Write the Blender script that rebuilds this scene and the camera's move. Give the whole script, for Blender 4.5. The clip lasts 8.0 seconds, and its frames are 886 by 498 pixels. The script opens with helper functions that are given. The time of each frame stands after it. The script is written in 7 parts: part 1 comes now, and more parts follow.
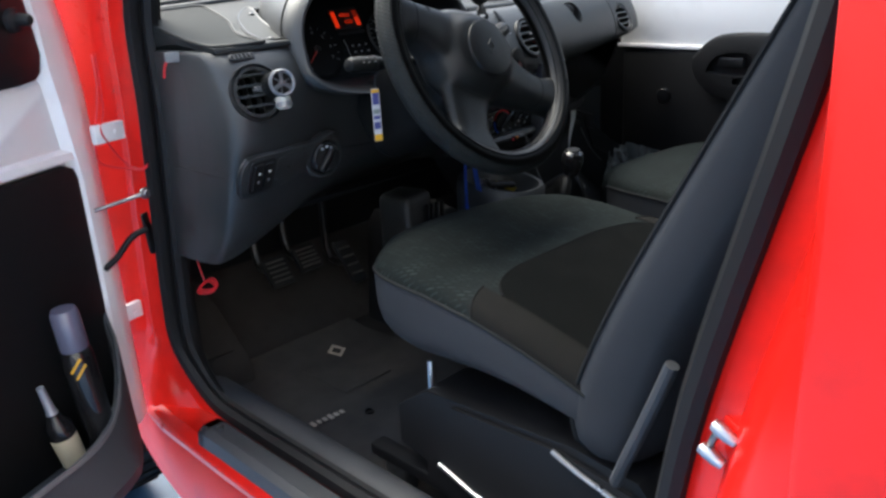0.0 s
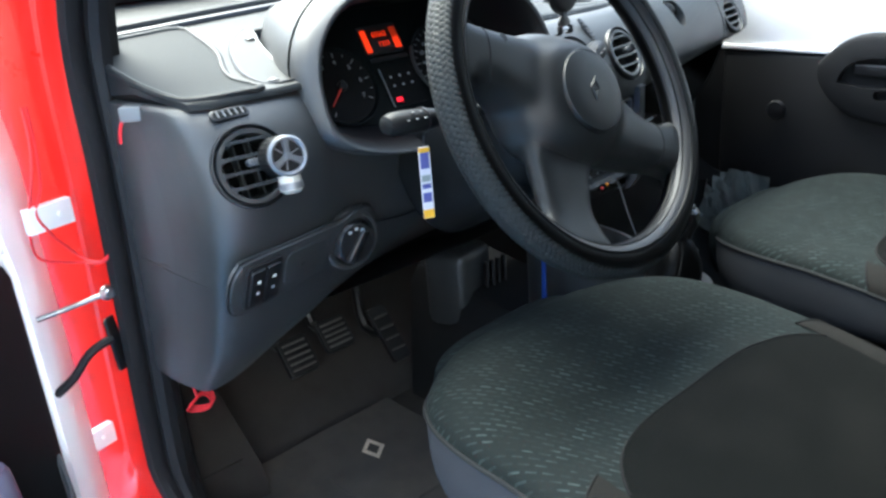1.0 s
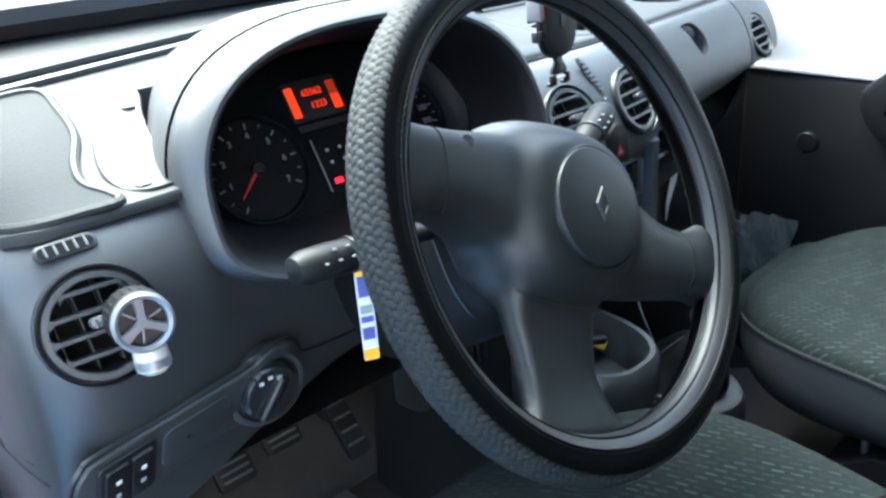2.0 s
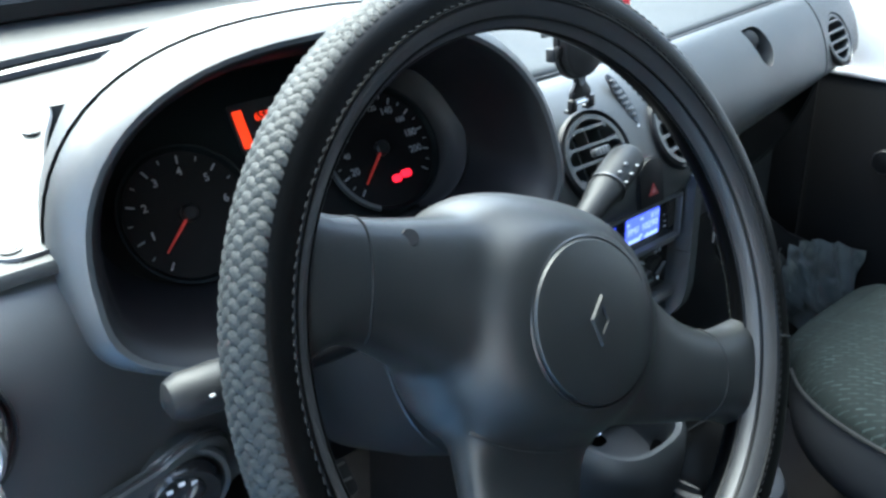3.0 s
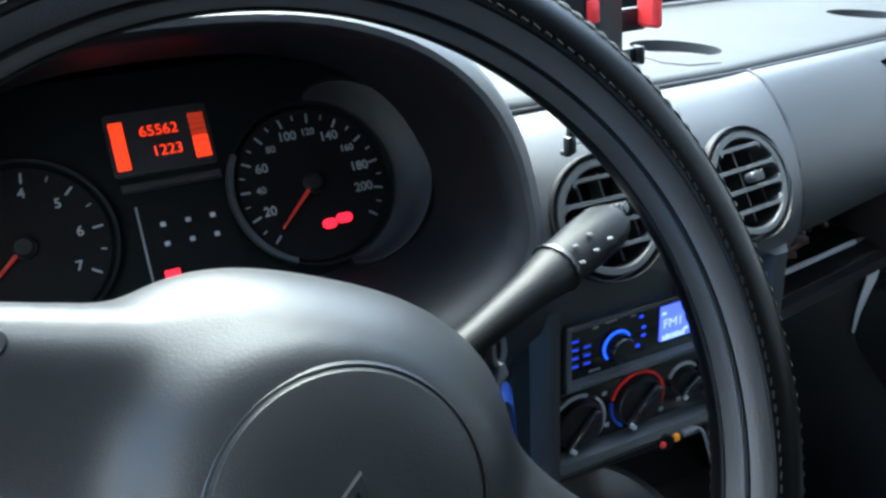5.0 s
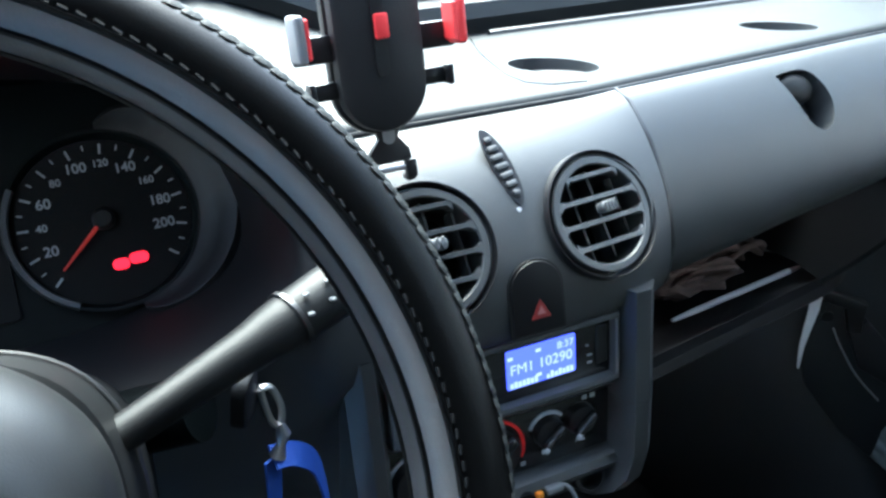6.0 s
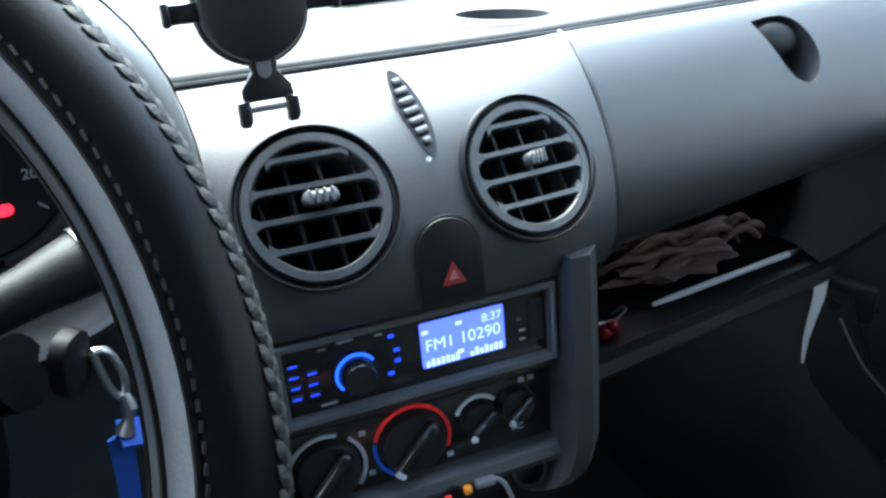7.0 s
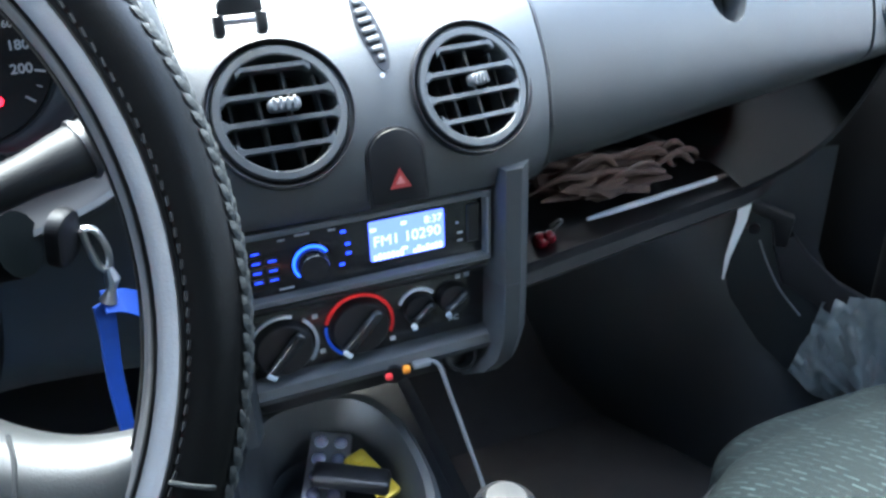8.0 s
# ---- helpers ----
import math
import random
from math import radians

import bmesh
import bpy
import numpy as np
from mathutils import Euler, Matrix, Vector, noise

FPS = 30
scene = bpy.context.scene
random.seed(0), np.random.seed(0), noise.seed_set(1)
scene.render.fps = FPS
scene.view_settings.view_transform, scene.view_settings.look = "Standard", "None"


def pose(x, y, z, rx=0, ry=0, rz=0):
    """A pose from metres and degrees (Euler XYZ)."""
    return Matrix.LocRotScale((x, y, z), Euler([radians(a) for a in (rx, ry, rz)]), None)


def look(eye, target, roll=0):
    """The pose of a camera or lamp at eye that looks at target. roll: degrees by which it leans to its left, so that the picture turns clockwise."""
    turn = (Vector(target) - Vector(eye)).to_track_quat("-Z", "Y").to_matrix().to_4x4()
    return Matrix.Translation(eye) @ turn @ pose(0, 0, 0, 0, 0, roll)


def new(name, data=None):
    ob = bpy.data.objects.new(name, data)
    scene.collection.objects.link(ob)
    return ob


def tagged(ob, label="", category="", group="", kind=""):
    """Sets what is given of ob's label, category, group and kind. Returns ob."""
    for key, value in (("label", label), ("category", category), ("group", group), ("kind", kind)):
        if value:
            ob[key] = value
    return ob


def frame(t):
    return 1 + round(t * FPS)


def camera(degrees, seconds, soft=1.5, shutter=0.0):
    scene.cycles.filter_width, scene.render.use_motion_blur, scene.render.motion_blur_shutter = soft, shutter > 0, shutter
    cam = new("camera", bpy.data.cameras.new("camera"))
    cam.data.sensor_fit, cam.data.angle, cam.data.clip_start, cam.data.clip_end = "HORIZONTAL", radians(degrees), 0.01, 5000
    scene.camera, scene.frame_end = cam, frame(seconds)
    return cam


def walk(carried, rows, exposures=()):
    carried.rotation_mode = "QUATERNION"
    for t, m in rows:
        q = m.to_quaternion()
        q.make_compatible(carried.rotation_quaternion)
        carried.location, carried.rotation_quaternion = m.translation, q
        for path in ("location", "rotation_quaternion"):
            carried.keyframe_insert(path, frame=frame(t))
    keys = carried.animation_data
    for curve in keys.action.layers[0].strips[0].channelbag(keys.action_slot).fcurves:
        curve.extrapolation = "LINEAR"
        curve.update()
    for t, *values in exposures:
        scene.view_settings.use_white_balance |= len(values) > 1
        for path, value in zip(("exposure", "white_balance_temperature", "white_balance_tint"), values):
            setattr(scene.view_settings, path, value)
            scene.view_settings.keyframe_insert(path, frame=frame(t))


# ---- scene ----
from mathutils.bvhtree import BVHTree

cam = camera(56.5, 8.0, soft=2.7, shutter=0.0)
PATH = [
    (0, (-1.338, -1.145, 1.275), (-0.032, 0.211, 0.6), -3.3),
    (0.3, (-1.254, -1.021, 1.288), (0.024, 0.269, 0.575), -4.3),
    (0.5, (-1.198, -0.938, 1.297), (0.139, 0.34, 0.535), -3.8),
    (0.6, (-1.169, -0.908, 1.299), (0.141, 0.352, 0.532), -4.0),
    (1, (-1.052, -0.789, 1.308), (0.174, 0.612, 0.578), -4.7),
    (2.3, (-0.756, -0.542, 1.364), (0.448, 0.812, 0.516), -4.1),
    (2.5, (-0.731, -0.515, 1.365), (0.457, 0.833, 0.486), -4.0),
    (3, (-0.632, -0.493, 1.371), (0.457, 0.934, 0.49), -3.2),
    (3.5, (-0.511, -0.457, 1.362), (0.388, 1.094, 0.474), -3.3),
    (4, (-0.443, -0.435, 1.337), (0.378, 1.17, 0.469), -4.1),
    (5.3, (-0.345, -0.437, 1.307), (0.365, 1.262, 0.524), -3.3),
    (5.5, (-0.314, -0.439, 1.306), (0.392, 1.263, 0.529), -3.4),
    (6, (-0.227, -0.439, 1.287), (0.451, 1.291, 0.547), -4.7),
    (6.5, (-0.158, -0.423, 1.25), (0.477, 1.326, 0.516), -5.5),
    (7, (-0.135, -0.421, 1.229), (0.449, 1.353, 0.512), -5.5),
    (7.5, (-0.128, -0.449, 1.21), (0.481, 1.287, 0.427), -5.6),
    (8, (-0.144, -0.484, 1.249), (0.479, 1.183, 0.337), -1.9),
]
walk(cam, [(t, look(eye, target, roll)) for t, eye, target, roll in PATH],
     exposures=[(0.0, 2.05, 6300, 3), (0.5, 2.7, 6150, 0), (1.0, 3.15, 5950, -3), (2.5, 3.65, 5600, -6), (4.0, 3.35, 5600, -6), (5.5, 3.62, 5600, -6), (6.5, 3.8, 5600, -6), (7.5, 4.05, 5600, -4), (8.0, 4.75, 5600, -2)])

# ---- light ----
world = bpy.data.worlds.new("sky")
scene.world = world
world.use_nodes = True
sky = world.node_tree.nodes.new("ShaderNodeTexSky")
sky.sky_type, sky.sun_disc = "NISHITA", False
sky.sun_elevation, sky.sun_rotation = radians(60), radians(3)
sky.dust_density, sky.air_density, sky.ozone_density = 6.0, 1.0, 0.5
world.node_tree.nodes["Background"].inputs[1].default_value = 0.15
world.node_tree.links.new(sky.outputs[0], world.node_tree.nodes["Background"].inputs[0])
sun = new("sun", bpy.data.lights.new("sun", "SUN"))
sun.data.energy, sun.data.angle, sun.data.color = 1.05, radians(50), (0.95, 1.0, 0.99)
sun.matrix_world = look((0.12, 2.4, 4.2), (0, 0, 0))


# ---- materials ----
def material(name, color, rough=0.5, metal=0.0, var=0.15, var_scale=6.0, grain=0.0, grain_scale=900.0, spec=0.5, coat=0.0, stain=None, stain_amount=0.0, stain_scale=9.0):
    """A plain surface with soft patches, fine grain relief and, where wanted, stains."""
    m = bpy.data.materials.new(name)
    m.use_nodes = True
    nt = m.node_tree
    b = nt.nodes["Principled BSDF"]
    b.inputs["Roughness"].default_value = rough
    b.inputs["Metallic"].default_value = metal
    b.inputs["Specular IOR Level"].default_value = spec
    b.inputs["Coat Weight"].default_value = coat
    b.inputs["Coat Roughness"].default_value = 0.05
    co = nt.nodes.new("ShaderNodeTexCoord")
    n1 = nt.nodes.new("ShaderNodeTexNoise")
    n1.inputs["Scale"].default_value, n1.inputs["Detail"].default_value = var_scale, 6.0
    nt.links.new(co.outputs["Object"], n1.inputs["Vector"])
    mix = nt.nodes.new("ShaderNodeMix")
    mix.data_type = "RGBA"
    c = list(color)
    mix.inputs["A"].default_value = (*[v * (1 - var) for v in c], 1)
    mix.inputs["B"].default_value = (*[min(1, v * (1 + var)) for v in c], 1)
    nt.links.new(n1.outputs["Fac"], mix.inputs["Factor"])
    col = mix.outputs["Result"]
    if stain:
        n3 = nt.nodes.new("ShaderNodeTexNoise")
        n3.inputs["Scale"].default_value, n3.inputs["Detail"].default_value = stain_scale, 9.0
        nt.links.new(co.outputs["Object"], n3.inputs["Vector"])
        ramp = nt.nodes.new("ShaderNodeMapRange")
        ramp.inputs["From Min"].default_value, ramp.inputs["From Max"].default_value = 0.5, 0.72
        ramp.inputs["To Max"].default_value = stain_amount
        nt.links.new(n3.outputs["Fac"], ramp.inputs["Value"])
        mix2 = nt.nodes.new("ShaderNodeMix")
        mix2.data_type = "RGBA"
        nt.links.new(ramp.outputs["Result"], mix2.inputs["Factor"])
        nt.links.new(col, mix2.inputs["A"])
        mix2.inputs["B"].default_value = (*stain, 1)
        col = mix2.outputs["Result"]
    nt.links.new(col, b.inputs["Base Color"])
    rv = nt.nodes.new("ShaderNodeMapRange")
    rv.inputs["To Min"].default_value, rv.inputs["To Max"].default_value = max(0.02, rough - 0.08), min(1, rough + 0.08)
    nt.links.new(n1.outputs["Fac"], rv.inputs["Value"])
    nt.links.new(rv.outputs["Result"], b.inputs["Roughness"])
    if grain:
        n2 = nt.nodes.new("ShaderNodeTexNoise")
        n2.inputs["Scale"].default_value, n2.inputs["Detail"].default_value = grain_scale, 2.0
        nt.links.new(co.outputs["Object"], n2.inputs["Vector"])
        bump = nt.nodes.new("ShaderNodeBump")
        bump.inputs["Strength"].default_value, bump.inputs["Distance"].default_value = grain, 0.0006
        nt.links.new(n2.outputs["Fac"], bump.inputs["Height"])
        nt.links.new(bump.outputs["Normal"], b.inputs["Normal"])
    return m


def glow(name, color, strength):
    m = bpy.data.materials.new(name)
    m.use_nodes = True
    b = m.node_tree.nodes["Principled BSDF"]
    b.inputs["Base Color"].default_value = (*[v * 0.3 for v in color], 1)
    b.inputs["Emission Color"].default_value = (*color, 1)
    b.inputs["Emission Strength"].default_value = strength * 0.78
    return m


M = {
    "plastic": material("dash_plastic", (0.0205, 0.0228, 0.0243), 0.46, var=0.15, grain=0.35, grain_scale=1400, spec=0.75, stain=(0.026, 0.029, 0.031), stain_amount=0.5, stain_scale=11),
    "pad": material("pad_plastic", (0.0118, 0.0137, 0.0146), 0.52, spec=0.24, var=0.12, grain=0.35, grain_scale=1400),
    "dark": material("dark_plastic", (0.009, 0.009, 0.010), 0.5, spec=0.35, grain=0.2, var=0.2),
    "black": material("black_plastic", (0.008, 0.008, 0.009), 0.35, var=0.2),
    "gloss": material("gloss_black", (0.012, 0.012, 0.013), 0.16, var=0.1),
    "red": material("red_paint", (0.66, 0.011, 0.007), 0.30, var=0.10, spec=0.30, coat=0.12, stain=(0.30, 0.012, 0.01), stain_amount=0.35, stain_scale=14),
    "white": material("white_paint", (0.80, 0.80, 0.81), 0.35, var=0.04, coat=0.4, stain=(0.5, 0.49, 0.48), stain_amount=0.3),
    "rubber": material("rubber", (0.008, 0.008, 0.009), 0.6, spec=0.25, grain=0.3, grain_scale=500),
    "trim": material("door_trim", (0.0080, 0.0082, 0.0090), 0.55, spec=0.2, grain=0.5, grain_scale=700),
    "carpet": material("carpet", (0.046, 0.042, 0.040), 0.95, spec=0.12, grain=1.0, grain_scale=700, var=0.4, stain=(0.032, 0.028, 0.025), stain_amount=0.5, stain_scale=18),
    "fabric_side": material("seat_side_fabric", (0.039, 0.041, 0.045), 0.85, spec=0.12, grain=0.5, grain_scale=700),
    "leather": material("wheel_leather", (0.0013, 0.0014, 0.0015), 0.34, spec=0.12, grain=0.12, grain_scale=1100),
    "braid": material("braided_cover", (0.0130, 0.0148, 0.0148), 0.62, spec=0.2, var=0.3, var_scale=60, grain=0.8, grain_scale=600),
    "steel": material("steel", (0.55, 0.55, 0.56), 0.3, metal=1.0),
    "silver": material("silver_plastic", (0.19, 0.195, 0.205), 0.3, metal=0.5, var=0.08),
    "ground": material("blue_floor", (0.05, 0.13, 0.27), 0.45, var=0.25, var_scale=4, grain=0.3, stain=(0.35, 0.42, 0.50), stain_amount=0.45, stain_scale=1.6),
    "blocker_wall": material("wall_render", (0.34, 0.34, 0.33), 0.85, var=0.12, var_scale=0.8, grain=0.5, grain_scale=60, stain=(0.22, 0.22, 0.21), stain_amount=0.5, stain_scale=0.6),
    "pale_wall": material("bounce_wall_white", (0.76, 0.76, 0.75), 0.85, var=0.06, var_scale=0.8, grain=0.4, grain_scale=60, stain=(0.6, 0.6, 0.58), stain_amount=0.4, stain_scale=0.6),
    "headliner": material("headliner", (0.16, 0.16, 0.165), 0.9, var=0.1, grain=0.6),
    "tread": material("sill_plastic", (0.045, 0.047, 0.052), 0.6, grain=0.6, grain_scale=350),
    "grille": material("speaker_grille", (0.015, 0.0175, 0.0185), 0.7, spec=0.15, grain=1.0, grain_scale=420, var=0.2),
    # near-black; in the hood throat and shelf it also carries their shade
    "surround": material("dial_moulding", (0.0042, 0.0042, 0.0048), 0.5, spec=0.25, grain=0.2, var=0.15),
    "trim_ring": material("dial_edge", (0.030, 0.031, 0.033), 0.4, var=0.15),
    "vent_plastic": material("vent_slat_plastic", (0.036, 0.039, 0.042), 0.36, spec=0.6, grain=0.15, var=0.15),
    "mark": material("white_print", (0.36, 0.37, 0.39), 0.6),
    "mark_dial": material("dial_print", (0.18, 0.184, 0.192), 0.6),
    "lip_grey": material("pocket_lip_grey", (0.15, 0.155, 0.16), 0.45, grain=0.3, var=0.15),
    "frame_grey": material("radio_frame_grey", (0.065, 0.069, 0.074), 0.30, grain=0.2, var=0.15),
    "mark_dim": material("grey_print", (0.30, 0.31, 0.33), 0.6),
    "hazard": material("hazard_red", (0.17, 0.017, 0.016), 0.4),
    "hazard_core": material("hazard_pink", (0.28, 0.12, 0.115), 0.4),
    "dial": material("dial_face", (0.0025, 0.0025, 0.0028), 0.6, spec=0.1),
    "needle": glow("needle_red", (0.55, 0.03, 0.02), 0.03),
    "orange": glow("display_orange", (1.0, 0.035, 0.003), 0.17),
    "orange_dim": glow("display_orange_dim", (1.0, 0.05, 0.005), 0.03),
    "red_glow": glow("telltale_red", (1.0, 0.008, 0.03), 0.28),
    "lcd_blue": glow("display_blue", (0.09, 0.12, 0.90), 0.25),
    "lcd_text": glow("display_text", (0.50, 0.60, 1.0), 0.17),
    "ring_blue": glow("ring_blue", (0.03, 0.09, 1.0), 0.26),
    "lamp_blue": glow("button_blue", (0.03, 0.06, 1.0), 0.16),
    "lamp_white": glow("switch_lamp", (0.9, 0.95, 1.0), 0.06),
    "lamp_white_cloth": material("pale_edge", (0.65, 0.67, 0.68), 0.7),
    "arc_red": material("arc_red", (0.75, 0.02, 0.02), 0.5),
    "arc_blue": material("arc_blue", (0.02, 0.09, 0.65), 0.5),
    # near-black for deep recesses; its darkness stands in for shade in the vents
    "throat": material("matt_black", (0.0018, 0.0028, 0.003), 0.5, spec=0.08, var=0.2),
    "hub": material("hub_plastic", (0.0080, 0.0092, 0.0096), 0.43, spec=0.44, var=0.12, grain=0.18, grain_scale=1300, stain=(0.02, 0.02, 0.021), stain_amount=0.3, stain_scale=12),
    "stalk": material("stalk_plastic", (0.0075, 0.008, 0.0085), 0.46, spec=0.15, grain=0.2, var=0.15),
    "thread": material("thread", (0.007, 0.007, 0.0075), 0.9, spec=0.1),
    "stitch": material("grey_stitch", (0.009, 0.0093, 0.0098), 0.85, spec=0.1),
    "inner_band": material("cover_inner_band", (0.021, 0.0212, 0.0222), 0.42, spec=0.45, grain=0.2, grain_scale=900, var=0.2, var_scale=40),
    "strap": material("blue_strap", (0.006, 0.042, 0.26), 0.7, grain=0.6, grain_scale=900, var=0.25, var_scale=90),
    "paper": material("paper", (0.62, 0.62, 0.66), 0.6),
    "yellow": material("yellow_print", (0.75, 0.40, 0.02), 0.55),
    "ink_blue": material("blue_print", (0.07, 0.08, 0.28), 0.55),
    "ink_grey": material("grey_green_print", (0.25, 0.29, 0.27), 0.55),
    "fabric_plain": material("plain_seat_fabric", (0.0040, 0.0044, 0.0044), 0.95, spec=0.03, grain=0.9, grain_scale=900, var=0.3, stain=(0.0085, 0.0085, 0.0082), stain_amount=0.5, stain_scale=7),
    "fabric_bolster": material("bolster_fabric", (0.010, 0.0098, 0.0094), 0.9, spec=0.04, grain=0.9, grain_scale=900, var=0.25),
    "piping": material("seat_piping", (0.016, 0.017, 0.018), 0.85, spec=0.08),
    "steel_dark": material("dull_steel", (0.25, 0.25, 0.25), 0.4, metal=0.9, stain=(0.06, 0.045, 0.035), stain_amount=0.7, stain_scale=40),
    "mat": material("floor_mat", (0.066, 0.061, 0.057), 0.95, spec=0.12, grain=1.0, grain_scale=600, var=0.4, var_scale=14, stain=(0.085, 0.075, 0.065), stain_amount=0.55, stain_scale=16),
    "emblem": material("pale_emblem", (0.52, 0.45, 0.36), 0.8, var=0.4, var_scale=80),
    "pedal_rib": material("worn_pedal_rib", (0.06, 0.055, 0.05), 0.6, var=0.35, var_scale=60),
    "sheet": material("grey_sheet", (0.12, 0.135, 0.132), 0.32, var=0.25, var_scale=20),
    "wire_red": material("red_wire", (0.62, 0.02, 0.03), 0.45),
    "cable_grey": material("cable_grey", (0.13, 0.133, 0.137), 0.5),
    "belt_red": material("belt_button", (0.55, 0.10, 0.09), 0.5),
    "clamp_red": material("red_clamp", (0.66, 0.03, 0.035), 0.5),
    "silver_dark": material("grey_silver", (0.30, 0.31, 0.33), 0.35, metal=0.4),
    "clear_cap": material("clear_cap", (0.12, 0.12, 0.17), 0.15, spec=0.7),
    "vial": material("vial_glass", (0.42, 0.41, 0.36), 0.10, spec=0.8),
    "cream": material("cream_label", (0.42, 0.38, 0.27), 0.6),
    "rag": material("brown_rag", (0.075, 0.050, 0.043), 0.9, grain=0.8, grain_scale=500, var=0.4, var_scale=60),
    "bead_red": material("red_bead", (0.14, 0.006, 0.012), 0.12),
    "foil": material("foil", (0.60, 0.60, 0.62), 0.3, metal=0.9, var=0.2, var_scale=60),
    "yellow_foil": material("yellow_foil", (0.62, 0.46, 0.05), 0.35, metal=0.3),
    "orange_plastic": material("orange_plastic", (0.75, 0.25, 0.02), 0.5),
}


def seat_weave():
    """Dark seat cloth with short pale slanting dashes."""
    m = material("seat_cloth", (0.0098, 0.0122, 0.0124), 0.92, spec=0.04, grain=0.9, grain_scale=900, var=0.3, stain=(0.0125, 0.0135, 0.0135), stain_amount=0.5, stain_scale=6)
    nt = m.node_tree
    b = nt.nodes["Principled BSDF"]
    old = b.inputs["Base Color"].links[0].from_socket
    co = nt.nodes.new("ShaderNodeTexCoord")
    mp = nt.nodes.new("ShaderNodeMapping")
    mp.inputs["Rotation"].default_value = (0, 0, radians(62))
    nt.links.new(co.outputs["Object"], mp.inputs["Vector"])
    br = nt.nodes.new("ShaderNodeTexBrick")
    br.inputs["Scale"].default_value = 1.0
    br.inputs["Brick Width"].default_value, br.inputs["Row Height"].default_value = 0.017, 0.0075
    br.inputs["Mortar Size"].default_value, br.inputs["Mortar Smooth"].default_value = 0.0031, 0.2
    br.inputs["Color1"].default_value, br.inputs["Color2"].default_value, br.inputs["Mortar"].default_value = (1, 1, 1, 1), (0.15, 0.15, 0.15, 1), (0, 0, 0, 1)
    nt.links.new(mp.outputs["Vector"], br.inputs["Vector"])
    mix = nt.nodes.new("ShaderNodeMix")
    mix.data_type = "RGBA"
    mul = nt.nodes.new("ShaderNodeMath")
    mul.operation = "MULTIPLY"
    mul.inputs[1].default_value = 0.6
    nt.links.new(br.outputs["Color"], mul.inputs[0])
    wear = nt.nodes.new("ShaderNodeTexNoise")
    wear.inputs["Scale"].default_value, wear.inputs["Detail"].default_value = 45.0, 4.0
    nt.links.new(co.outputs["Object"], wear.inputs["Vector"])
    worn = nt.nodes.new("ShaderNodeMapRange")
    worn.inputs["From Min"].default_value, worn.inputs["From Max"].default_value = 0.36, 0.62
    nt.links.new(wear.outputs["Fac"], worn.inputs["Value"])
    fade = nt.nodes.new("ShaderNodeMath")
    fade.operation = "MULTIPLY"
    nt.links.new(mul.outputs[0], fade.inputs[0])
    nt.links.new(worn.outputs["Result"], fade.inputs[1])
    nt.links.new(fade.outputs[0], mix.inputs["Factor"])
    nt.links.new(old, mix.inputs["A"])
    mix.inputs["B"].default_value = (0.050, 0.070, 0.070, 1)
    nt.links.new(mix.outputs["Result"], b.inputs["Base Color"])
    return m


M["fabric"] = seat_weave()


# ---- mesh helpers ----
def part(name, bm, mat, parent=None, label="", sharp=35, kind=""):
    me = bpy.data.meshes.new(name)
    bmesh.ops.recalc_face_normals(bm, faces=bm.faces)
    bm.to_mesh(me)
    bm.free()
    me.polygons.foreach_set("use_smooth", [True] * len(me.polygons))
    me.set_sharp_from_angle(angle=radians(sharp))
    me.materials.append(M[mat] if isinstance(mat, str) else mat)
    ob = new(name, me)
    if parent:
        ob.parent = parent
        if parent.type == "EMPTY":
            ob.matrix_parent_inverse = Matrix.Translation(-parent.location)
    return tagged(ob, label, kind=kind)


def thing(name, label, category, at=(0, 0, 0), group="", kind=""):
    ob = new(name)
    ob.empty_display_size = 0.02
    ob.location = at
    bpy.context.view_layer.update()
    return tagged(ob, label, category, group, kind)


def shift(bm, m):
    bmesh.ops.transform(bm, matrix=m, verts=bm.verts)
    return bm


def axes(origin, right, up):
    """A frame with x = right, y = up and z = out of the face."""
    r, u = Vector(right).normalized(), Vector(up).normalized()
    n = r.cross(u).normalized()
    u = n.cross(r)
    return Matrix(((r.x, u.x, n.x, origin[0]), (r.y, u.y, n.y, origin[1]), (r.z, u.z, n.z, origin[2]), (0, 0, 0, 1)))


def box(size, at=(0, 0, 0), bevel=0.0, seg=2, bm=None, m=None):
    one = bmesh.new()
    bmesh.ops.create_cube(one, size=1)
    bmesh.ops.scale(one, vec=size, verts=one.verts)
    if bevel:
        bmesh.ops.bevel(one, geom=one.edges[:], offset=bevel, segments=seg, profile=0.5, affect="EDGES")
    bmesh.ops.translate(one, vec=at, verts=one.verts)
    if m is not None:
        shift(one, m)
    return merge(bm, one)


def merge(bm, one):
    if bm is None:
        return one
    me = bpy.data.meshes.new("tmp")
    one.to_mesh(me)
    one.free()
    bm.from_mesh(me)
    bpy.data.meshes.remove(me)
    return bm


def rings(loops, close_u=True, cap=True, bm=None, close_v=False):
    """A skin over loops of equal length; close_u: each loop is closed."""
    one = bmesh.new()
    grid = [[one.verts.new(p) for p in loop] for loop in loops]
    n = len(grid[0])
    turns = list(zip(grid, grid[1:])) + ([(grid[-1], grid[0])] if close_v else [])
    for a, b in turns:
        for i in range(n if close_u else n - 1):
            j = (i + 1) % n
            one.faces.new((a[i], a[j], b[j], b[i]))
    if cap and close_u and not close_v:
        one.faces.new(grid[0])
        one.faces.new(grid[-1][::-1])
    return merge(bm, one)


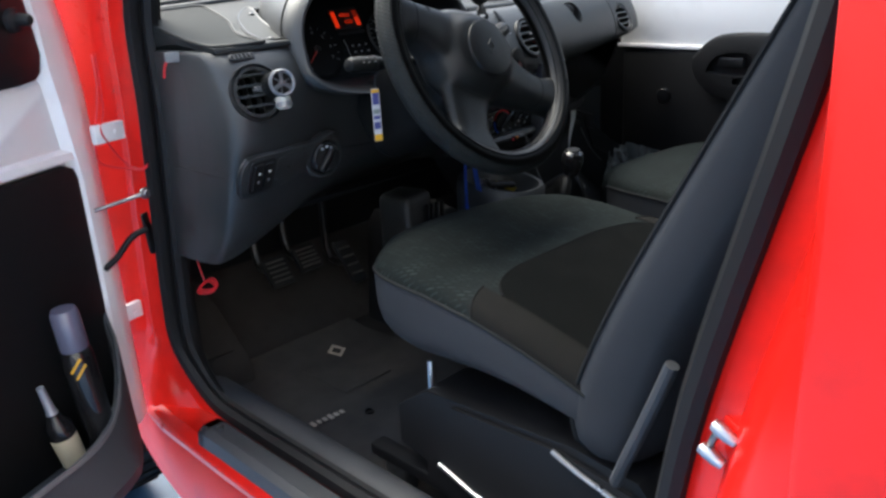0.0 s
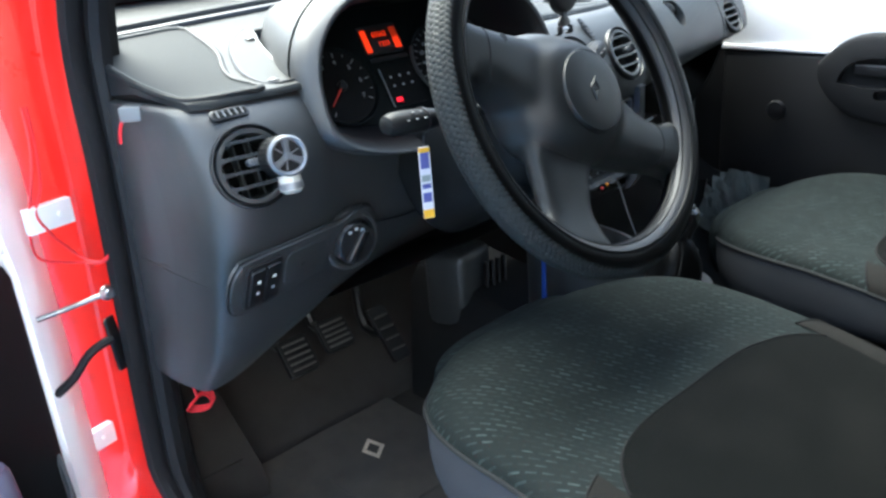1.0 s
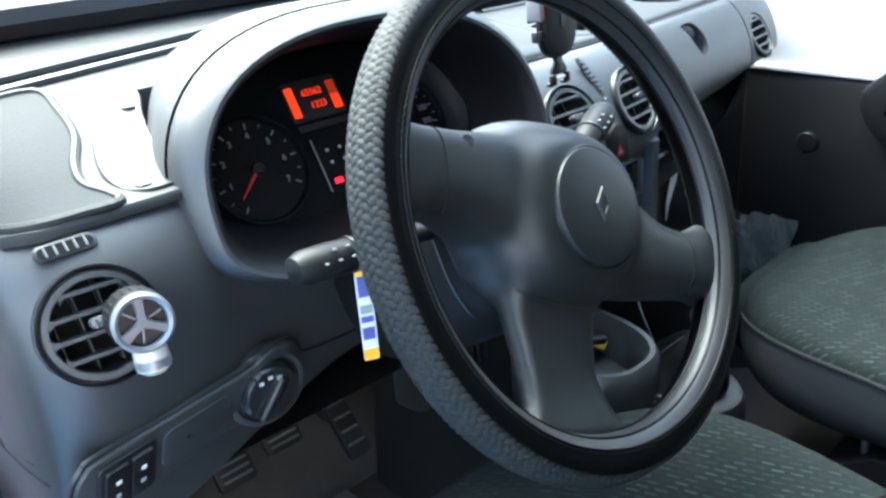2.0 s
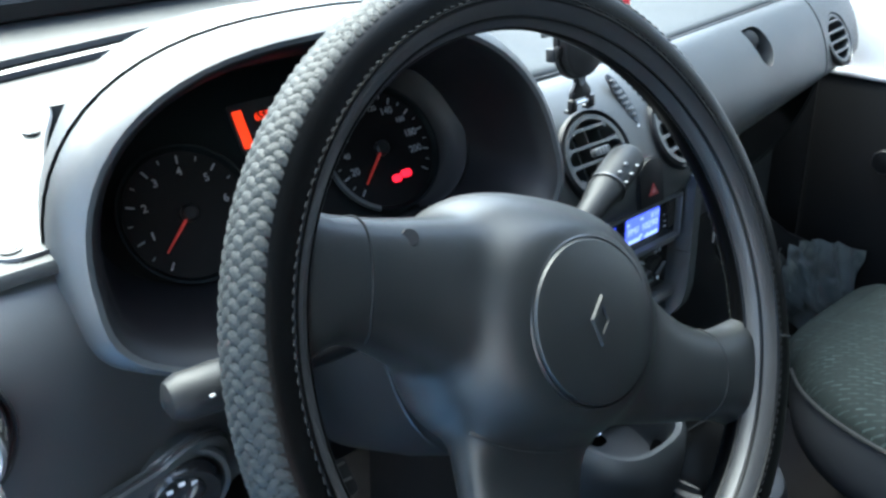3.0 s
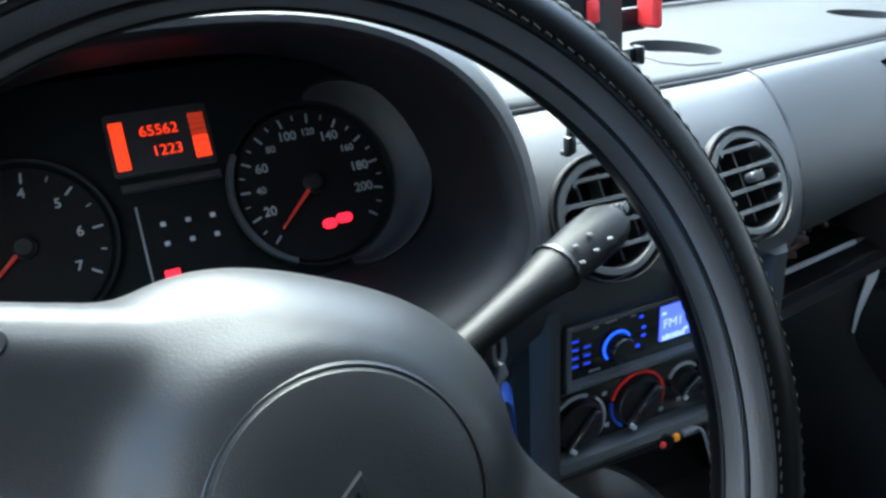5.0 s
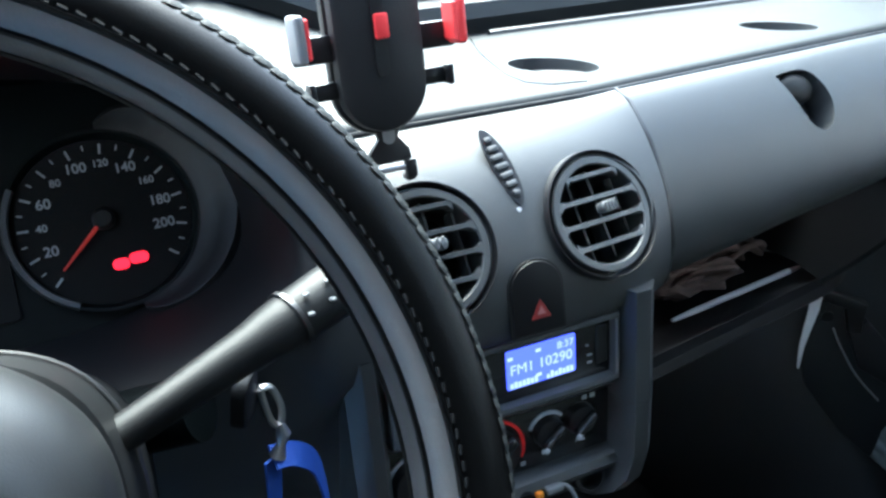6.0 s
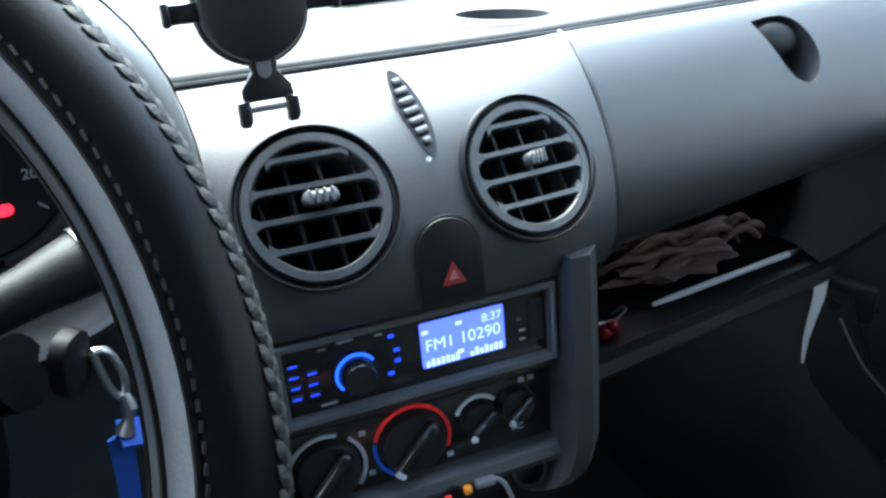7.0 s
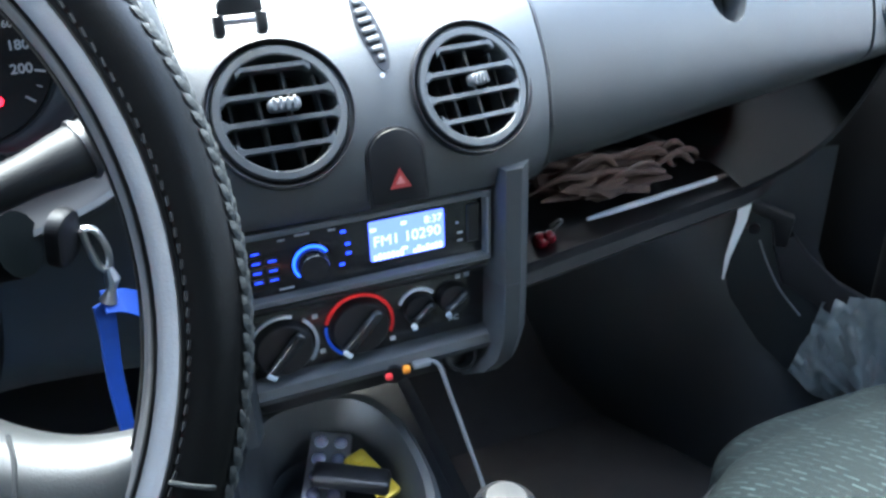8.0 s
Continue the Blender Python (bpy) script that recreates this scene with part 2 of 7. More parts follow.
def smooth(points, n):
    """n points on a soft curve through the given ones."""
    pts = [Vector(p) for p in points]
    out = []
    for i in range(n):
        f = i / (n - 1) * (len(pts) - 1)
        k = min(int(f), len(pts) - 2)
        t = f - k
        p0, p1, p2, p3 = pts[max(k - 1, 0)], pts[k], pts[k + 1], pts[min(k + 2, len(pts) - 1)]
        out.append(0.5 * (2 * p1 + (p2 - p0) * t + (2 * p0 - 5 * p1 + 4 * p2 - p3) * t * t + (3 * p1 - p0 - 3 * p2 + p3) * t ** 3))
    return out


def tube(points, r, seg=8, bm=None, flat=1.0, closed=False):
    """A round (or flattened) rod along points; r may be a list."""
    pts = [Vector(p) for p in points]
    loops, side = [], None
    for i, p in enumerate(pts):
        if closed:
            d = (pts[(i + 1) % len(pts)] - pts[i - 1]).normalized()
        else:
            d = (pts[min(i + 1, len(pts) - 1)] - pts[max(i - 1, 0)]).normalized()
        if side is None:
            side = d.cross(Vector((0, 0, 1)))
            side = side.normalized() if side.length > 0.1 else Vector((1, 0, 0))
        side = (side - d * side.dot(d)).normalized()
        up = side.cross(d)
        rr = r[i] if isinstance(r, (list, tuple)) else r
        loops.append([p + rr * (math.cos(a) * side + flat * math.sin(a) * up) for a in (2 * math.pi * k / seg for k in range(seg))])
    return rings(loops, bm=bm, close_v=closed)


def disc(r, depth, seg=32, bevel=0.0, bm=None, m=None, r2=None):
    """A round plate in the xy plane from z = 0 to depth."""
    prof = [(0.0, r), (depth - bevel, r2 or r), (depth, (r2 or r) - bevel)] if bevel else [(0.0, r), (depth, r2 or r)]
    one = rings([[(q * math.cos(a), q * math.sin(a), z) for a in (2 * math.pi * k / seg for k in range(seg))] for z, q in prof])
    if m is not None:
        shift(one, m)
    return merge(bm, one)


def lathe(prof, seg=32, bm=None, m=None, cap=False):
    """Turns (radius, height) about z."""
    one = rings([[(max(q, 1e-5) * math.cos(a), max(q, 1e-5) * math.sin(a), z) for a in (2 * math.pi * k / seg for k in range(seg))] for q, z in prof], cap=cap)
    if m is not None:
        shift(one, m)
    return merge(bm, one)


def plate(outline, depth, bevel=0.0, bm=None, m=None):
    """A flat shape, given as (x, y) points, from z = 0 to depth."""
    one = bmesh.new()
    f = one.faces.new([one.verts.new((x, y, 0)) for x, y in outline])
    res = bmesh.ops.extrude_face_region(one, geom=[f])
    top = [v for v in res["geom"] if isinstance(v, bmesh.types.BMVert)]
    bmesh.ops.translate(one, vec=(0, 0, depth), verts=top)
    if bevel:
        edges = [e for e in one.edges if all(v in top for v in e.verts)]
        bmesh.ops.bevel(one, geom=edges, offset=bevel, segments=2, profile=0.5, affect="EDGES")
    if m is not None:
        shift(one, m)
    return merge(bm, one)


def rounded(w, h, r, n=5, cx=0.0, cy=0.0):
    """The outline of a rectangle with round corners."""
    out = []
    for k, (sx, sy) in enumerate(((1, 1), (-1, 1), (-1, -1), (1, -1))):
        for i in range(n + 1):
            a = math.pi / 2 * (k + i / n)
            out.append((cx + sx * (w / 2 - r) + r * math.cos(a), cy + sy * (h / 2 - r) + r * math.sin(a)))
    return out


def carve(ob, cutters):
    """Cuts solids out of ob for good."""
    obs = []
    for bm in cutters:
        me = bpy.data.meshes.new("cutter")
        bmesh.ops.recalc_face_normals(bm, faces=bm.faces)
        bm.to_mesh(me)
        bm.free()
        c = new("cutter", me)
        obs.append(c)
        mod = ob.modifiers.new("cut", "BOOLEAN")
        mod.operation, mod.solver, mod.object = "DIFFERENCE", "EXACT", c
    bpy.context.view_layer.update()
    done = bpy.data.meshes.new_from_object(ob.evaluated_get(bpy.context.evaluated_depsgraph_get()))
    ob.modifiers.clear()
    ob.data = done
    done.polygons.foreach_set("use_smooth", [True] * len(done.polygons))
    done.set_sharp_from_angle(angle=radians(35))
    for c in obs:
        bpy.data.objects.remove(c)
    return ob


# ---- the ground and the van's shell ----
ground = part("ground", box((60, 60, 0.1), (0, 0, -0.05)), "ground", kind="structure")
tagged(ground, "blue painted workshop floor with pale worn patches", "floor")

# unseen plain wall, added to cut sky light through the passenger window
tagged(part("blocker_wall_east", box((0.2, 16, 3.2), (4.1, 1.0, 1.6), 0.01), "blocker_wall", kind="structure"), "unseen grey wall added to hold back sky light", "wall")

# unseen pale wall behind the van, added to bounce light onto door and dash
tagged(part("bounce_wall_south", box((14, 0.2, 4.2), (-1.5, -4.2, 2.1), 0.01), "pale_wall", kind="structure"), "unseen white wall added to bounce light into the van", "wall")

# unseen pale wall on the driver's side, added as a low light bouncer
tagged(part("bounce_wall_west", box((0.2, 12, 2.4), (-4.2, 1.8, 1.2), 0.01), "pale_wall", kind="structure"), "unseen white wall added to bounce light into the van", "wall")

# the driver's doorway, (y, z)
APERTURE = [(-0.30, 1.72), (0.0, 1.44), (0.165, 1.25), (0.19, 1.05), (0.216, 0.84), (0.236, 0.64), (0.220, 0.55), (0.16, 0.50), (0.05, 0.49), (-0.30, 0.49),
            (-0.68, 0.49), (-0.760, 0.54), (-0.790, 0.70), (-0.824, 0.89), (-0.912, 1.23), (-0.98, 1.55), (-0.95, 1.68), (-0.80, 1.74)]


def doorway(n=96):
    pts = smooth([(0, y, z) for y, z in APERTURE + APERTURE[:1]], n + 1)[:-1]
    middle = Vector((0, -0.33, 1.1))
    out = []
    for i, p in enumerate(pts):
        d = (pts[(i + 1) % n] - pts[i - 1]).normalized()
        o = Vector((0, d.z, -d.y))
        out.append((p, o if o.dot(p - middle) > 0 else -o))
    return out


LOOP = doorway()


def band(profile, front=None):
    """A closed band round the doorway; profile: (outwards, x), with another one at the front pillar."""
    def soft(v):
        v = max(0.0, min(1.0, v))
        return v * v * (3 - 2 * v)

    loops = []
    for (off, x), (off_f, x_f) in zip(profile, front or profile):
        loop = []
        for p, o in LOOP:
            f = soft((p.y + 0.12) / 0.28) * soft((p.z - 0.50) / 0.14)
            loop.append(p + o * (off + (off_f - off) * f) + Vector((x + (x_f - x) * f, 0, 0)))
        loops.append(loop)
    return rings(loops, cap=False)


body = thing("car_body", "bright red painted van body round an open driver's doorway", "car body", (0, 0, 0), kind="structure")
part("door_frame", band([(0.006, -0.694), (0.004, -0.700), (0.028, -0.706), (0.044, -0.712), (0.054, -0.730), (0.062, -0.752), (0.09, -0.775), (0.13, -0.785), (0.16, -0.785), (0.19, -0.786)],
                        [(0.008, -0.694), (0.007, -0.724), (0.014, -0.733), (0.026, -0.741), (0.036, -0.746), (0.046, -0.743), (0.056, -0.734), (0.085, -0.736), (0.115, -0.765), (0.19, -0.788)]), "red", body, "red painted door frame")
part("inner_frame", band([(0.03, -0.66), (0.012, -0.668), (0.005, -0.692)]), "dark", body, "dark inner door frame")
part("door_seal", band([(0.012, -0.700), (0.010, -0.712), (0.0, -0.718), (-0.012, -0.714), (-0.018, -0.704), (-0.014, -0.694), (0.0, -0.690)],
                       [(0.012, -0.722), (0.010, -0.734), (0.001, -0.737), (-0.008, -0.732), (-0.010, -0.722), (-0.006, -0.712), (0.0, -0.708)]), "rubber", body, "black rubber door seal")
part("seal_lip", band([(-0.010, -0.700), (-0.020, -0.698), (-0.024, -0.692), (-0.016, -0.687), (0.0, -0.686)],
                       [(-0.004, -0.712), (-0.016, -0.711), (-0.022, -0.702), (-0.020, -0.690), (0.0, -0.686)]), "rubber", body)
part("rear_side", box((0.03, 1.75, 1.50), (-0.795, -1.82, 1.0), 0.01), "red", body)
bm = box((0.012, 0.42, 0.55), (-0.786, 0.58, 0.82), 0.004)
part("front_wing", bm, "red", body)
part("roof", box((1.66, 2.45, 0.03), (0, -1.55, 1.79), 0.01), "headliner", body)
part("far_side", box((0.03, 1.7, 1.45), (0.80, -1.83, 1.05), 0.01), "white", body)
part("rear_wall", box((1.66, 0.03, 1.5), (0, -2.7, 1.0), 0.01), "headliner", body)
part("bulkhead", box((1.52, 0.03, 0.80), (0, 0.66, 0.74), 0.01), "dark", body)
part("toe_board", shift(box((1.50, 0.40, 0.02), (0, 0, 0), 0.005), Matrix.Translation((0, 0.58, 0.50)) @ Matrix.Rotation(radians(35), 4, "X")), "carpet", body)
part("scuttle", box((1.50, 0.26, 0.04), (0, 0.53, 1.20), 0.01), "black", body)
part("bonnet", box((1.46, 0.8, 0.04), (0, 1.05, 1.03), 0.02), "red", body)
for sx in (-1, 1):
    part("windscreen_pillar", tube(smooth([(sx * 0.76, 0.60, 1.16), (sx * 0.74, 0.30, 1.36), (sx * 0.70, 0.0, 1.56), (sx * 0.66, -0.30, 1.75)], 14), 0.035, 10), "plastic" if sx > 0 else "red", body)
    part("kick_panel", box((0.03, 0.40 if sx < 0 else 0.49, 0.74), (-0.665 if sx < 0 else 0.735, 0.47 if sx < 0 else 0.425, 0.74), 0.012), "trim", body)
part("roof_rail", box((1.40, 0.08, 0.06), (0, -0.33, 1.76), 0.02), "headliner", body)
# plastic tread over the sill
bm = rings([[(-0.782, y, 0.470), (-0.778, y, 0.500), (-0.765, y, 0.508), (-0.738, y, 0.508), (-0.730, y, 0.502), (-0.730, y, 0.470)] for y in [0.070, 0.078, 0.09, -0.1, -0.3, -0.5, -0.7, -0.72]][::-1])
sill = part("sill_tread", bm, "tread", body, "ribbed dark plastic sill tread")
bm = None
for k in range(9):
    bm = box((0.0012, 0.76, 0.0012), (-0.764 + k * 0.0032, -0.32, 0.5085), bm=bm)
part("rib", bm, "tread", sill)
part("tread_screw", disc(0.006, 0.002, 12, m=Matrix.Translation((-0.752, 0.055, 0.508))), "steel", sill)
part("sill_skirt", rings([[(-0.70, y, 0.47), (-0.770 + q, y, 0.482), (-0.784 + q, y, 0.474), (-0.791 + q, y, 0.460), (-0.788 + q, y, 0.446), (-0.770 + q, y, 0.434), (-0.70, y, 0.42)] for y, q in ((-0.85, 0.0), (-0.4, 0.0), (0.0, 0.0), (0.22, 0.004), (0.33, 0.016))]), "red", body)
part("inner_sill", box((0.07, 1.25, 0.11), (-0.655, -0.35, 0.445), 0.03, 4), "tread", body)

floor = part("floor", box((1.50, 3.2, 0.03), (0, -1.0, 0.385), 0.005), "carpet", kind="structure")
tagged(floor, "dark worn carpet covering the van's footwell", "floor")

# latch striker on the rear door pillar
striker = thing("door_striker", "steel latch striker bolted to the red door pillar", "striker", (-0.71, -0.845, 0.84))
SM = Matrix.Translation((-0.7125, -0.858, 0.840)) @ Matrix.Rotation(radians(-18), 4, "Z") @ Matrix.Rotation(radians(14), 4, "X")
part("plate", box((0.004, 0.030, 0.050), (0, 0, 0), 0.0015, m=SM), "red", striker)
for y0, z0 in ((-0.845, 0.861), (-0.834, 0.833)):
    part("stud", tube([(-0.722, y0, z0), (-0.723, y0 - 0.006, z0 - 0.002), (-0.723, y0 - 0.016, z0 - 0.007), (-0.722, y0 - 0.022, z0 - 0.010)], [0.0062, 0.0072, 0.0064, 0.0055], 14), "steel", striker)
part("bridge", tube([(-0.718, -0.849, 0.858), (-0.722, -0.845, 0.846), (-0.718, -0.840, 0.832)], 0.0034, 8), "steel_dark", striker)

# front wheel under the open door
tyre = thing("front_wheel", "black rubber front tyre on a dark rim", "wheel", (-0.70, 0.86, 0.0))
TM = Matrix.Translation((-0.70, 0.86, 0.30)) @ Matrix.Rotation(radians(90), 4, "Y")
part("tyre", lathe([(0.19, -0.07), (0.24, -0.085), (0.28, -0.08), (0.297, -0.06), (0.30, 0.0), (0.297, 0.06), (0.28, 0.08), (0.24, 0.085), (0.19, 0.07)], 48, m=TM), "rubber", tyre)
part("rim", lathe([(0.19, -0.07), (0.17, -0.03), (0.06, -0.04), (0.0, -0.04)], 32, m=TM), "dark", tyre)
bm = None
for k in range(40):
    a = 2 * math.pi * k / 40
    bm = merge(bm, shift(box((0.008, 0.014, 0.13), (0.301, 0, 0), 0.002, 1), TM @ Matrix.Rotation(a, 4, "Z")))
part("tread_block", bm, "rubber", tyre)
# ---- dashboard ----
dash = thing("dashboard", "charcoal plastic dashboard with round air vents and a rounded cluster hood", "dashboard", (0, 0.2, 0.9))
# front outline (y, z) from the upper edge down, at stations along x
STATIONS = [
    (-0.705, [(0.12, 1.150), (0.10, 1.140), (0.085, 1.115), (0.075, 1.08), (0.07, 1.04), (0.07, 1.0), (0.08, 0.95), (0.10, 0.90), (0.13, 0.84), (0.16, 0.79)]),
    (-0.698, [(0.070, 1.152), (0.052, 1.146), (0.035, 1.125), (0.020, 1.09), (0.012, 1.05), (0.012, 1.0), (0.022, 0.95), (0.040, 0.90), (0.072, 0.84), (0.115, 0.79)]),
    (-0.684, [(0.052, 1.153), (0.028, 1.148), (0.003, 1.125), (-0.015, 1.09), (-0.022, 1.05), (-0.018, 1.0), (-0.003, 0.95), (0.016, 0.90), (0.046, 0.84), (0.090, 0.79)]),
    (-0.640, [(0.045, 1.154), (0.018, 1.150), (-0.010, 1.125), (-0.028, 1.09), (-0.034, 1.05), (-0.026, 1.0), (-0.009, 0.95), (0.010, 0.90), (0.040, 0.845), (0.085, 0.80)]),
    (-0.560, [(0.045, 1.154), (0.020, 1.150), (-0.004, 1.125), (-0.018, 1.09), (-0.020, 1.05), (-0.010, 1.0), (0.007, 0.95), (0.024, 0.90), (0.050, 0.858), (0.095, 0.825)]),
    (-0.480, [(0.055, 1.154), (0.034, 1.150), (0.016, 1.125), (0.008, 1.09), (0.008, 1.05), (0.016, 1.0), (0.029, 0.95), (0.042, 0.91), (0.066, 0.875), (0.110, 0.848)]),
    (-0.330, [(0.065, 1.154), (0.050, 1.150), (0.036, 1.125), (0.030, 1.09), (0.030, 1.05), (0.035, 1.0), (0.045, 0.96), (0.070, 0.92), (0.110, 0.88), (0.150, 0.85)]),
    (-0.170, [(0.072, 1.156), (0.055, 1.151), (0.034, 1.125), (0.018, 1.09), (0.012, 1.05), (0.020, 1.0), (0.035, 0.96), (0.060, 0.92), (0.100, 0.88), (0.150, 0.86)]),
    (-0.110, [(0.076, 1.158), (0.056, 1.152), (0.026, 1.128), (0.003, 1.095), (-0.008, 1.06), (-0.004, 1.025), (0.020, 1.00), (0.030, 0.96), (0.050, 0.90), (0.100, 0.86)]),
    (0.060, [(0.077, 1.159), (0.057, 1.153), (0.028, 1.130), (0.006, 1.097), (-0.006, 1.06), (-0.003, 1.025), (0.020, 1.00), (0.030, 0.96), (0.050, 0.90), (0.100, 0.86)]),
    (0.122, [(0.078, 1.160), (0.060, 1.154), (0.035, 1.130), (0.014, 1.097), (0.006, 1.06), (0.012, 1.030), (0.034, 1.01), (0.064, 1.00), (0.094, 0.995), (0.140, 0.99)]),
]
FRONT = [(0.077, 1.160), (0.062, 1.154), (0.040, 1.130), (0.024, 1.097), (0.018, 1.06), (0.026, 1.030), (0.050, 1.010), (0.080, 1.002), (0.110, 0.998), (0.150, 0.996)]


def glove_station(x, dy, dz=0.0):
    rise = 0.075 * max(0.0, x - 0.16)
    return (x, [(y + dy, z + dz + rise * max(0.0, min(1.0, (1.07 - z) / 0.05))) for y, z in FRONT])


GLOVE = [glove_station(0.126, 0.002), glove_station(0.20, 0.012), glove_station(0.30, 0.026), glove_station(0.40, 0.038), glove_station(0.476, 0.049)]
GLOVE_END = [glove_station(0.480, 0.0495), glove_station(0.53, 0.057), glove_station(0.578, 0.066), glove_station(0.62, 0.078, -0.001), glove_station(0.650, 0.098, -0.003), glove_station(0.664, 0.125, -0.006), glove_station(0.668, 0.16, -0.01)]


def fascia(stations, columns, back=0.42, pts=30):
    """A solid with the soft front outline of its stations and a flat back."""
    rows = [smooth([(x, y, z) for y, z in prof], pts) for x, prof in stations]
    lines = [smooth([r[k] for r in rows], columns) for k in range(pts)]
    loops = []
    for c in range(columns):
        front = [lines[k][c] for k in range(pts)]
        x = front[0].x
        loops.append(front + [Vector((x, back, front[-1].z)), Vector((x, back, front[0].z - 0.004))])
    return rings(loops)


HX = -0.334


def arch(y, z0, w, top, low, n=64, power=2.5, lean=0.30):
    out = []
    for k in range(n):
        a = 2 * math.pi * k / n
        c, s = math.cos(a), math.sin(a)
        h = top if s > 0 else low
        px = abs(c) ** (2 / power) * w * (1 if c >= 0 else -1)
        pz = abs(s) ** (2 / power) * h * (1 if s >= 0 else -1)
        out.append(Vector((HX + px, y + lean * pz, z0 + pz)))
    return out




UPC = Vector((0, 0.457, 0.889))  # up along the sloping face
VENTS = [((-0.640, -0.028, 1.088), (1, -0.10, 0), (0.02, 0.28, 0.96), 0.0415), ((-0.064, 0.001, 1.098), (1, 0, 0), UPC, 0.0425), ((0.065, 0.006, 1.096), (1, 0.14, 0), UPC, 0.0412)]
main = part("fascia", fascia(STATIONS, 90), "plastic", dash)
cuts = [disc(r, 0.10, 40, m=axes(c, a, b) @ Matrix.Translation((0, 0, -0.055))) for c, a, b, r in VENTS]
cavity = lambda back=0.24: rings([[Vector((p.x, yy + 0.30 * (p.z - 1.123), p.z)) for p in arch(0.0, 1.123, 0.186, 0.121, 0.063)] for yy in (-0.06, 0.0, 0.10, back)])
cuts.append(cavity())
cuts.append(box((0.182, 0.10, 0.166), (-0.013, 0.03, 0.944)))
carve(main, cuts)
glove = part("glovebox_lid", fascia(GLOVE, 40, back=0.30), "plastic", dash, "curved grey glovebox lid")
LATCH = axes((0.304, 0.070, 1.126), (1, 0.15, 0), (-0.02, 0.5, 0.86))
POCKET = [(-0.025, 0.026), (-0.008, 0.0275), (0.008, 0.026), (0.017, 0.019), (0.0225, 0.004), (0.0225, -0.011), (0.015, -0.025), (0.004, -0.028), (-0.010, -0.018), (-0.019, 0.006)]
POCKET = [(p.x, p.y) for p in smooth([(x, y, 0) for x, y in POCKET + POCKET[:1]], 41)[:-1]]
carve(glove, [plate(POCKET, 0.05, m=LATCH @ Matrix.Translation((0, 0, -0.020)))])
end_cap = part("end_panel", fascia(GLOVE_END, 20, back=0.30), "plastic", dash)
carve(end_cap, [disc(0.037, 0.10, 40, m=axes((0.528, 0.082, 1.098), (1, 0.15, 0), UPC) @ Matrix.Translation((0, 0, -0.055)))])

part("side_joint", tube([(-0.7052, 0.170, 0.958), (-0.7052, 0.130, 0.959), (-0.7052, 0.090, 0.959), (-0.7022, 0.048, 0.958), (-0.6960, 0.013, 0.956)], 0.0014, 6), "black", dash)

# latch in its pocket
paddle = bmesh.new()
bmesh.ops.create_uvsphere(paddle, u_segments=28, v_segments=16, radius=1.0, matrix=LATCH @ Matrix.Translation((-0.001, 0.013, -0.007)) @ Matrix.Rotation(radians(-8), 4, "Z") @ Matrix.Diagonal((0.0210, 0.0135, 0.0085, 1)))
part("latch", paddle, "stalk", glove, "rounded glovebox pull latch")


def vent(c, right, up, r, slats=4, knob=True, flat=False):
    m = axes(c, right, up)
    bezel = part("air_vent", lathe([(r - 0.0012, -0.010), (r - 0.0012, -0.0010), (r - 0.0020, 0.0004), (r - 0.0062, 0.0006), (r - 0.0070, -0.0004), (r - 0.0072, -0.05)], 48, m=m), "plastic", dash, "round air vent with horizontal slats")
    part("shadow_gap", lathe([(r + 0.0038, -0.006), (r + 0.0034, 0.0006), (r + 0.0026, 0.0010), (r + 0.0016, -0.0010), (r + 0.0008, -0.0075), (r - 0.0014, -0.0080)], 48, m=m), "black", bezel)
    # black disc behind the slats, painted as the shade of the duct
    part("shade_cup", disc(r - 0.002, 0.003, 40, m=m @ Matrix.Translation((0, 0, -0.052))), "throat", bezel)
    inner = r - 0.0068
    for k in range(slats):
        v = (0.09 + (k - (slats - 1) / 2) * 0.385) * r
        w = math.sqrt(max(1e-6, inner * inner - v * v))
        prof = [(0.0013, 0.0), (0.0017, -0.0015), (0.0010, -0.013), (-0.0010, -0.013), (-0.0017, -0.0015), (-0.0013, 0.0)]
        bm = rings([[(sx * x, v + a * f, b + 0.0002) for a, b in prof] for sx, x, f in ((-1, w + 0.001, 3.4), (-1, w * 0.97, 2.4), (-1, w * 0.92, 1.5), (-1, w * 0.84, 1.0), (1, w * 0.84, 1.0), (1, w * 0.92, 1.5), (1, w * 0.97, 2.4), (1, w + 0.001, 3.4))])
        part("slat", shift(bm, m), "vent_plastic", bezel)
    for k in (-1, 0, 1, 2):
        u = -0.004 + (k - 0.3) * 0.44 * r
        h = math.sqrt(max(1e-6, inner * inner - u * u)) * 0.96
        part("fin", shift(box((0.0016, 2 * h, 0.016), (u, 0, -0.022), 0.0005, 1), m @ Matrix.Rotation(radians(4), 4, "Z")), "plastic", bezel)
    if knob:
        wide = 0.020 if c[0] < 0 else 0.013
        kn = part("thumb_grip", box((wide, 0.0076, 0.010), (0.002, 0.09 * r, 0.003), 0.003, 3, m=m), "frame_grey", bezel, "pale ribbed thumb grip")
        for k in range(4):
            part("ridge", box((wide * 0.11, 0.0080, 0.0016), (0.002 + (k - 1.5) * wide * 0.21, 0.09 * r, 0.0082), 0.0006, 1, m=m), "frame_grey", kn)
    return bezel


for c, a, b, r in VENTS:
    vent(c, a, b, r)
vent((0.528, 0.082, 1.098), (1, 0.15, 0), UPC, 0.037, knob=False)

# upper pad
def pad_slope(x):
    return 0.235 if x < -0.12 else max(0.02, 0.235 - 0.215 * (x + 0.12) / 0.16)


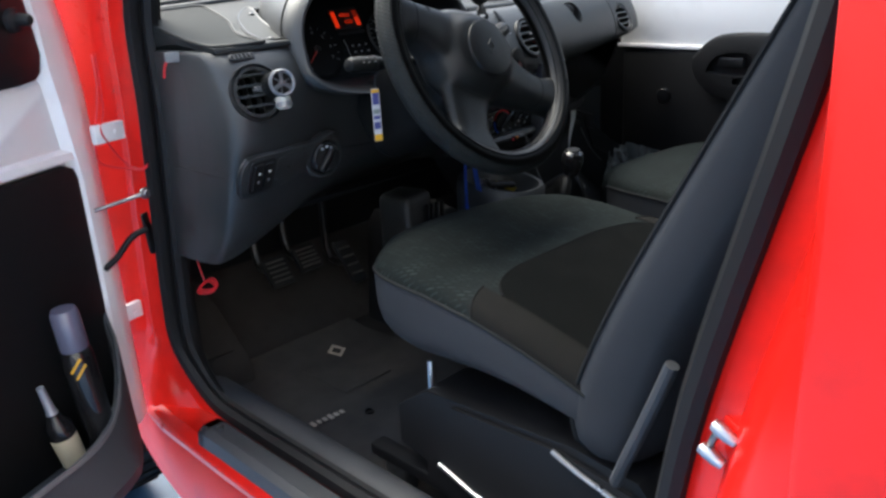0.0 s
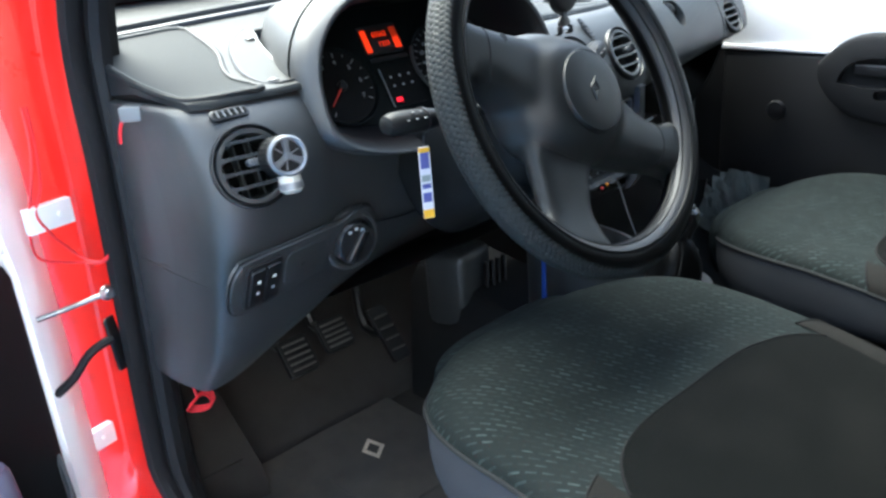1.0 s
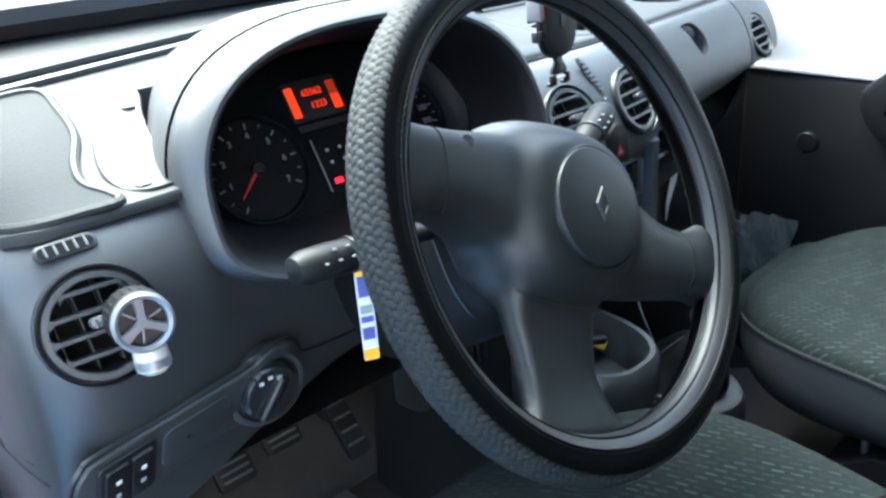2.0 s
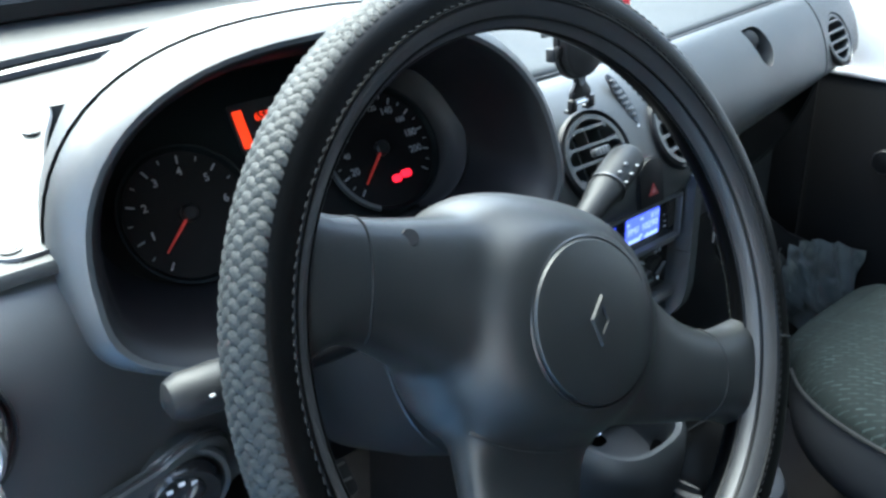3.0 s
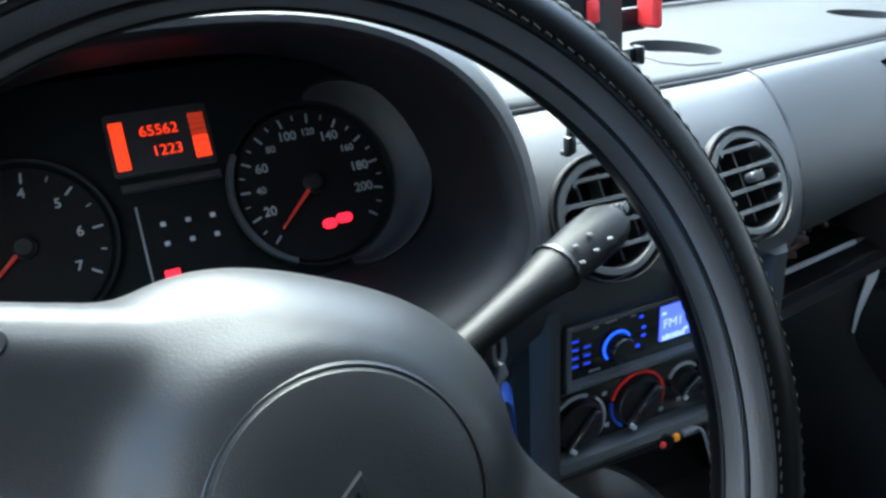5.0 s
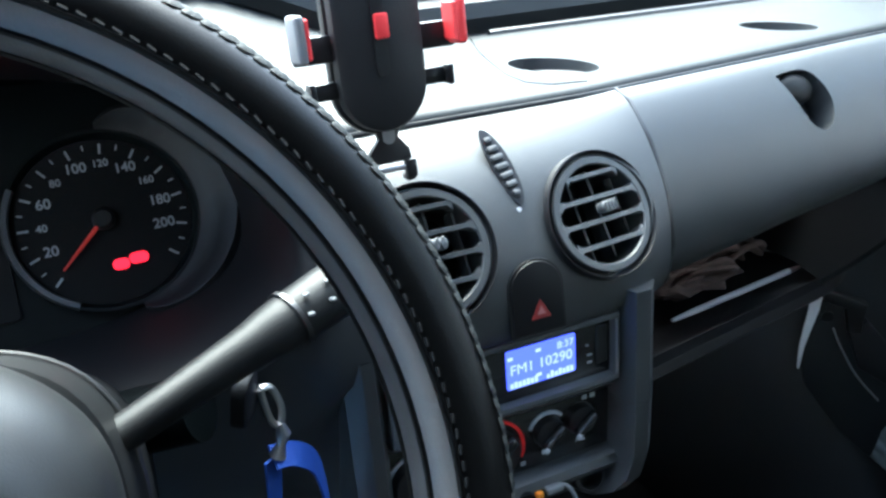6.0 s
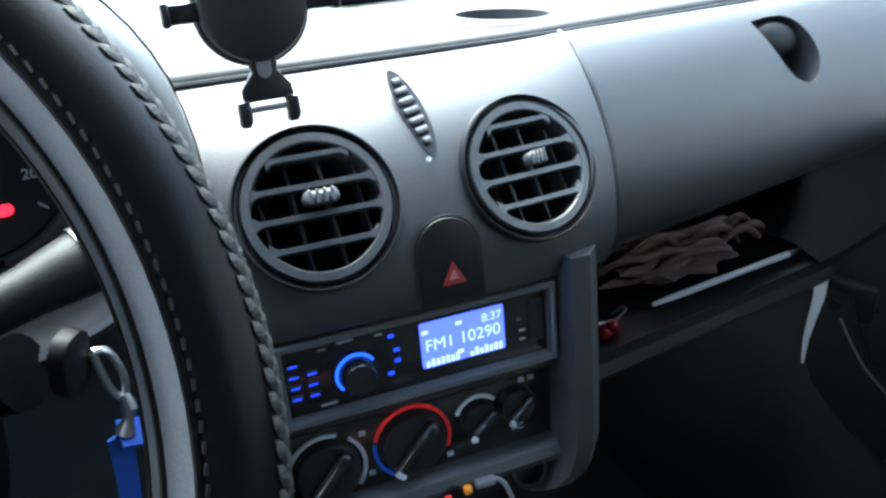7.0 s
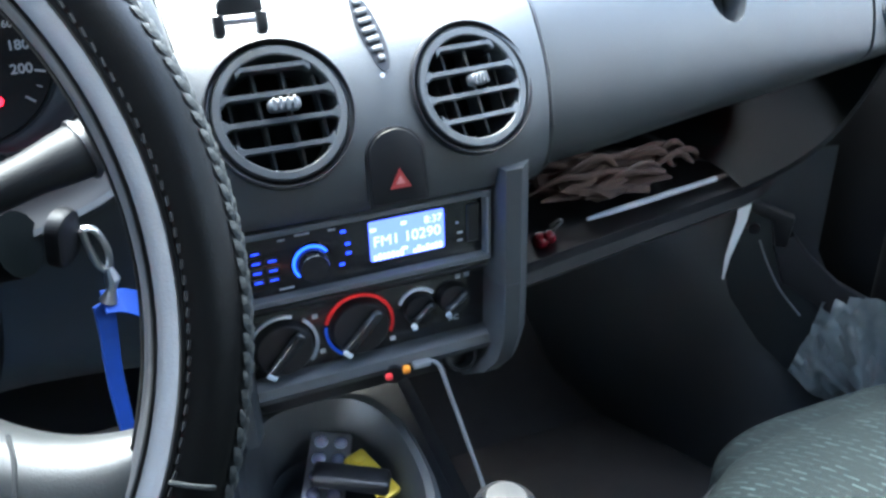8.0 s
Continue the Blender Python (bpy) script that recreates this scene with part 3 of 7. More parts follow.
def pad_edge(x):
    if x > 0.10:
        return 0.079 + 0.128 * (x - 0.10) + 0.9 * max(0.0, x - 0.60) ** 1.5
    return 0.008 + 0.071 * max(0.0, min(1.0, (x + 0.54) / 0.40)) + 75 * max(0.0, -0.665 - x) ** 2


def pad_z(x, y):
    left = max(0.0, min(1.0, (-0.40 - x) / 0.08))
    return 1.165 - 0.009 * left + pad_slope(x) * max(0.0, y - 0.075 + 0.040 * left)


loops = []
for k in range(61):
    x = -0.700 + 1.37 * k / 60
    e = pad_edge(x)
    zt = pad_z(x, e)
    top = [(x, e, zt - 0.008), (x, e + 0.001, zt - 0.0035), (x, e + 0.004, zt - 0.0005), (x, e + 0.010, pad_z(x, e + 0.01) + 0.0005)] + [(x, y, pad_z(x, y)) for y in ((e + 0.03 + max(e + 0.03, 0.11)) / 2, max(e + 0.032, 0.11), 0.17 + 0.4 * max(0, e - 0.1), 0.25, 0.33, 0.42)]
    loops.append(top + [(x, 0.42, 1.15), (x, 0.22, 1.15)])
top_pad = part("top_pad", rings(loops), "pad", dash, "pale grey upper pad running to the windscreen")
carve(top_pad, [cavity(0.19)] + [shift(disc(0.034, 0.03, 40, r2=0.042), Matrix.Translation(c) @ Matrix.Rotation(radians(a), 4, "Z") @ Matrix.Diagonal((0.72 * f, 1.22 * f, 1, 1))) for c, a, f in (((0.124, 0.172, 1.1515), 15, 1.0), ((0.384, 0.190, 1.1515), 15, 0.85))])


def on_pad(pts, lift=0.0):
    return [(x, y, pad_z(x, y) + lift) for x, y in pts]


# joints and slots lying on the pad
part("lid_joint", tube([(0.124, y + 0.0015, z) for y, z in STATIONS[-1][1][:7]], 0.0022, 6), "black", dash)
part("edge_joint", tube([(x, pad_edge(x) - 0.0015, 1.1600) for x in [-0.13 + 0.02 * k for k in range(37)]], 0.0018, 6), "black", top_pad)
part("pad_joint", tube(on_pad([(0.110, 0.096), (0.085, 0.104), (0.074, 0.125), (0.076, 0.16), (0.088, 0.21), (0.104, 0.27), (0.15, 0.40)], 0.0002), 0.0011, 6), "black", top_pad)
part("demist_slot", tube(on_pad([(-0.65 + 0.03 * k, 0.256 + 0.004 * k) for k in range(12)], 0.0), 0.0065, 8), "black", top_pad)
part("demist_slot", tube(on_pad([(0.16 + 0.03 * k, 0.365 - 0.001 * k) for k in range(13)], 0.0), 0.005, 8), "black", top_pad)
part("slot_lip", tube(on_pad([(-0.66 + 0.03 * k, 0.270 + 0.004 * k) for k in range(13)], 0.004), 0.007, 8), "pad", top_pad)
part("windscreen_strip", tube(on_pad([(-0.69 + 0.06 * k, 0.40) for k in range(24)], 0.016), 0.022, 8), "pad", top_pad)
# perforated loudspeaker cover on the driver's side
COVER = [(-0.696, 0.205), (-0.697, 0.14), (-0.691, 0.082), (-0.676, 0.036), (-0.650, 0.019), (-0.62, 0.016), (-0.592, 0.016), (-0.588, 0.036), (-0.599, 0.062), (-0.592, 0.095), (-0.570, 0.145), (-0.561, 0.20), (-0.562, 0.250), (-0.62, 0.248), (-0.690, 0.235)]
outline = [Vector((p.x, p.y)) for p in smooth([(x, y, 0) for x, y in COVER + COVER[:1]], 57)[:-1]]


def skin(pts, lift, depth):
    one = bmesh.new()
    one.faces.new([one.verts.new((p.x, p.y, pad_z(p.x, p.y) + lift)) for p in pts])
    bmesh.ops.triangulate(one, faces=one.faces)
    res = bmesh.ops.extrude_face_region(one, geom=one.faces[:])
    bmesh.ops.translate(one, vec=(0, 0, depth), verts=[v for v in res["geom"] if isinstance(v, bmesh.types.BMVert)])
    return one


cover = part("speaker_cover", skin(outline, -0.002, 0.0045), "grille", top_pad, "dark perforated loudspeaker cover")
part("cover_rim", tube([(p.x, p.y, pad_z(p.x, p.y) + 0.001) for p in outline], 0.0046, 8, closed=True), "pad", cover)
# screwed plate beside the cluster hood
PLATE = [(-0.545, 0.022), (-0.566, 0.024), (-0.580, 0.046), (-0.576, 0.085), (-0.552, 0.145), (-0.522, 0.187), (-0.492, 0.214), (-0.486, 0.200), (-0.505, 0.155), (-0.522, 0.10), (-0.536, 0.035)]
outline2 = [Vector((p.x, p.y)) for p in smooth([(x, y, 0) for x, y in PLATE + PLATE[:1]], 41)[:-1]]
side_plate = part("hood_plate", skin(outline2, -0.001, 0.004), "pad", top_pad, "screwed plate beside the hood")
part("plate_joint", tube([(p.x, p.y, pad_z(p.x, p.y) + 0.0015) for p in outline2], 0.0024, 6, closed=True), "black", side_plate)
for x, y in ((-0.563, 0.036), (-0.508, 0.172)):
    part("screw_hole", disc(0.0065, 0.002, 16, m=Matrix.Translation((x, y, pad_z(x, y) + 0.0022))), "black", side_plate)
    part("screw", disc(0.0042, 0.002, 10, 0.001, m=Matrix.Translation((x, y, pad_z(x, y) + 0.0035))), "steel_dark", side_plate)

# side-window demister in the front edge
DM = axes((-0.641, 0.0035, 1.1405), (1, 0.0, 0), (0, 0.75, 0.66))
dem = part("side_demister", plate(rounded(0.046, 0.014, 0.0069), 0.0016, 0.0005, m=DM), "black", dash, "small oval side demister")
part("opening", plate(rounded(0.040, 0.009, 0.0044), 0.0008, m=DM @ Matrix.Translation((0, 0, 0.0012))), "throat", dem)
for k in range(5):
    part("fin", box((0.0016, 0.009, 0.002), (-0.0145 + 0.0072 * k, 0, 0.0020), 0.0004, 1, m=DM), "cable_grey", dem)

# vent thumbwheel and pointer mark
TWM = axes((0.001, 0.030, 1.1335), (1, 0, 0), (-0.10, 0.60, 0.79))
tw = part("thumbwheel", plate([(0.009 * math.sin(a) * (1 if math.sin(a) > 0 else 0.55), 0.029 * math.cos(a)) for a in (2 * math.pi * k / 28 for k in range(28))], 0.002, m=TWM @ Matrix.Rotation(radians(11), 4, "Z") @ Matrix.Translation((0, 0, -0.0005))), "black", dash)
for k in range(7):
    part("ridge", box((0.0100 * math.sqrt(1 - (k - 3) ** 2 / 13), 0.0046, 0.005), (0.001, -0.020 + 0.0066 * k, 0.0015), 0.0015, 2, m=TWM @ Matrix.Rotation(radians(11), 4, "Z")), "plastic", tw)
part("pointer_mark", disc(0.0016, 0.001, 10, m=axes((0.003, 0.0085, 1.1105), (1, 0, 0), UPC)), "mark", dash)

# hazard switch
HM = axes((0.003, -0.0085, 1.058), (1, 0, 0), (0, 0.12, 0.99))
pts = [(-0.0185, -0.026), (0.0185, -0.026), (0.0185, 0.004)] + [(0.0185 * math.cos(a), 0.004 + 0.0185 * math.sin(a)) for a in (math.pi * k / 12 for k in range(1, 12))] + [(-0.0185, 0.004)]
hz = part("hazard_switch", plate(pts, 0.004, 0.0012, m=HM), "surround", dash, "hazard warning switch with red triangle")
part("switch_gap", plate([(x * 1.08, y * 1.05) for x, y in pts], 0.0022, m=HM), "black", hz)
tri = [(-0.0072, -0.006), (0.0072, -0.006), (0.0, 0.0072)]
part("triangle", plate(tri, 0.0008, m=HM @ Matrix.Translation((0.001, -0.010, 0.0042))), "hazard", hz)
part("triangle_core", plate([(x * 0.42, y * 0.42) for x, y in tri], 0.0014, m=HM @ Matrix.Translation((0.001, -0.0105, 0.0042))), "hazard_core", hz)

# ---- cluster hood ----
A1 = [arch(0.34, 1.10, 0.100, 0.105, 0.05), arch(0.22, 1.10, 0.140, 0.134, 0.05), arch(0.12, 1.11, 0.183, 0.150, 0.06), arch(0.05, 1.113, 0.209, 0.156, 0.062), arch(0.018, 1.114, 0.2165, 0.154, 0.064)]
A2 = [arch(0.0165, 1.114, 0.2148, 0.1522, 0.064), arch(0.012, 1.114, 0.2155, 0.1525, 0.065), arch(0.0, 1.115, 0.214, 0.151, 0.067), arch(-0.012, 1.117, 0.208, 0.145, 0.068),
      arch(-0.017, 1.119, 0.200, 0.137, 0.068), arch(-0.0155, 1.120, 0.196, 0.132, 0.0665)]
A3 = [arch(-0.0155, 1.120, 0.196, 0.132, 0.0665), arch(-0.012, 1.121, 0.192, 0.128, 0.065), arch(0.0, 1.123, 0.186, 0.121, 0.063), arch(0.04, 1.125, 0.180, 0.108, 0.061), arch(0.075, 1.126, 0.172, 0.098, 0.060), arch(0.10, 1.128, 0.165, 0.092, 0.058)]
part("cluster_hood", rings(A1, cap=False), "plastic", dash, "rounded hood over the instruments")
part("hood_lip", rings(A2, cap=False), "plastic", dash, "soft rounded lip of the hood")
# inside of the hood, its shade put into a darker colour than the lip
part("shaded_hood_throat", rings(A3, cap=False), "surround", dash)

# ---- instrument cluster ----
CM = axes((HX, 0.100, 1.135), (1, 0, 0), (0, 0.50, 0.866))
cluster = thing("instrument_cluster", "black instrument cluster with lit orange display and red telltales", "instrument cluster", (HX, 0.10, 1.13))
part("face", plate(rounded(0.345, 0.165, 0.07), 0.006, m=CM @ Matrix.Translation((0, 0.008, -0.012))), "throat", cluster)


def text(name, body, size, mat, parent, m, lift=0.0):
    cu = bpy.data.curves.new("t", "FONT")
    cu.body, cu.size, cu.align_x, cu.align_y, cu.extrude = body, size, "CENTER", "CENTER", 0.0001
    cu.offset = size * 0.018 if mat.startswith("mark") else 0.0
    tmp = new("t", cu)
    bpy.context.view_layer.update()
    me = bpy.data.meshes.new_from_object(tmp.evaluated_get(bpy.context.evaluated_depsgraph_get()))
    bpy.data.objects.remove(tmp)
    one = bmesh.new()
    one.from_mesh(me)
    bpy.data.meshes.remove(me)
    shift(one, m @ Matrix.Translation((0, 0, lift)))
    return part(name, one, mat, parent)


def gauge(name, u, v, r, zero, step, count, labels, minor, rest):
    m = CM @ Matrix.Translation((u, v, -0.006))
    dial = part(name, disc(r, 0.002, 48, m=m), "dial", cluster)
    part("rim", lathe([(r, 0.0), (r + 0.001, 0.003), (r + 0.003, 0.006), (r + 0.005, 0.0065)], 48, m=m), "throat", dial)
    for k in range(count * minor + 1):
        a = radians(zero - step * k / minor)
        big = k % minor == 0
        l = 0.0065 if big else 0.0035
        bm = box((l, 0.0013 if big else 0.0008, 0.0004), (r - 0.0035 - l / 2, 0, 0.0024))
        part("tick", shift(bm, m @ Matrix.Rotation(a, 4, "Z")), "mark_dial", dial)
    for k, label in labels:
        a = radians(zero - step * k)
        strong = len(label) == 1 or int(label) % 40 == 20 or label == "200"
        text("figure", label, 0.0088 if strong else 0.0066, "mark_dial", dial, m @ Matrix.Translation(((r - 0.0175) * math.cos(a), (r - 0.0165) * math.sin(a), 0.0024)))
    hub = part("needle_hub", disc(0.007, 0.006, 20, 0.002, m=m @ Matrix.Translation((0, 0, 0.002))), "surround", dial)
    a = radians(rest)
    bm = rings([[(x, -w, 0), (x, w, 0), (x, w * 0.5, 0.0012), (x, -w * 0.5, 0.0012)] for x, w in ((-0.004, 0.0013), (0.01, 0.0013), (r - 0.014, 0.0006))])
    part("needle", shift(bm, m @ Matrix.Rotation(a, 4, "Z") @ Matrix.Translation((0, 0, 0.0055))), "needle", hub)
    return dial


def surround(u, v, r, a0, a1):
    """A dished moulding round the outer side of a dial."""
    m = CM @ Matrix.Translation((u, v, -0.006))
    prof = [(r + 0.004, 0.006), (r + 0.009, 0.0075), (r + 0.019, 0.014), (r + 0.026, 0.022), (r + 0.0275, 0.0225), (r + 0.030, 0.0205), (r + 0.036, 0.018)]
    loops = [[((r + 0.004 + (q - r - 0.004) * f) * math.cos(a), (r + 0.004 + (q - r - 0.004) * f) * math.sin(a), 0.006 + (h - 0.006) * f) for q, h in prof] for a, f in ((radians(a0 + (a1 - a0) * k / 40), max(0.02, math.sin(math.pi * k / 40)) ** 0.45) for k in range(41))]
    part("dial_surround", shift(rings(loops, close_u=False), m), "surround", cluster, "dished dark moulding round the dial")
    loops = [[(q * math.cos(a), q * math.sin(a), h) for q, h in ((r + 0.0005, 0.003), (r + 0.001, 0.0068), (r + 0.0042, 0.0072), (r + 0.0055, 0.004))] for a in (radians(150 + 95 * k / 20) for k in range(21))]
    part("dial_trim", shift(rings(loops), m), "trim_ring", cluster, "grey edge of the dial")


surround(0.091, -0.006, 0.0535, -78, 84)
gauge("speedometer", 0.091, -0.006, 0.0535, 226, 24.0, 11, [(k, str(20 * k)) for k in range(1, 11)], 2, 224)
gauge("rev_counter", -0.094, -0.012, 0.0505, 233, 37.8, 7, [(k, str(k)) for k in range(1, 8)], 2, 222)
lcd = part("trip_display", plate(rounded(0.066, 0.042, 0.003), 0.002, m=CM @ Matrix.Translation((-0.001, 0.042, -0.006))), "black", cluster, "orange trip display")
part("bar", box((0.0085, 0.032, 0.0006), (-0.027, 0.041, -0.0035), m=CM), "orange", lcd)
for k in range(8):
    part("fuel_bar", box((0.010, 0.0033, 0.0006), (0.024, 0.0275 + 0.0039 * k, -0.0035), m=CM), "orange" if k < 4 else "orange_dim", lcd)
text("figure", "65562", 0.0100, "orange", lcd, CM @ Matrix.Translation((-0.001, 0.0485, -0.0037)))
text("figure", "1223", 0.0100, "orange", lcd, CM @ Matrix.Translation((0.002, 0.0345, -0.0037)))
info = part("telltale_panel", plate(rounded(0.060, 0.058, 0.003), 0.002, m=CM @ Matrix.Translation((0.004, -0.028, -0.006))), "dial", cluster)
part("edge_line", box((0.0012, 0.056, 0.0005), (-0.026, -0.028, -0.0036), m=CM), "mark_dial", info)
for k in range(6):
    part("telltale", box((0.0032, 0.0028, 0.0004), (-0.012 + 0.016 * (k % 3), -0.014 - 0.013 * (k // 3), -0.0037), 0.0, m=CM), "mark_dim", info)
part("battery_light", box((0.0095, 0.0055, 0.0006), (-0.013, -0.047, -0.0036), 0.0, m=CM), "red_glow", info)
for k, w in ((0, 0.006), (1, 0.0075)):
    part("brake_light", plate(rounded(w + 0.004, 0.0068, 0.0032), 0.0006, m=CM @ Matrix.Translation((0.0955 + 0.011 * k, -0.036 + 0.002 * k, -0.0034))), "red_glow", cluster)
part("display_bar", box((0.064, 0.006, 0.003), (0.0, 0.013, -0.004), 0.001, 1, m=CM), "dark", cluster)

# ---- switch panel by the door ----
SWM = axes((-0.612, -0.010, 0.960), (1, 0.20, -0.02), (-0.03, -0.36, 0.93))
pts = [(-0.078, -0.030), (-0.060, -0.040), (0.010, -0.036), (0.05, -0.030), (0.085, -0.036), (0.112, -0.040), (0.136, -0.034), (0.150, -0.016), (0.152, 0.010), (0.142, 0.032), (0.122, 0.042), (0.100, 0.038), (0.075, 0.032), (-0.055, 0.032), (-0.074, 0.026), (-0.082, 0.010), (-0.082, -0.015)]
pts = [(p.x, p.y) for p in smooth([(x, y, 0) for x, y in pts + pts[:1]], 69)[:-1]]
panel = part("switch_panel", plate(pts, 0.010, 0.004, m=SWM @ Matrix.Translation((0, 0, -0.004))), "plastic", dash, "lower switch panel beside the door")
part("panel_joint", tube([SWM @ Vector((x * 1.01, y * 1.02, 0.001)) for x, y in pts], 0.0014, 6, closed=True), "black", panel)
fr = part("switch_frame", plate(rounded(0.052, 0.056, 0.006), 0.003, 0.001, m=SWM @ Matrix.Translation((-0.040, -0.002, 0.0062))), "dark", panel)
for k in (0, 1):
    sw = part("switch", plate(rounded(0.020, 0.046, 0.003), 0.004, 0.001, m=SWM @ Matrix.Translation((-0.051 + 0.0225 * k, -0.002, 0.0085))), "black", fr)
    for dy, mt in ((0.006, "lamp_white"), (-0.009, "mark_dim")):
        part("symbol", box((0.0045, 0.004, 0.0004), (-0.051 + 0.0225 * k, dy, 0.0128), m=SWM), mt, sw)
part("blank_cover", plate(rounded(0.068, 0.044, 0.010), 0.0015, 0.0006, m=SWM @ Matrix.Translation((0.028, 0.0, 0.0062))), "plastic", panel)
part("blank_dot", disc(0.003, 0.001, 12, m=SWM @ Matrix.Translation((0.020, 0.0, 0.0078))), "black", panel)
KM = SWM @ Matrix.Translation((0.106, 0.0, 0.006)) @ Matrix.Rotation(radians(-16), 4, "X") @ Matrix.Rotation(radians(-14), 4, "Y")
knob = part("headlight_knob", lathe([(0.040, -0.014), (0.039, 0.003), (0.0365, 0.006), (0.033, 0.0055), (0.0315, 0.002), (0.030, -0.002)], 40, m=KM), "plastic", panel, "round headlamp height knob")
part("dial_face", lathe([(0.030, 0.002), (0.028, 0.012), (0.025, 0.016), (0.0, 0.017)], 40, m=KM), "gloss", knob)
part("grip", box((0.010, 0.044, 0.009), (0, -0.004, 0.018), 0.003, 3, m=KM @ Matrix.Rotation(radians(-35), 4, "Z")), "black", knob)
for k in range(3):
    part("symbol", box((0.0045, 0.0035, 0.0005), (-0.012 + 0.009 * k, 0.017 + (0.003 if k == 1 else 0), 0.0185), m=KM), "mark", knob)
# joint across the lower dash end
part("lower_joint", tube([(-0.7055, 0.112, 0.963), (-0.703, 0.07, 0.966), (-0.699, 0.026, 0.971), (-0.692, 0.002, 0.975), (-0.684, -0.010, 0.978)], 0.0016, 6), "black", dash)
part("knee_joint", tube([(-0.47, 0.024, 0.965), (-0.44, 0.030, 0.955), (-0.40, 0.034, 0.950), (-0.30, 0.038, 0.950)], 0.0014, 6), "black", dash)
part("screw_hole", disc(0.005, 0.002, 14, m=axes((-0.379, 0.0335, 0.990), (1, 0, 0), (0, 0, 1))), "black", dash)
part("lower_knee_panel", rings([[(x, 0.05 + 0.3 * t, 0.865 - 0.11 * t + 0.02 * abs(x + 0.3)) for x in (-0.60, -0.5, -0.4, -0.3, -0.2, -0.14)] for t in (0, 0.2, 0.5, 1.0)], close_u=False), "dark", dash)

# ---- centre stack ----
stack = part("centre_panel", box((0.180, 0.08, 0.150), (-0.013, 0.055, 0.944), 0.004), "dark", dash)
part("side_rail", rings([[(x0, y0, z) for x0, y0 in ((0.074, 0.004), (0.080, -0.012), (0.092, -0.012), (0.103, 0.0), (0.106, 0.05), (0.074, 0.05))] for z in (0.95, 1.020, 1.034, 1.040)]), "plastic", stack, "raised side rail of the centre stack")
part("side_rail", rings([[(x0, y0, z) for x0, y0 in ((-0.104, 0.004), (-0.110, -0.008), (-0.118, -0.008), (-0.128, 0.004), (-0.130, 0.05), (-0.104, 0.05))] for z in (0.862, 0.872, 0.95, 1.020, 1.034, 1.040)]), "plastic", stack)
part("rail_foot", rings([[(x0 - dx, y0 + dy, z) for x0, y0 in ((0.074, 0.004), (0.080, -0.012), (0.092, -0.012), (0.103, 0.0), (0.106, 0.05), (0.074, 0.05))] for z, dx, dy in ((0.866, 0.026, 0.020), (0.872, 0.014, 0.009), (0.884, 0.005, 0.003), (0.905, 0.001, 0.0), (0.9495, 0.0, 0.0))]), "plastic", stack)
part("shelf_bar", rings([[(x, 0.020, 0.966), (x, 0.008, 0.967), (x, 0.004, 0.9635), (x, 0.008, 0.959), (x, 0.020, 0.958)] for x in (-0.104, 0.078)]), "plastic", stack)
part("chin", rings([[(x, 0.02, 0.905 + 0.02 * x), (x, 0.010, 0.9045 + 0.02 * x), (x, 0.003, 0.901 + 0.02 * x), (x, 0.000, 0.895 + 0.02 * x), (x, 0.003, 0.889 + 0.02 * x), (x, 0.03, 0.885 + 0.02 * x)] for x in (-0.104, 0.0, 0.078)]), "plastic", stack)
part("climate_panel", box((0.180, 0.004, 0.055), (-0.013, 0.0165, 0.926), 0.001), "gloss", stack)


def dial_knob(x, z, r, arc, pointer):
    m = axes((x, 0.0145, z), (1, 0, 0), (0, 0, 1))
    k = part("climate_dial", lathe([(r, 0.0), (r * 0.97, 0.005), (r * 0.90, 0.007), (0.0, 0.008)], 40, m=m), "black", stack, "round heater dial")
    part("grip", box((r * 0.42, r * 1.80, 0.009), (0, 0, 0.0105), 0.0035, 3, m=m @ Matrix.Rotation(radians(pointer - 90), 4, "Z")), "gloss", k)
    part("pointer", box((r * 0.36, 0.004, 0.002), (0, -r * 0.86, 0.0145), 0.0008, 1, m=m @ Matrix.Rotation(radians(pointer - 90), 4, "Z")), "mark", k)
    for a0, a1, mt in arc:
        n = 24
        loops = []
        for i in range(n + 1):
            a = radians(a0 + (a1 - a0) * i / n)
            loops.append([(q * math.cos(a), q * math.sin(a), h) for q, h in ((r + 0.0015, 0.0), (r + 0.0040, 0.0), (r + 0.0040, 0.0016), (r + 0.0015, 0.0016))])
        part("scale_arc", shift(rings(loops), m), mt, k)
    return k


dial_knob(-0.0805, 0.925, 0.0215, [(200, 70, "mark"), (50, -40, "mark")], 48)
dial_knob(-0.0245, 0.929, 0.0222, [(165, -25, "arc_red"), (235, 170, "arc_blue")], 45)
dial_knob(0.0210, 0.933, 0.0125, [(160, 40, "mark")], 40)
dial_knob(0.0480, 0.936, 0.0125, [], 40)
for x, z in ((-0.056, 0.944), (-0.053, 0.914), (0.000, 0.911), (0.018, 0.915), (0.053, 0.9515), (0.060, 0.9515)):
    part("symbol", box((0.004, 0.0006, 0.0035), (x, 0.0142, z)), "mark_dim", stack)
text("figure", "AC", 0.006, "mark", stack, axes((0.049, 0.0142, 0.9165), (1, 0, 0), (0, 0, 1)))

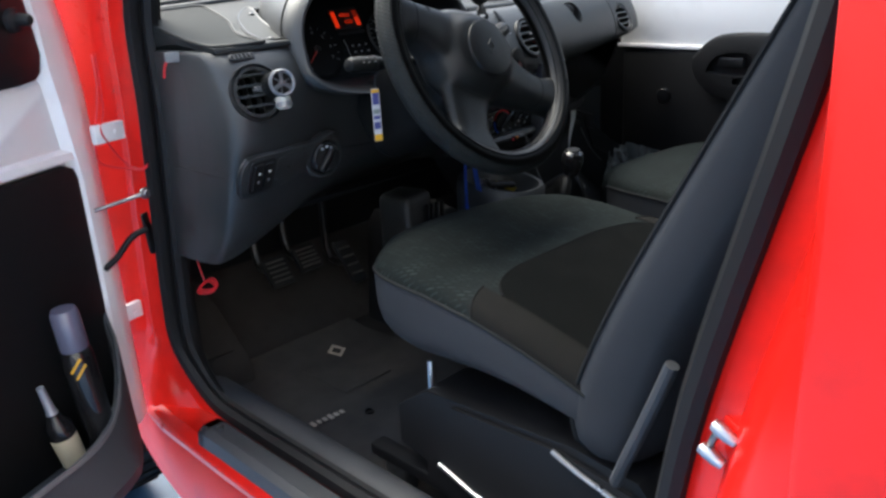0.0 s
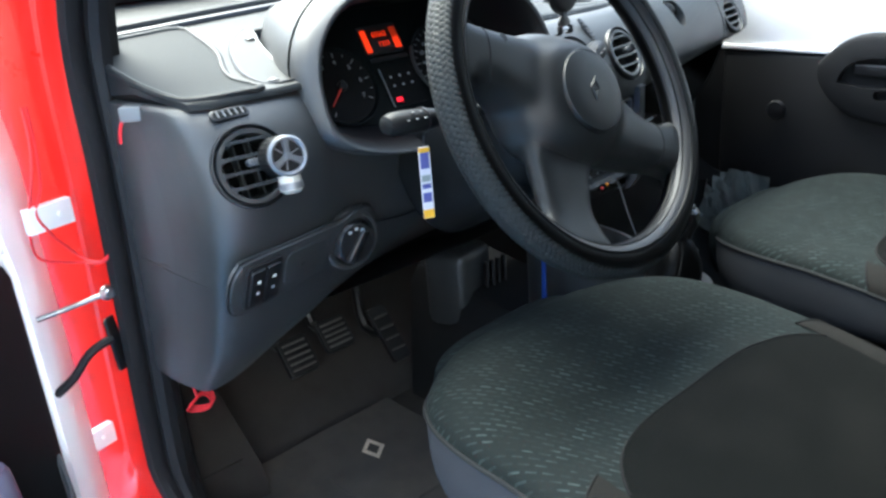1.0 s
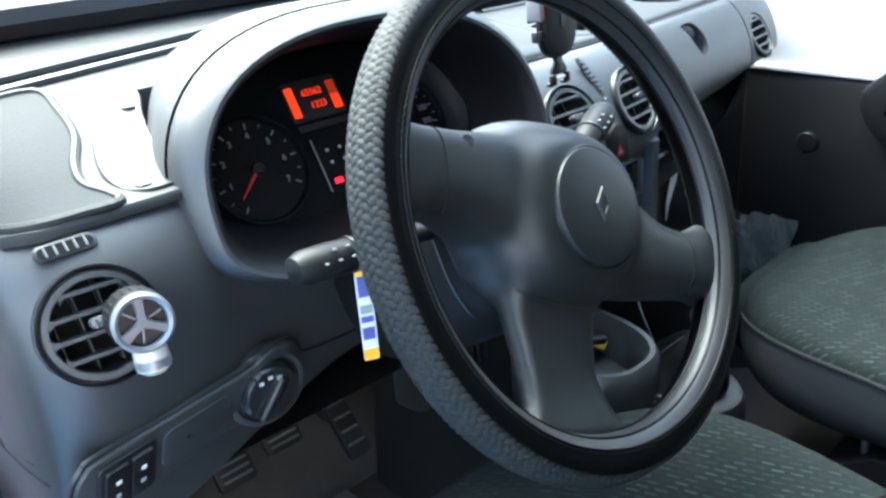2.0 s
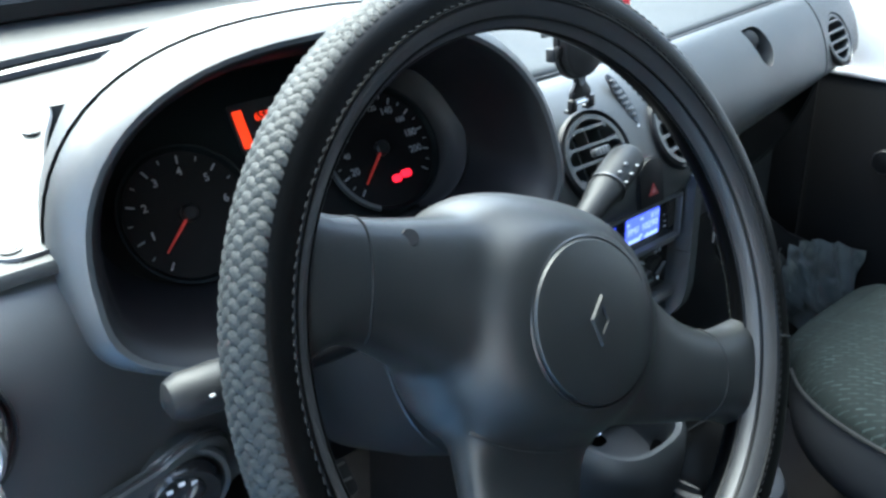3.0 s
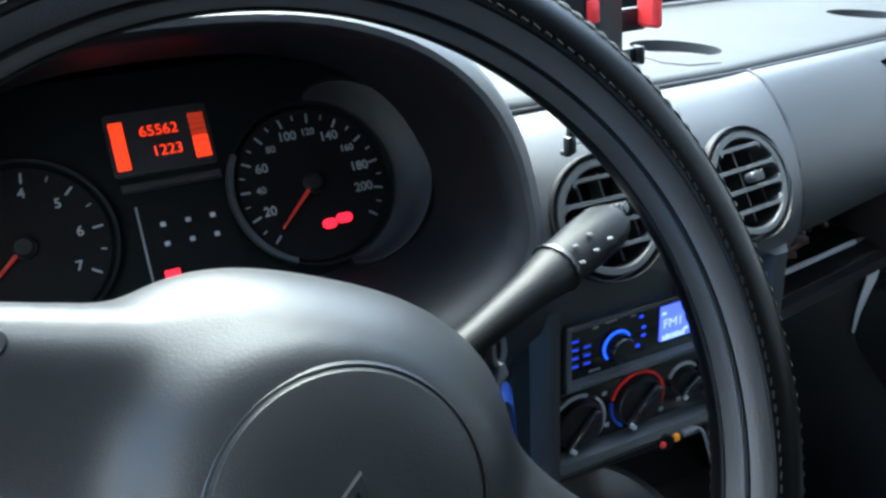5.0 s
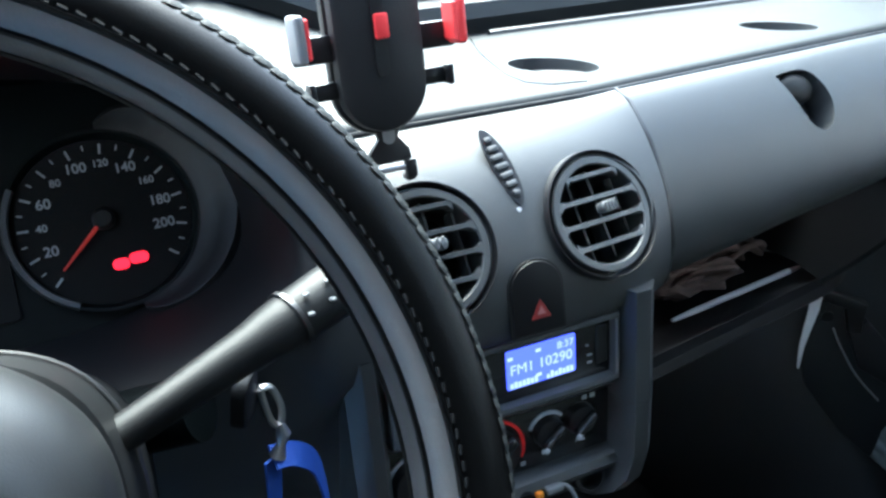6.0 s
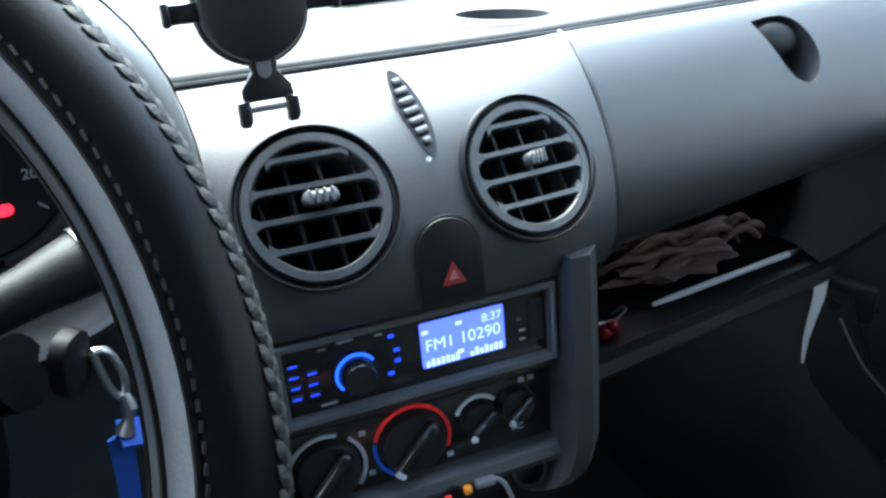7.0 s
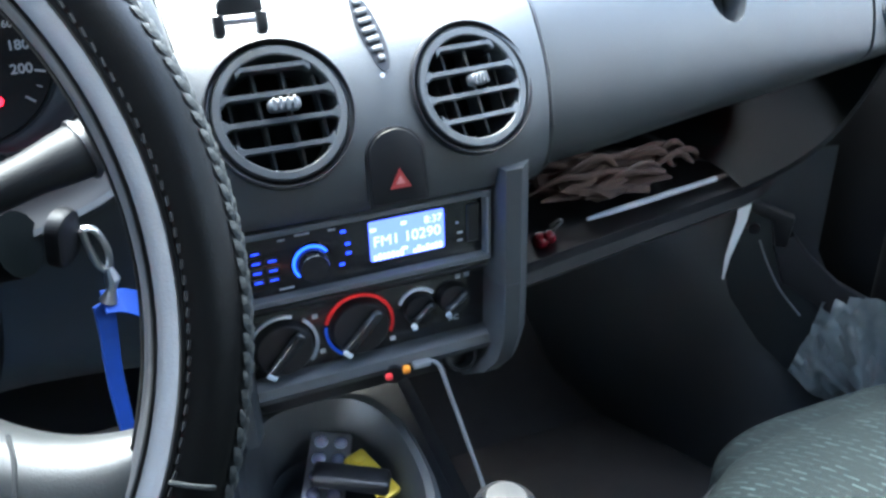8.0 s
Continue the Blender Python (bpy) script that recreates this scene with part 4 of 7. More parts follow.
# ---- car radio ----
radio = thing("car_radio", "black car radio with lit blue display and volume knob", "car radio", (-0.014, 0.02, 0.97))
RM = axes((-0.0145, 0.006, 0.9965), (1, 0.02, 0), (0, 0.0, 1))
part("body", box((0.176, 0.048, 0.06), (-0.002, 0.0, -0.032), 0.002, m=RM), "black", radio)
part("trim_frame", shift(rings([[(sx * w, sy * h, z) for sx, sy in ((-1, -1), (1, -1), (1, 1), (-1, 1))] for w, h, z in ((0.0880, 0.0270, -0.006), (0.0880, 0.0270, 0.0085), (0.0872, 0.0262, 0.0095), (0.0840, 0.0228, 0.0092), (0.0832, 0.0219, 0.0042), (0.0830, 0.0217, -0.002))], cap=False), RM), "frame_grey", radio, "pale plastic trim frame")
face = part("front_panel", plate(rounded(0.170, 0.046, 0.003), 0.006, 0.0015, m=RM @ Matrix.Translation((0, 0, -0.003))), "gloss", radio)
scr = part("display", plate(rounded(0.0545, 0.0295, 0.001), 0.0012, m=RM @ Matrix.Translation((0.0265, 0.0025, 0.003))), "lcd_blue", radio, "lit blue display")
text("figure", "FM1 10290", 0.0110, "lcd_text", scr, RM @ Matrix.Translation((0.0262, 0.0020, 0.0046)))
text("figure", "8:37", 0.0078, "lcd_text", scr, RM @ Matrix.Translation((0.0455, 0.0115, 0.0046)))
for k in range(16):
    if k in (7, 8):
        continue
    h = 0.0030 + 0.0022 * abs(math.sin(1.7 * k + 0.4))
    part("level_bar", box((0.0022, h, 0.0004), (0.0025 + 0.0032 * k, -0.0118 + h / 2, 0.0044), m=RM), "lcd_text", scr)
for u, v in ((0.0, 0.0115), (0.022, 0.0125), (0.022, -0.0065)):
    part("symbol", box((0.004, 0.0022, 0.0004), (u + 0.002, v, 0.0044), m=RM), "lcd_text", scr)
VM = RM @ Matrix.Translation((-0.042, -0.002, 0.003))
vk = part("volume_knob", lathe([(0.0137, 0.0), (0.0132, 0.003), (0.0108, 0.0036), (0.0102, 0.011), (0.0090, 0.0125), (0.0, 0.0128)], 32, m=VM), "gloss", radio, "glossy round volume knob")
loops = []
for i in range(31):
    a = radians(222 - 190 * i / 30)
    loops.append([(q * math.cos(a), q * math.sin(a), h) for q, h in ((0.0114, 0.0036), (0.0131, 0.0032), (0.0131, 0.0038), (0.0114, 0.0042))])
part("light_ring", shift(rings(loops), VM), "ring_blue", vk)
for k in range(8):
    u, v = -0.078 + 0.0105 * (k // 4), 0.011 - 0.0070 * (k % 4)
    if (k // 4, k % 4) == (1, 0):
        continue
    part("button", box((0.0085, 0.0045, 0.0012), (u, v, 0.0034), 0.0005, 1, m=RM), "black", radio)
    part("button_label", box((0.0052, 0.0011, 0.0003), (u, v, 0.0042), m=RM), "lamp_blue", radio)
for u, v in ((-0.0185, 0.0145), (-0.016, 0.0050), (-0.016, -0.0020), (-0.021, -0.0095)):
    part("button_label", box((0.0036, 0.0022, 0.0003), (u, v, 0.0033), m=RM), "lamp_blue", radio)
for u, v, w in ((-0.046, 0.0185, 0.010), (-0.060, 0.017, 0.005), (-0.060, -0.0185, 0.010), (-0.026, 0.0175, 0.005), (0.066, -0.004, 0.004), (0.066, -0.010, 0.004), (0.064, 0.004, 0.002)):
    part("label_bar", box((w, 0.0014, 0.0003), (u, v, 0.0033), m=RM), "mark_dim", radio)
part("trim_edge", box((0.0014, 0.044, 0.003), (0.0850, 0.0, 0.0090), 0.0005, 1, m=RM), "lip_grey", radio, "bright edge of the trim frame")
part("socket_cover", box((0.010, 0.030, 0.002), (0.076, 0.002, 0.0035), 0.001, 1, m=RM), "black", radio)
# ---- steering wheel ----
WM = axes((-0.325, -0.208, 1.124), (1, 0.07, 0), (0, math.sin(radians(25.3)), math.cos(radians(25.3))))
wheel = thing("steering_wheel", "black three-spoke steering wheel in a braided grey and black cover", "steering wheel", WM.translation)
WR, N = 0.1905, 120


def rim_point(a, b, q=0.021, lift=0.0):
    """A point on the rim: a round the wheel, b round its section from the outside towards the driver."""
    rr = WR + (q * 0.94 + lift) * math.cos(b)
    return Vector((rr * math.cos(a) - 0.0015, rr * math.sin(a) - 0.004, (q * 0.98 + lift) * math.sin(b)))


def rim_band(b0, b1, q, n=10, closed=False):
    return rings([[rim_point(2 * math.pi * k / N, b0 + (b1 - b0) * j / n, q) for j in range(n if closed else n + 1)] for k in range(N)], close_u=closed, close_v=True)


part("rim", shift(rim_band(0, 2 * math.pi, 0.0195, 20, True), WM), "leather", wheel, "smooth black leather rim")
part("inner_band", shift(rim_band(radians(114), radians(176), 0.0203, 8), WM), "inner_band", wheel, "worn grey inner band of the cover")
for b in (112, 146, 178):
    part("welt", shift(tube([rim_point(2 * math.pi * k / N, radians(b), 0.0201) for k in range(N)], 0.0013, 6, closed=True), WM), "leather", wheel)
part("cover_joint", shift(tube([rim_point(radians(-26.5), radians(b), 0.0206) for b in range(62, 116, 6)], 0.0009, 6), WM), "braid", wheel, "pale stitched joint across the cover")
# braided outer band of small plaits
bm = bmesh.new()
ROWS_B, AROUND = 10, 190
verts, faces = [], []
for k in range(AROUND):
    for j in range(ROWS_B):
        a = 2 * math.pi * (k + 0.5 * (j % 2)) / AROUND
        b = radians(-104 + 16.4 * j - 14 * math.cos(a))  # the cover sits a little twisted
        p = rim_point(a, b, 0.0198)
        e1 = (rim_point(a + 0.01, b, 0.0198) - p).normalized()
        e2 = (rim_point(a, b + 0.05, 0.0198) - p).normalized()
        n = e1.cross(e2)
        s = 1 if j % 2 else -1
        d1, d2 = (e1 + s * e2).normalized(), (e2 - s * e1).normalized()
        i = len(verts)
        L, W, H = 0.0051, 0.0027, 0.0011
        for x, y, z in ((-1, 0, -0.2), (-0.45, -1, 0), (0.45, -1, 0), (1, 0, -0.2), (0.45, 1, 0), (-0.45, 1, 0), (-0.4, 0, 1), (0.4, 0, 1)):
            verts.append(p + d1 * L * x + d2 * W * y + n * H * z)
        faces += [(i, i + 1, i + 6), (i + 1, i + 2, i + 7, i + 6), (i + 2, i + 3, i + 7), (i + 3, i + 4, i + 7), (i + 4, i + 5, i + 6, i + 7), (i + 5, i, i + 6)]
me = bpy.data.meshes.new("tmp")
me.from_pydata([WM @ v for v in verts], [], faces)
bm.from_mesh(me)
bpy.data.meshes.remove(me)
part("braid", bm, "braid", wheel, "woven grey outer cover", sharp=80, kind="stuff")
verts, faces = [], []
for b, tilt in ((radians(106), -0.15),):
    for k in range(210):
        a = 2 * math.pi * k / 210
        p = rim_point(a, b, 0.0202)
        e1 = (rim_point(a + 0.01, b, 0.0202) - p).normalized()
        e2 = (rim_point(a, b + 0.05, 0.0202) - p).normalized()
        n = e1.cross(e2)
        d = (e1 + tilt * e2).normalized()
        c = n.cross(d)
        i = len(verts)
        for x in (-1, 1):
            for y, z in ((-1, 0), (0, 1), (1, 0)):
                verts.append(p + d * 0.0016 * x + c * 0.0007 * y + n * 0.0008 * z)
        faces += [(i, i + 1, i + 4, i + 3), (i + 1, i + 2, i + 5, i + 4), (i, i + 2, i + 1), (i + 3, i + 4, i + 5)]
me = bpy.data.meshes.new("tmp")
me.from_pydata([WM @ v for v in verts], [], faces)
bm = bmesh.new()
bm.from_mesh(me)
bpy.data.meshes.remove(me)
part("stitching", bm, "stitch", wheel, "grey stitched seams", kind="stuff")

# hub and spokes, in the wheel's own plane: u right, v up, n towards the driver
def super_loop(cu, cv, w, h_up, h_dn, n, power=2.6, count=48):
    out = []
    for k in range(count):
        a = 2 * math.pi * k / count
        c, s = math.cos(a), math.sin(a)
        h = h_up if s > 0 else h_dn
        out.append(Vector((cu + abs(c) ** (2 / power) * w * (1 if c >= 0 else -1), cv + abs(s) ** (2 / power) * h * (1 if s >= 0 else -1), n)))
    return out


SPIN = Matrix.Rotation(radians(-25), 4, "Z")
WS = WM @ SPIN  # the wheel stands turned to the right
hub = rings([super_loop(-0.012, 0.0, 0.082, 0.070, 0.078, -0.060), super_loop(-0.010, 0.0, 0.086, 0.074, 0.082, -0.038), super_loop(-0.008, 0.0, 0.084, 0.071, 0.081, -0.022), super_loop(-0.006, 0.0, 0.079, 0.066, 0.077, -0.008), super_loop(-0.004, 0.0, 0.073, 0.060, 0.071, 0.003, 2.3),
             super_loop(-0.003, -0.001, 0.065, 0.054, 0.064, 0.0125, 2.1), super_loop(-0.002, -0.002, 0.056, 0.050, 0.055, 0.0190, 2.0), super_loop(-0.002, -0.003, 0.03, 0.03, 0.03, 0.0235, 2.0)])


def spoke(points, sizes):
    """A flattened arm; sizes: (half width, half depth) at each point."""
    pts = smooth([(u, v, n) for u, v, n in points], 18)
    szs = smooth([(w, d, 0) for w, d in sizes], 18)
    loops = []
    for i, p in enumerate(pts):
        d = (pts[min(i + 1, 17)] - pts[max(i - 1, 0)]).normalized()
        side = d.cross(Vector((0, 0, 1))).normalized()
        up = side.cross(d)
        w, dep = szs[i].x, szs[i].y
        loops.append([p + side * w * abs(math.cos(a)) ** 0.6 * (1 if math.cos(a) >= 0 else -1) + up * dep * abs(math.sin(a)) ** 0.6 * (1 if math.sin(a) >= 0 else -1) for a in (2 * math.pi * k / 32 for k in range(32))])
    return rings(loops)


# the cover and its three arms as one soft moulding
one = merge(hub, spoke([(-0.03, 0.000, -0.030), (-0.085, 0.006, -0.026), (-0.125, 0.009, -0.020), (-0.158, 0.008, -0.016), (-0.186, 0.002, -0.010)], [(0.058, 0.036), (0.044, 0.033), (0.034, 0.028), (0.033, 0.024), (0.046, 0.019)]))
one = merge(one, spoke([(0.03, -0.014, -0.030), (0.085, -0.030, -0.026), (0.125, -0.036, -0.020), (0.158, -0.036, -0.016), (0.186, -0.036, -0.010)], [(0.058, 0.036), (0.040, 0.033), (0.032, 0.028), (0.032, 0.024), (0.046, 0.019)]))
one = merge(one, spoke([(-0.010, -0.03, -0.026), (-0.016, -0.075, -0.026), (-0.016, -0.11, -0.024), (-0.014, -0.145, -0.020), (-0.012, -0.186, -0.008)], [(0.062, 0.020), (0.050, 0.017), (0.043, 0.015), (0.040, 0.014), (0.060, 0.013)]))
moulding = part("airbag_cover", shift(one, WS), "hub", wheel, "smooth grey airbag cover with three arms")
mod = moulding.modifiers.new("blend", "REMESH")
mod.mode, mod.voxel_size = "VOXEL", 0.0032
mod = moulding.modifiers.new("soften", "SMOOTH")
mod.factor, mod.iterations = 0.6, 44
bpy.context.view_layer.update()
soft_mesh = bpy.data.meshes.new_from_object(moulding.evaluated_get(bpy.context.evaluated_depsgraph_get()))
moulding.modifiers.clear()
moulding.data = soft_mesh
soft_mesh.polygons.foreach_set("use_smooth", [True] * len(soft_mesh.polygons))
skin_tree = BVHTree.FromPolygons([v.co.copy() for v in soft_mesh.vertices], [tuple(p.vertices) for p in soft_mesh.polygons])


def on_cover(u, v, lift=0.0):
    """The point of the moulding's face at (u, v)."""
    n = WS.to_3x3() @ Vector((0, 0, 1))
    hit = skin_tree.ray_cast(WS @ Vector((u, v, 0.08)), -n)
    return (hit[0] if hit[0] else WS @ Vector((u, v, -0.02))) + n * lift


def joint(name, pts, r, mat):
    return part(name, tube([on_cover(p.x, p.y, -r * 0.3) for p in smooth([(u, v, 0) for u, v in pts], 22)], r, 6), mat, wheel)


joint("spoke_joint", [(-0.141, 0.041), (-0.140, 0.034), (-0.138, 0.010), (-0.137, -0.010), (-0.133, -0.022)], 0.0010, "piping")
joint("spoke_joint", [(0.131, -0.006), (0.136, -0.014), (0.140, -0.034), (0.136, -0.054), (0.128, -0.066)], 0.0010, "piping")
joint("arm_joint", [(-0.062, -0.068), (-0.048, -0.074), (-0.025, -0.0785), (0.0, -0.080), (0.022, -0.079), (0.038, -0.074)], 0.0012, "black")
cap_at = on_cover(-0.1145, 0.0305, -0.0012)
part("screw_cap", disc(0.0052, 0.0016, 16, 0.0005, m=Matrix.Translation(cap_at) @ Matrix.Rotation(radians(48), 4, "X")), "dark", wheel)
BC = Matrix.Translation((0.0, -0.007, -0.0015))
badge = part("badge_disc", shift(lathe([(0.0470, 0.008), (0.0470, 0.0222), (0.0458, 0.0240), (0.038, 0.0262), (0.024, 0.0278), (0.0, 0.0286)], 56), WS @ BC), "hub", wheel, "round badge disc on the hub")
part("badge_joint", shift(lathe([(0.0490, 0.008), (0.0490, 0.0215), (0.0480, 0.0223), (0.0470, 0.0208), (0.0470, 0.008)], 56), WS @ BC), "black", badge)
diamond = [(0, 0.015), (0.0085, 0.0), (0, -0.015), (-0.0085, 0.0)]
bm = rings([[Vector((x * f - 0.002, y * f - 0.007, h)) for x, y in diamond] for f, h in ((1.0, 0.0262), (0.9, 0.0284), (0.55, 0.0284), (0.5, 0.0272))], cap=False)
part("badge", shift(bm, WS), "hub", badge, "diamond-shaped badge")

# ---- steering column, stalks and key ----
column = thing("steering_column", "dark plastic steering column shroud", "steering column", (-0.331, -0.05, 1.0))
CMX = axes((-0.325, -0.208, 1.124), (1, 0, 0), (0, math.sin(radians(25.3)), math.cos(radians(25.3))))
part("shroud", shift(rings([super_loop(0, -0.003, w, hu, hd, n) for w, hu, hd, n in ((0.060, 0.052, 0.060, -0.044), (0.076, 0.066, 0.075, -0.052), (0.081, 0.069, 0.085, -0.09), (0.081, 0.062, 0.095, -0.16), (0.080, 0.056, 0.10, -0.26))]), CMX), "stalk", column)
part("shroud_joint", shift(rings([super_loop(0, -0.003, w, hu, hd, n) for w, hu, hd, n in ((0.0815, 0.0693, 0.0845, -0.083), (0.0822, 0.0700, 0.0852, -0.0845), (0.0815, 0.0693, 0.0845, -0.086))], cap=False), CMX), "black", column)
part("collar", shift(lathe([(0.052, -0.052), (0.056, -0.045), (0.052, -0.036), (0.02, -0.034)], 32), CMX), "plastic", column)


def stalk(tip, root, label):
    t, r = Vector(tip), Vector(root)
    st = thing("indicator_stalk" if tip[0] < -0.33 else "wiper_stalk", label, "stalk", root)
    d = (t - r).normalized()
    L = (t - r).length
    pts = [r + d * L * f for f in (0, 0.25, 0.50, 0.58, 0.64, 0.80, 0.93, 0.98, 1.0)]
    part("arm", tube(pts, [0.0085, 0.0095, 0.0115, 0.0135, 0.0145, 0.0155, 0.0150, 0.0115, 0.004], 16, flat=0.85), "stalk", st)
    side = d.cross(Vector((0, -0.5, 1))).normalized()
    up = side.cross(d) * (1 if side.cross(d).z > 0 else -1)
    part("ring", tube([r + d * L * 0.64, r + d * L * 0.655], 0.0158, 16, flat=0.88), "black", st)
    for f, s in ((0.70, 0.3), (0.70, -0.45), (0.78, 0.25), (0.78, -0.5), (0.86, -0.1)):
        o = r + d * L * f + up * 0.86 * 0.0145 + Vector((0, -0.0105 if s < 0 else -0.004, -0.006 if s < 0 else 0.0005))
        part("symbol", shift(box((0.0032, 0.003, 0.0012), (0, 0, 0), 0.0005, 1), Matrix.Translation(o)), "frame_grey", st)
    return st


stalk((-0.538, -0.125, 1.120), (-0.395, -0.13, 1.110), "dark plastic indicator stalk with white symbols")
stalk((-0.121, -0.083, 1.137), (-0.262, -0.135, 1.105), "dark plastic wiper stalk with white symbols")

# ignition key on a blue strap
keys = thing("key_ring", "ignition key with steel clip and blue fabric strap", "keys", (-0.182, -0.046, 1.06))
part("lock_barrel", tube([(-0.262, -0.02, 1.050), (-0.215, -0.045, 1.062)], 0.018, 20), "throat", keys)
part("key_head", shift(plate(rounded(0.022, 0.032, 0.009), 0.008, 0.003), axes((-0.196, -0.052, 1.066), (0.5, 0.85, 0.1), (0.2, -0.1, 1))), "surround", keys)
part("clip", tube(smooth([(-0.184, -0.050, 1.066), (-0.178, -0.048, 1.064), (-0.174, -0.046, 1.050), (-0.176, -0.044, 1.038), (-0.181, -0.046, 1.044), (-0.184, -0.050, 1.066)], 24), 0.0020, 8), "steel", keys, "steel trigger clip")
part("swivel", tube([(-0.176, -0.045, 1.040), (-0.175, -0.044, 1.032), (-0.177, -0.043, 1.025), (-0.180, -0.042, 1.018)], [0.0022, 0.0042, 0.0025, 0.005], 10), "steel", keys)


def strap(points, w, turn):
    pts = smooth(points, 24)
    loops = []
    for i, p in enumerate(pts):
        d = (pts[min(i + 1, 23)] - pts[max(i - 1, 0)]).normalized()
        side = Vector((math.cos(turn + 0.8 * i / 23), math.sin(turn + 0.8 * i / 23), 0.1))
        side = (side - d * side.dot(d)).normalized()
        th = side.cross(d) * 0.0008
        loops.append([p + side * w + th, p - side * w + th, p - side * w - th, p + side * w - th])
    return rings(loops)


part("strap", strap([(-0.183, -0.043, 1.018), (-0.184, -0.039, 1.000), (-0.187, -0.036, 0.965), (-0.188, -0.032, 0.92), (-0.188, -0.028, 0.86), (-0.184, -0.024, 0.79), (-0.180, -0.02, 0.73)], 0.0062, 0.55), "strap", keys, "blue fabric strap")
part("strap", strap([(-0.183, -0.043, 1.018), (-0.168, -0.035, 1.010), (-0.155, -0.02, 0.985), (-0.150, -0.012, 0.93), (-0.142, -0.01, 0.86), (-0.132, -0.012, 0.80), (-0.124, -0.014, 0.75)], 0.0075, 0.9), "strap", keys)

# paper tag hanging from the column
tag = thing("paper_tag", "blue and yellow paper tag hanging under the indicator stalk", "tag", (-0.430, -0.06, 1.02))
TG = axes((-0.432, -0.060, 1.02), (0.9, -0.42, 0), (0, 0, 1))
card = part("card", plate(rounded(0.0140, 0.090, 0.002), 0.0008, m=TG), "paper", tag)
for v, h, mt in ((-0.039, 0.011, "yellow"), (0.041, 0.006, "yellow"), (-0.018, 0.012, "ink_blue"), (0.028, 0.020, "ink_blue"), (0.006, 0.008, "ink_grey"), (-0.004, 0.006, "ink_blue")):
    part("print", box((0.0136 if mt == "yellow" else 0.011, h, 0.0004), (0, v, 0.0010), m=TG), mt, card)
part("loop", tube([(-0.432, -0.060, 1.068), (-0.431, -0.062, 1.085), (-0.428, -0.075, 1.108)], 0.0012, 6), "black", tag)
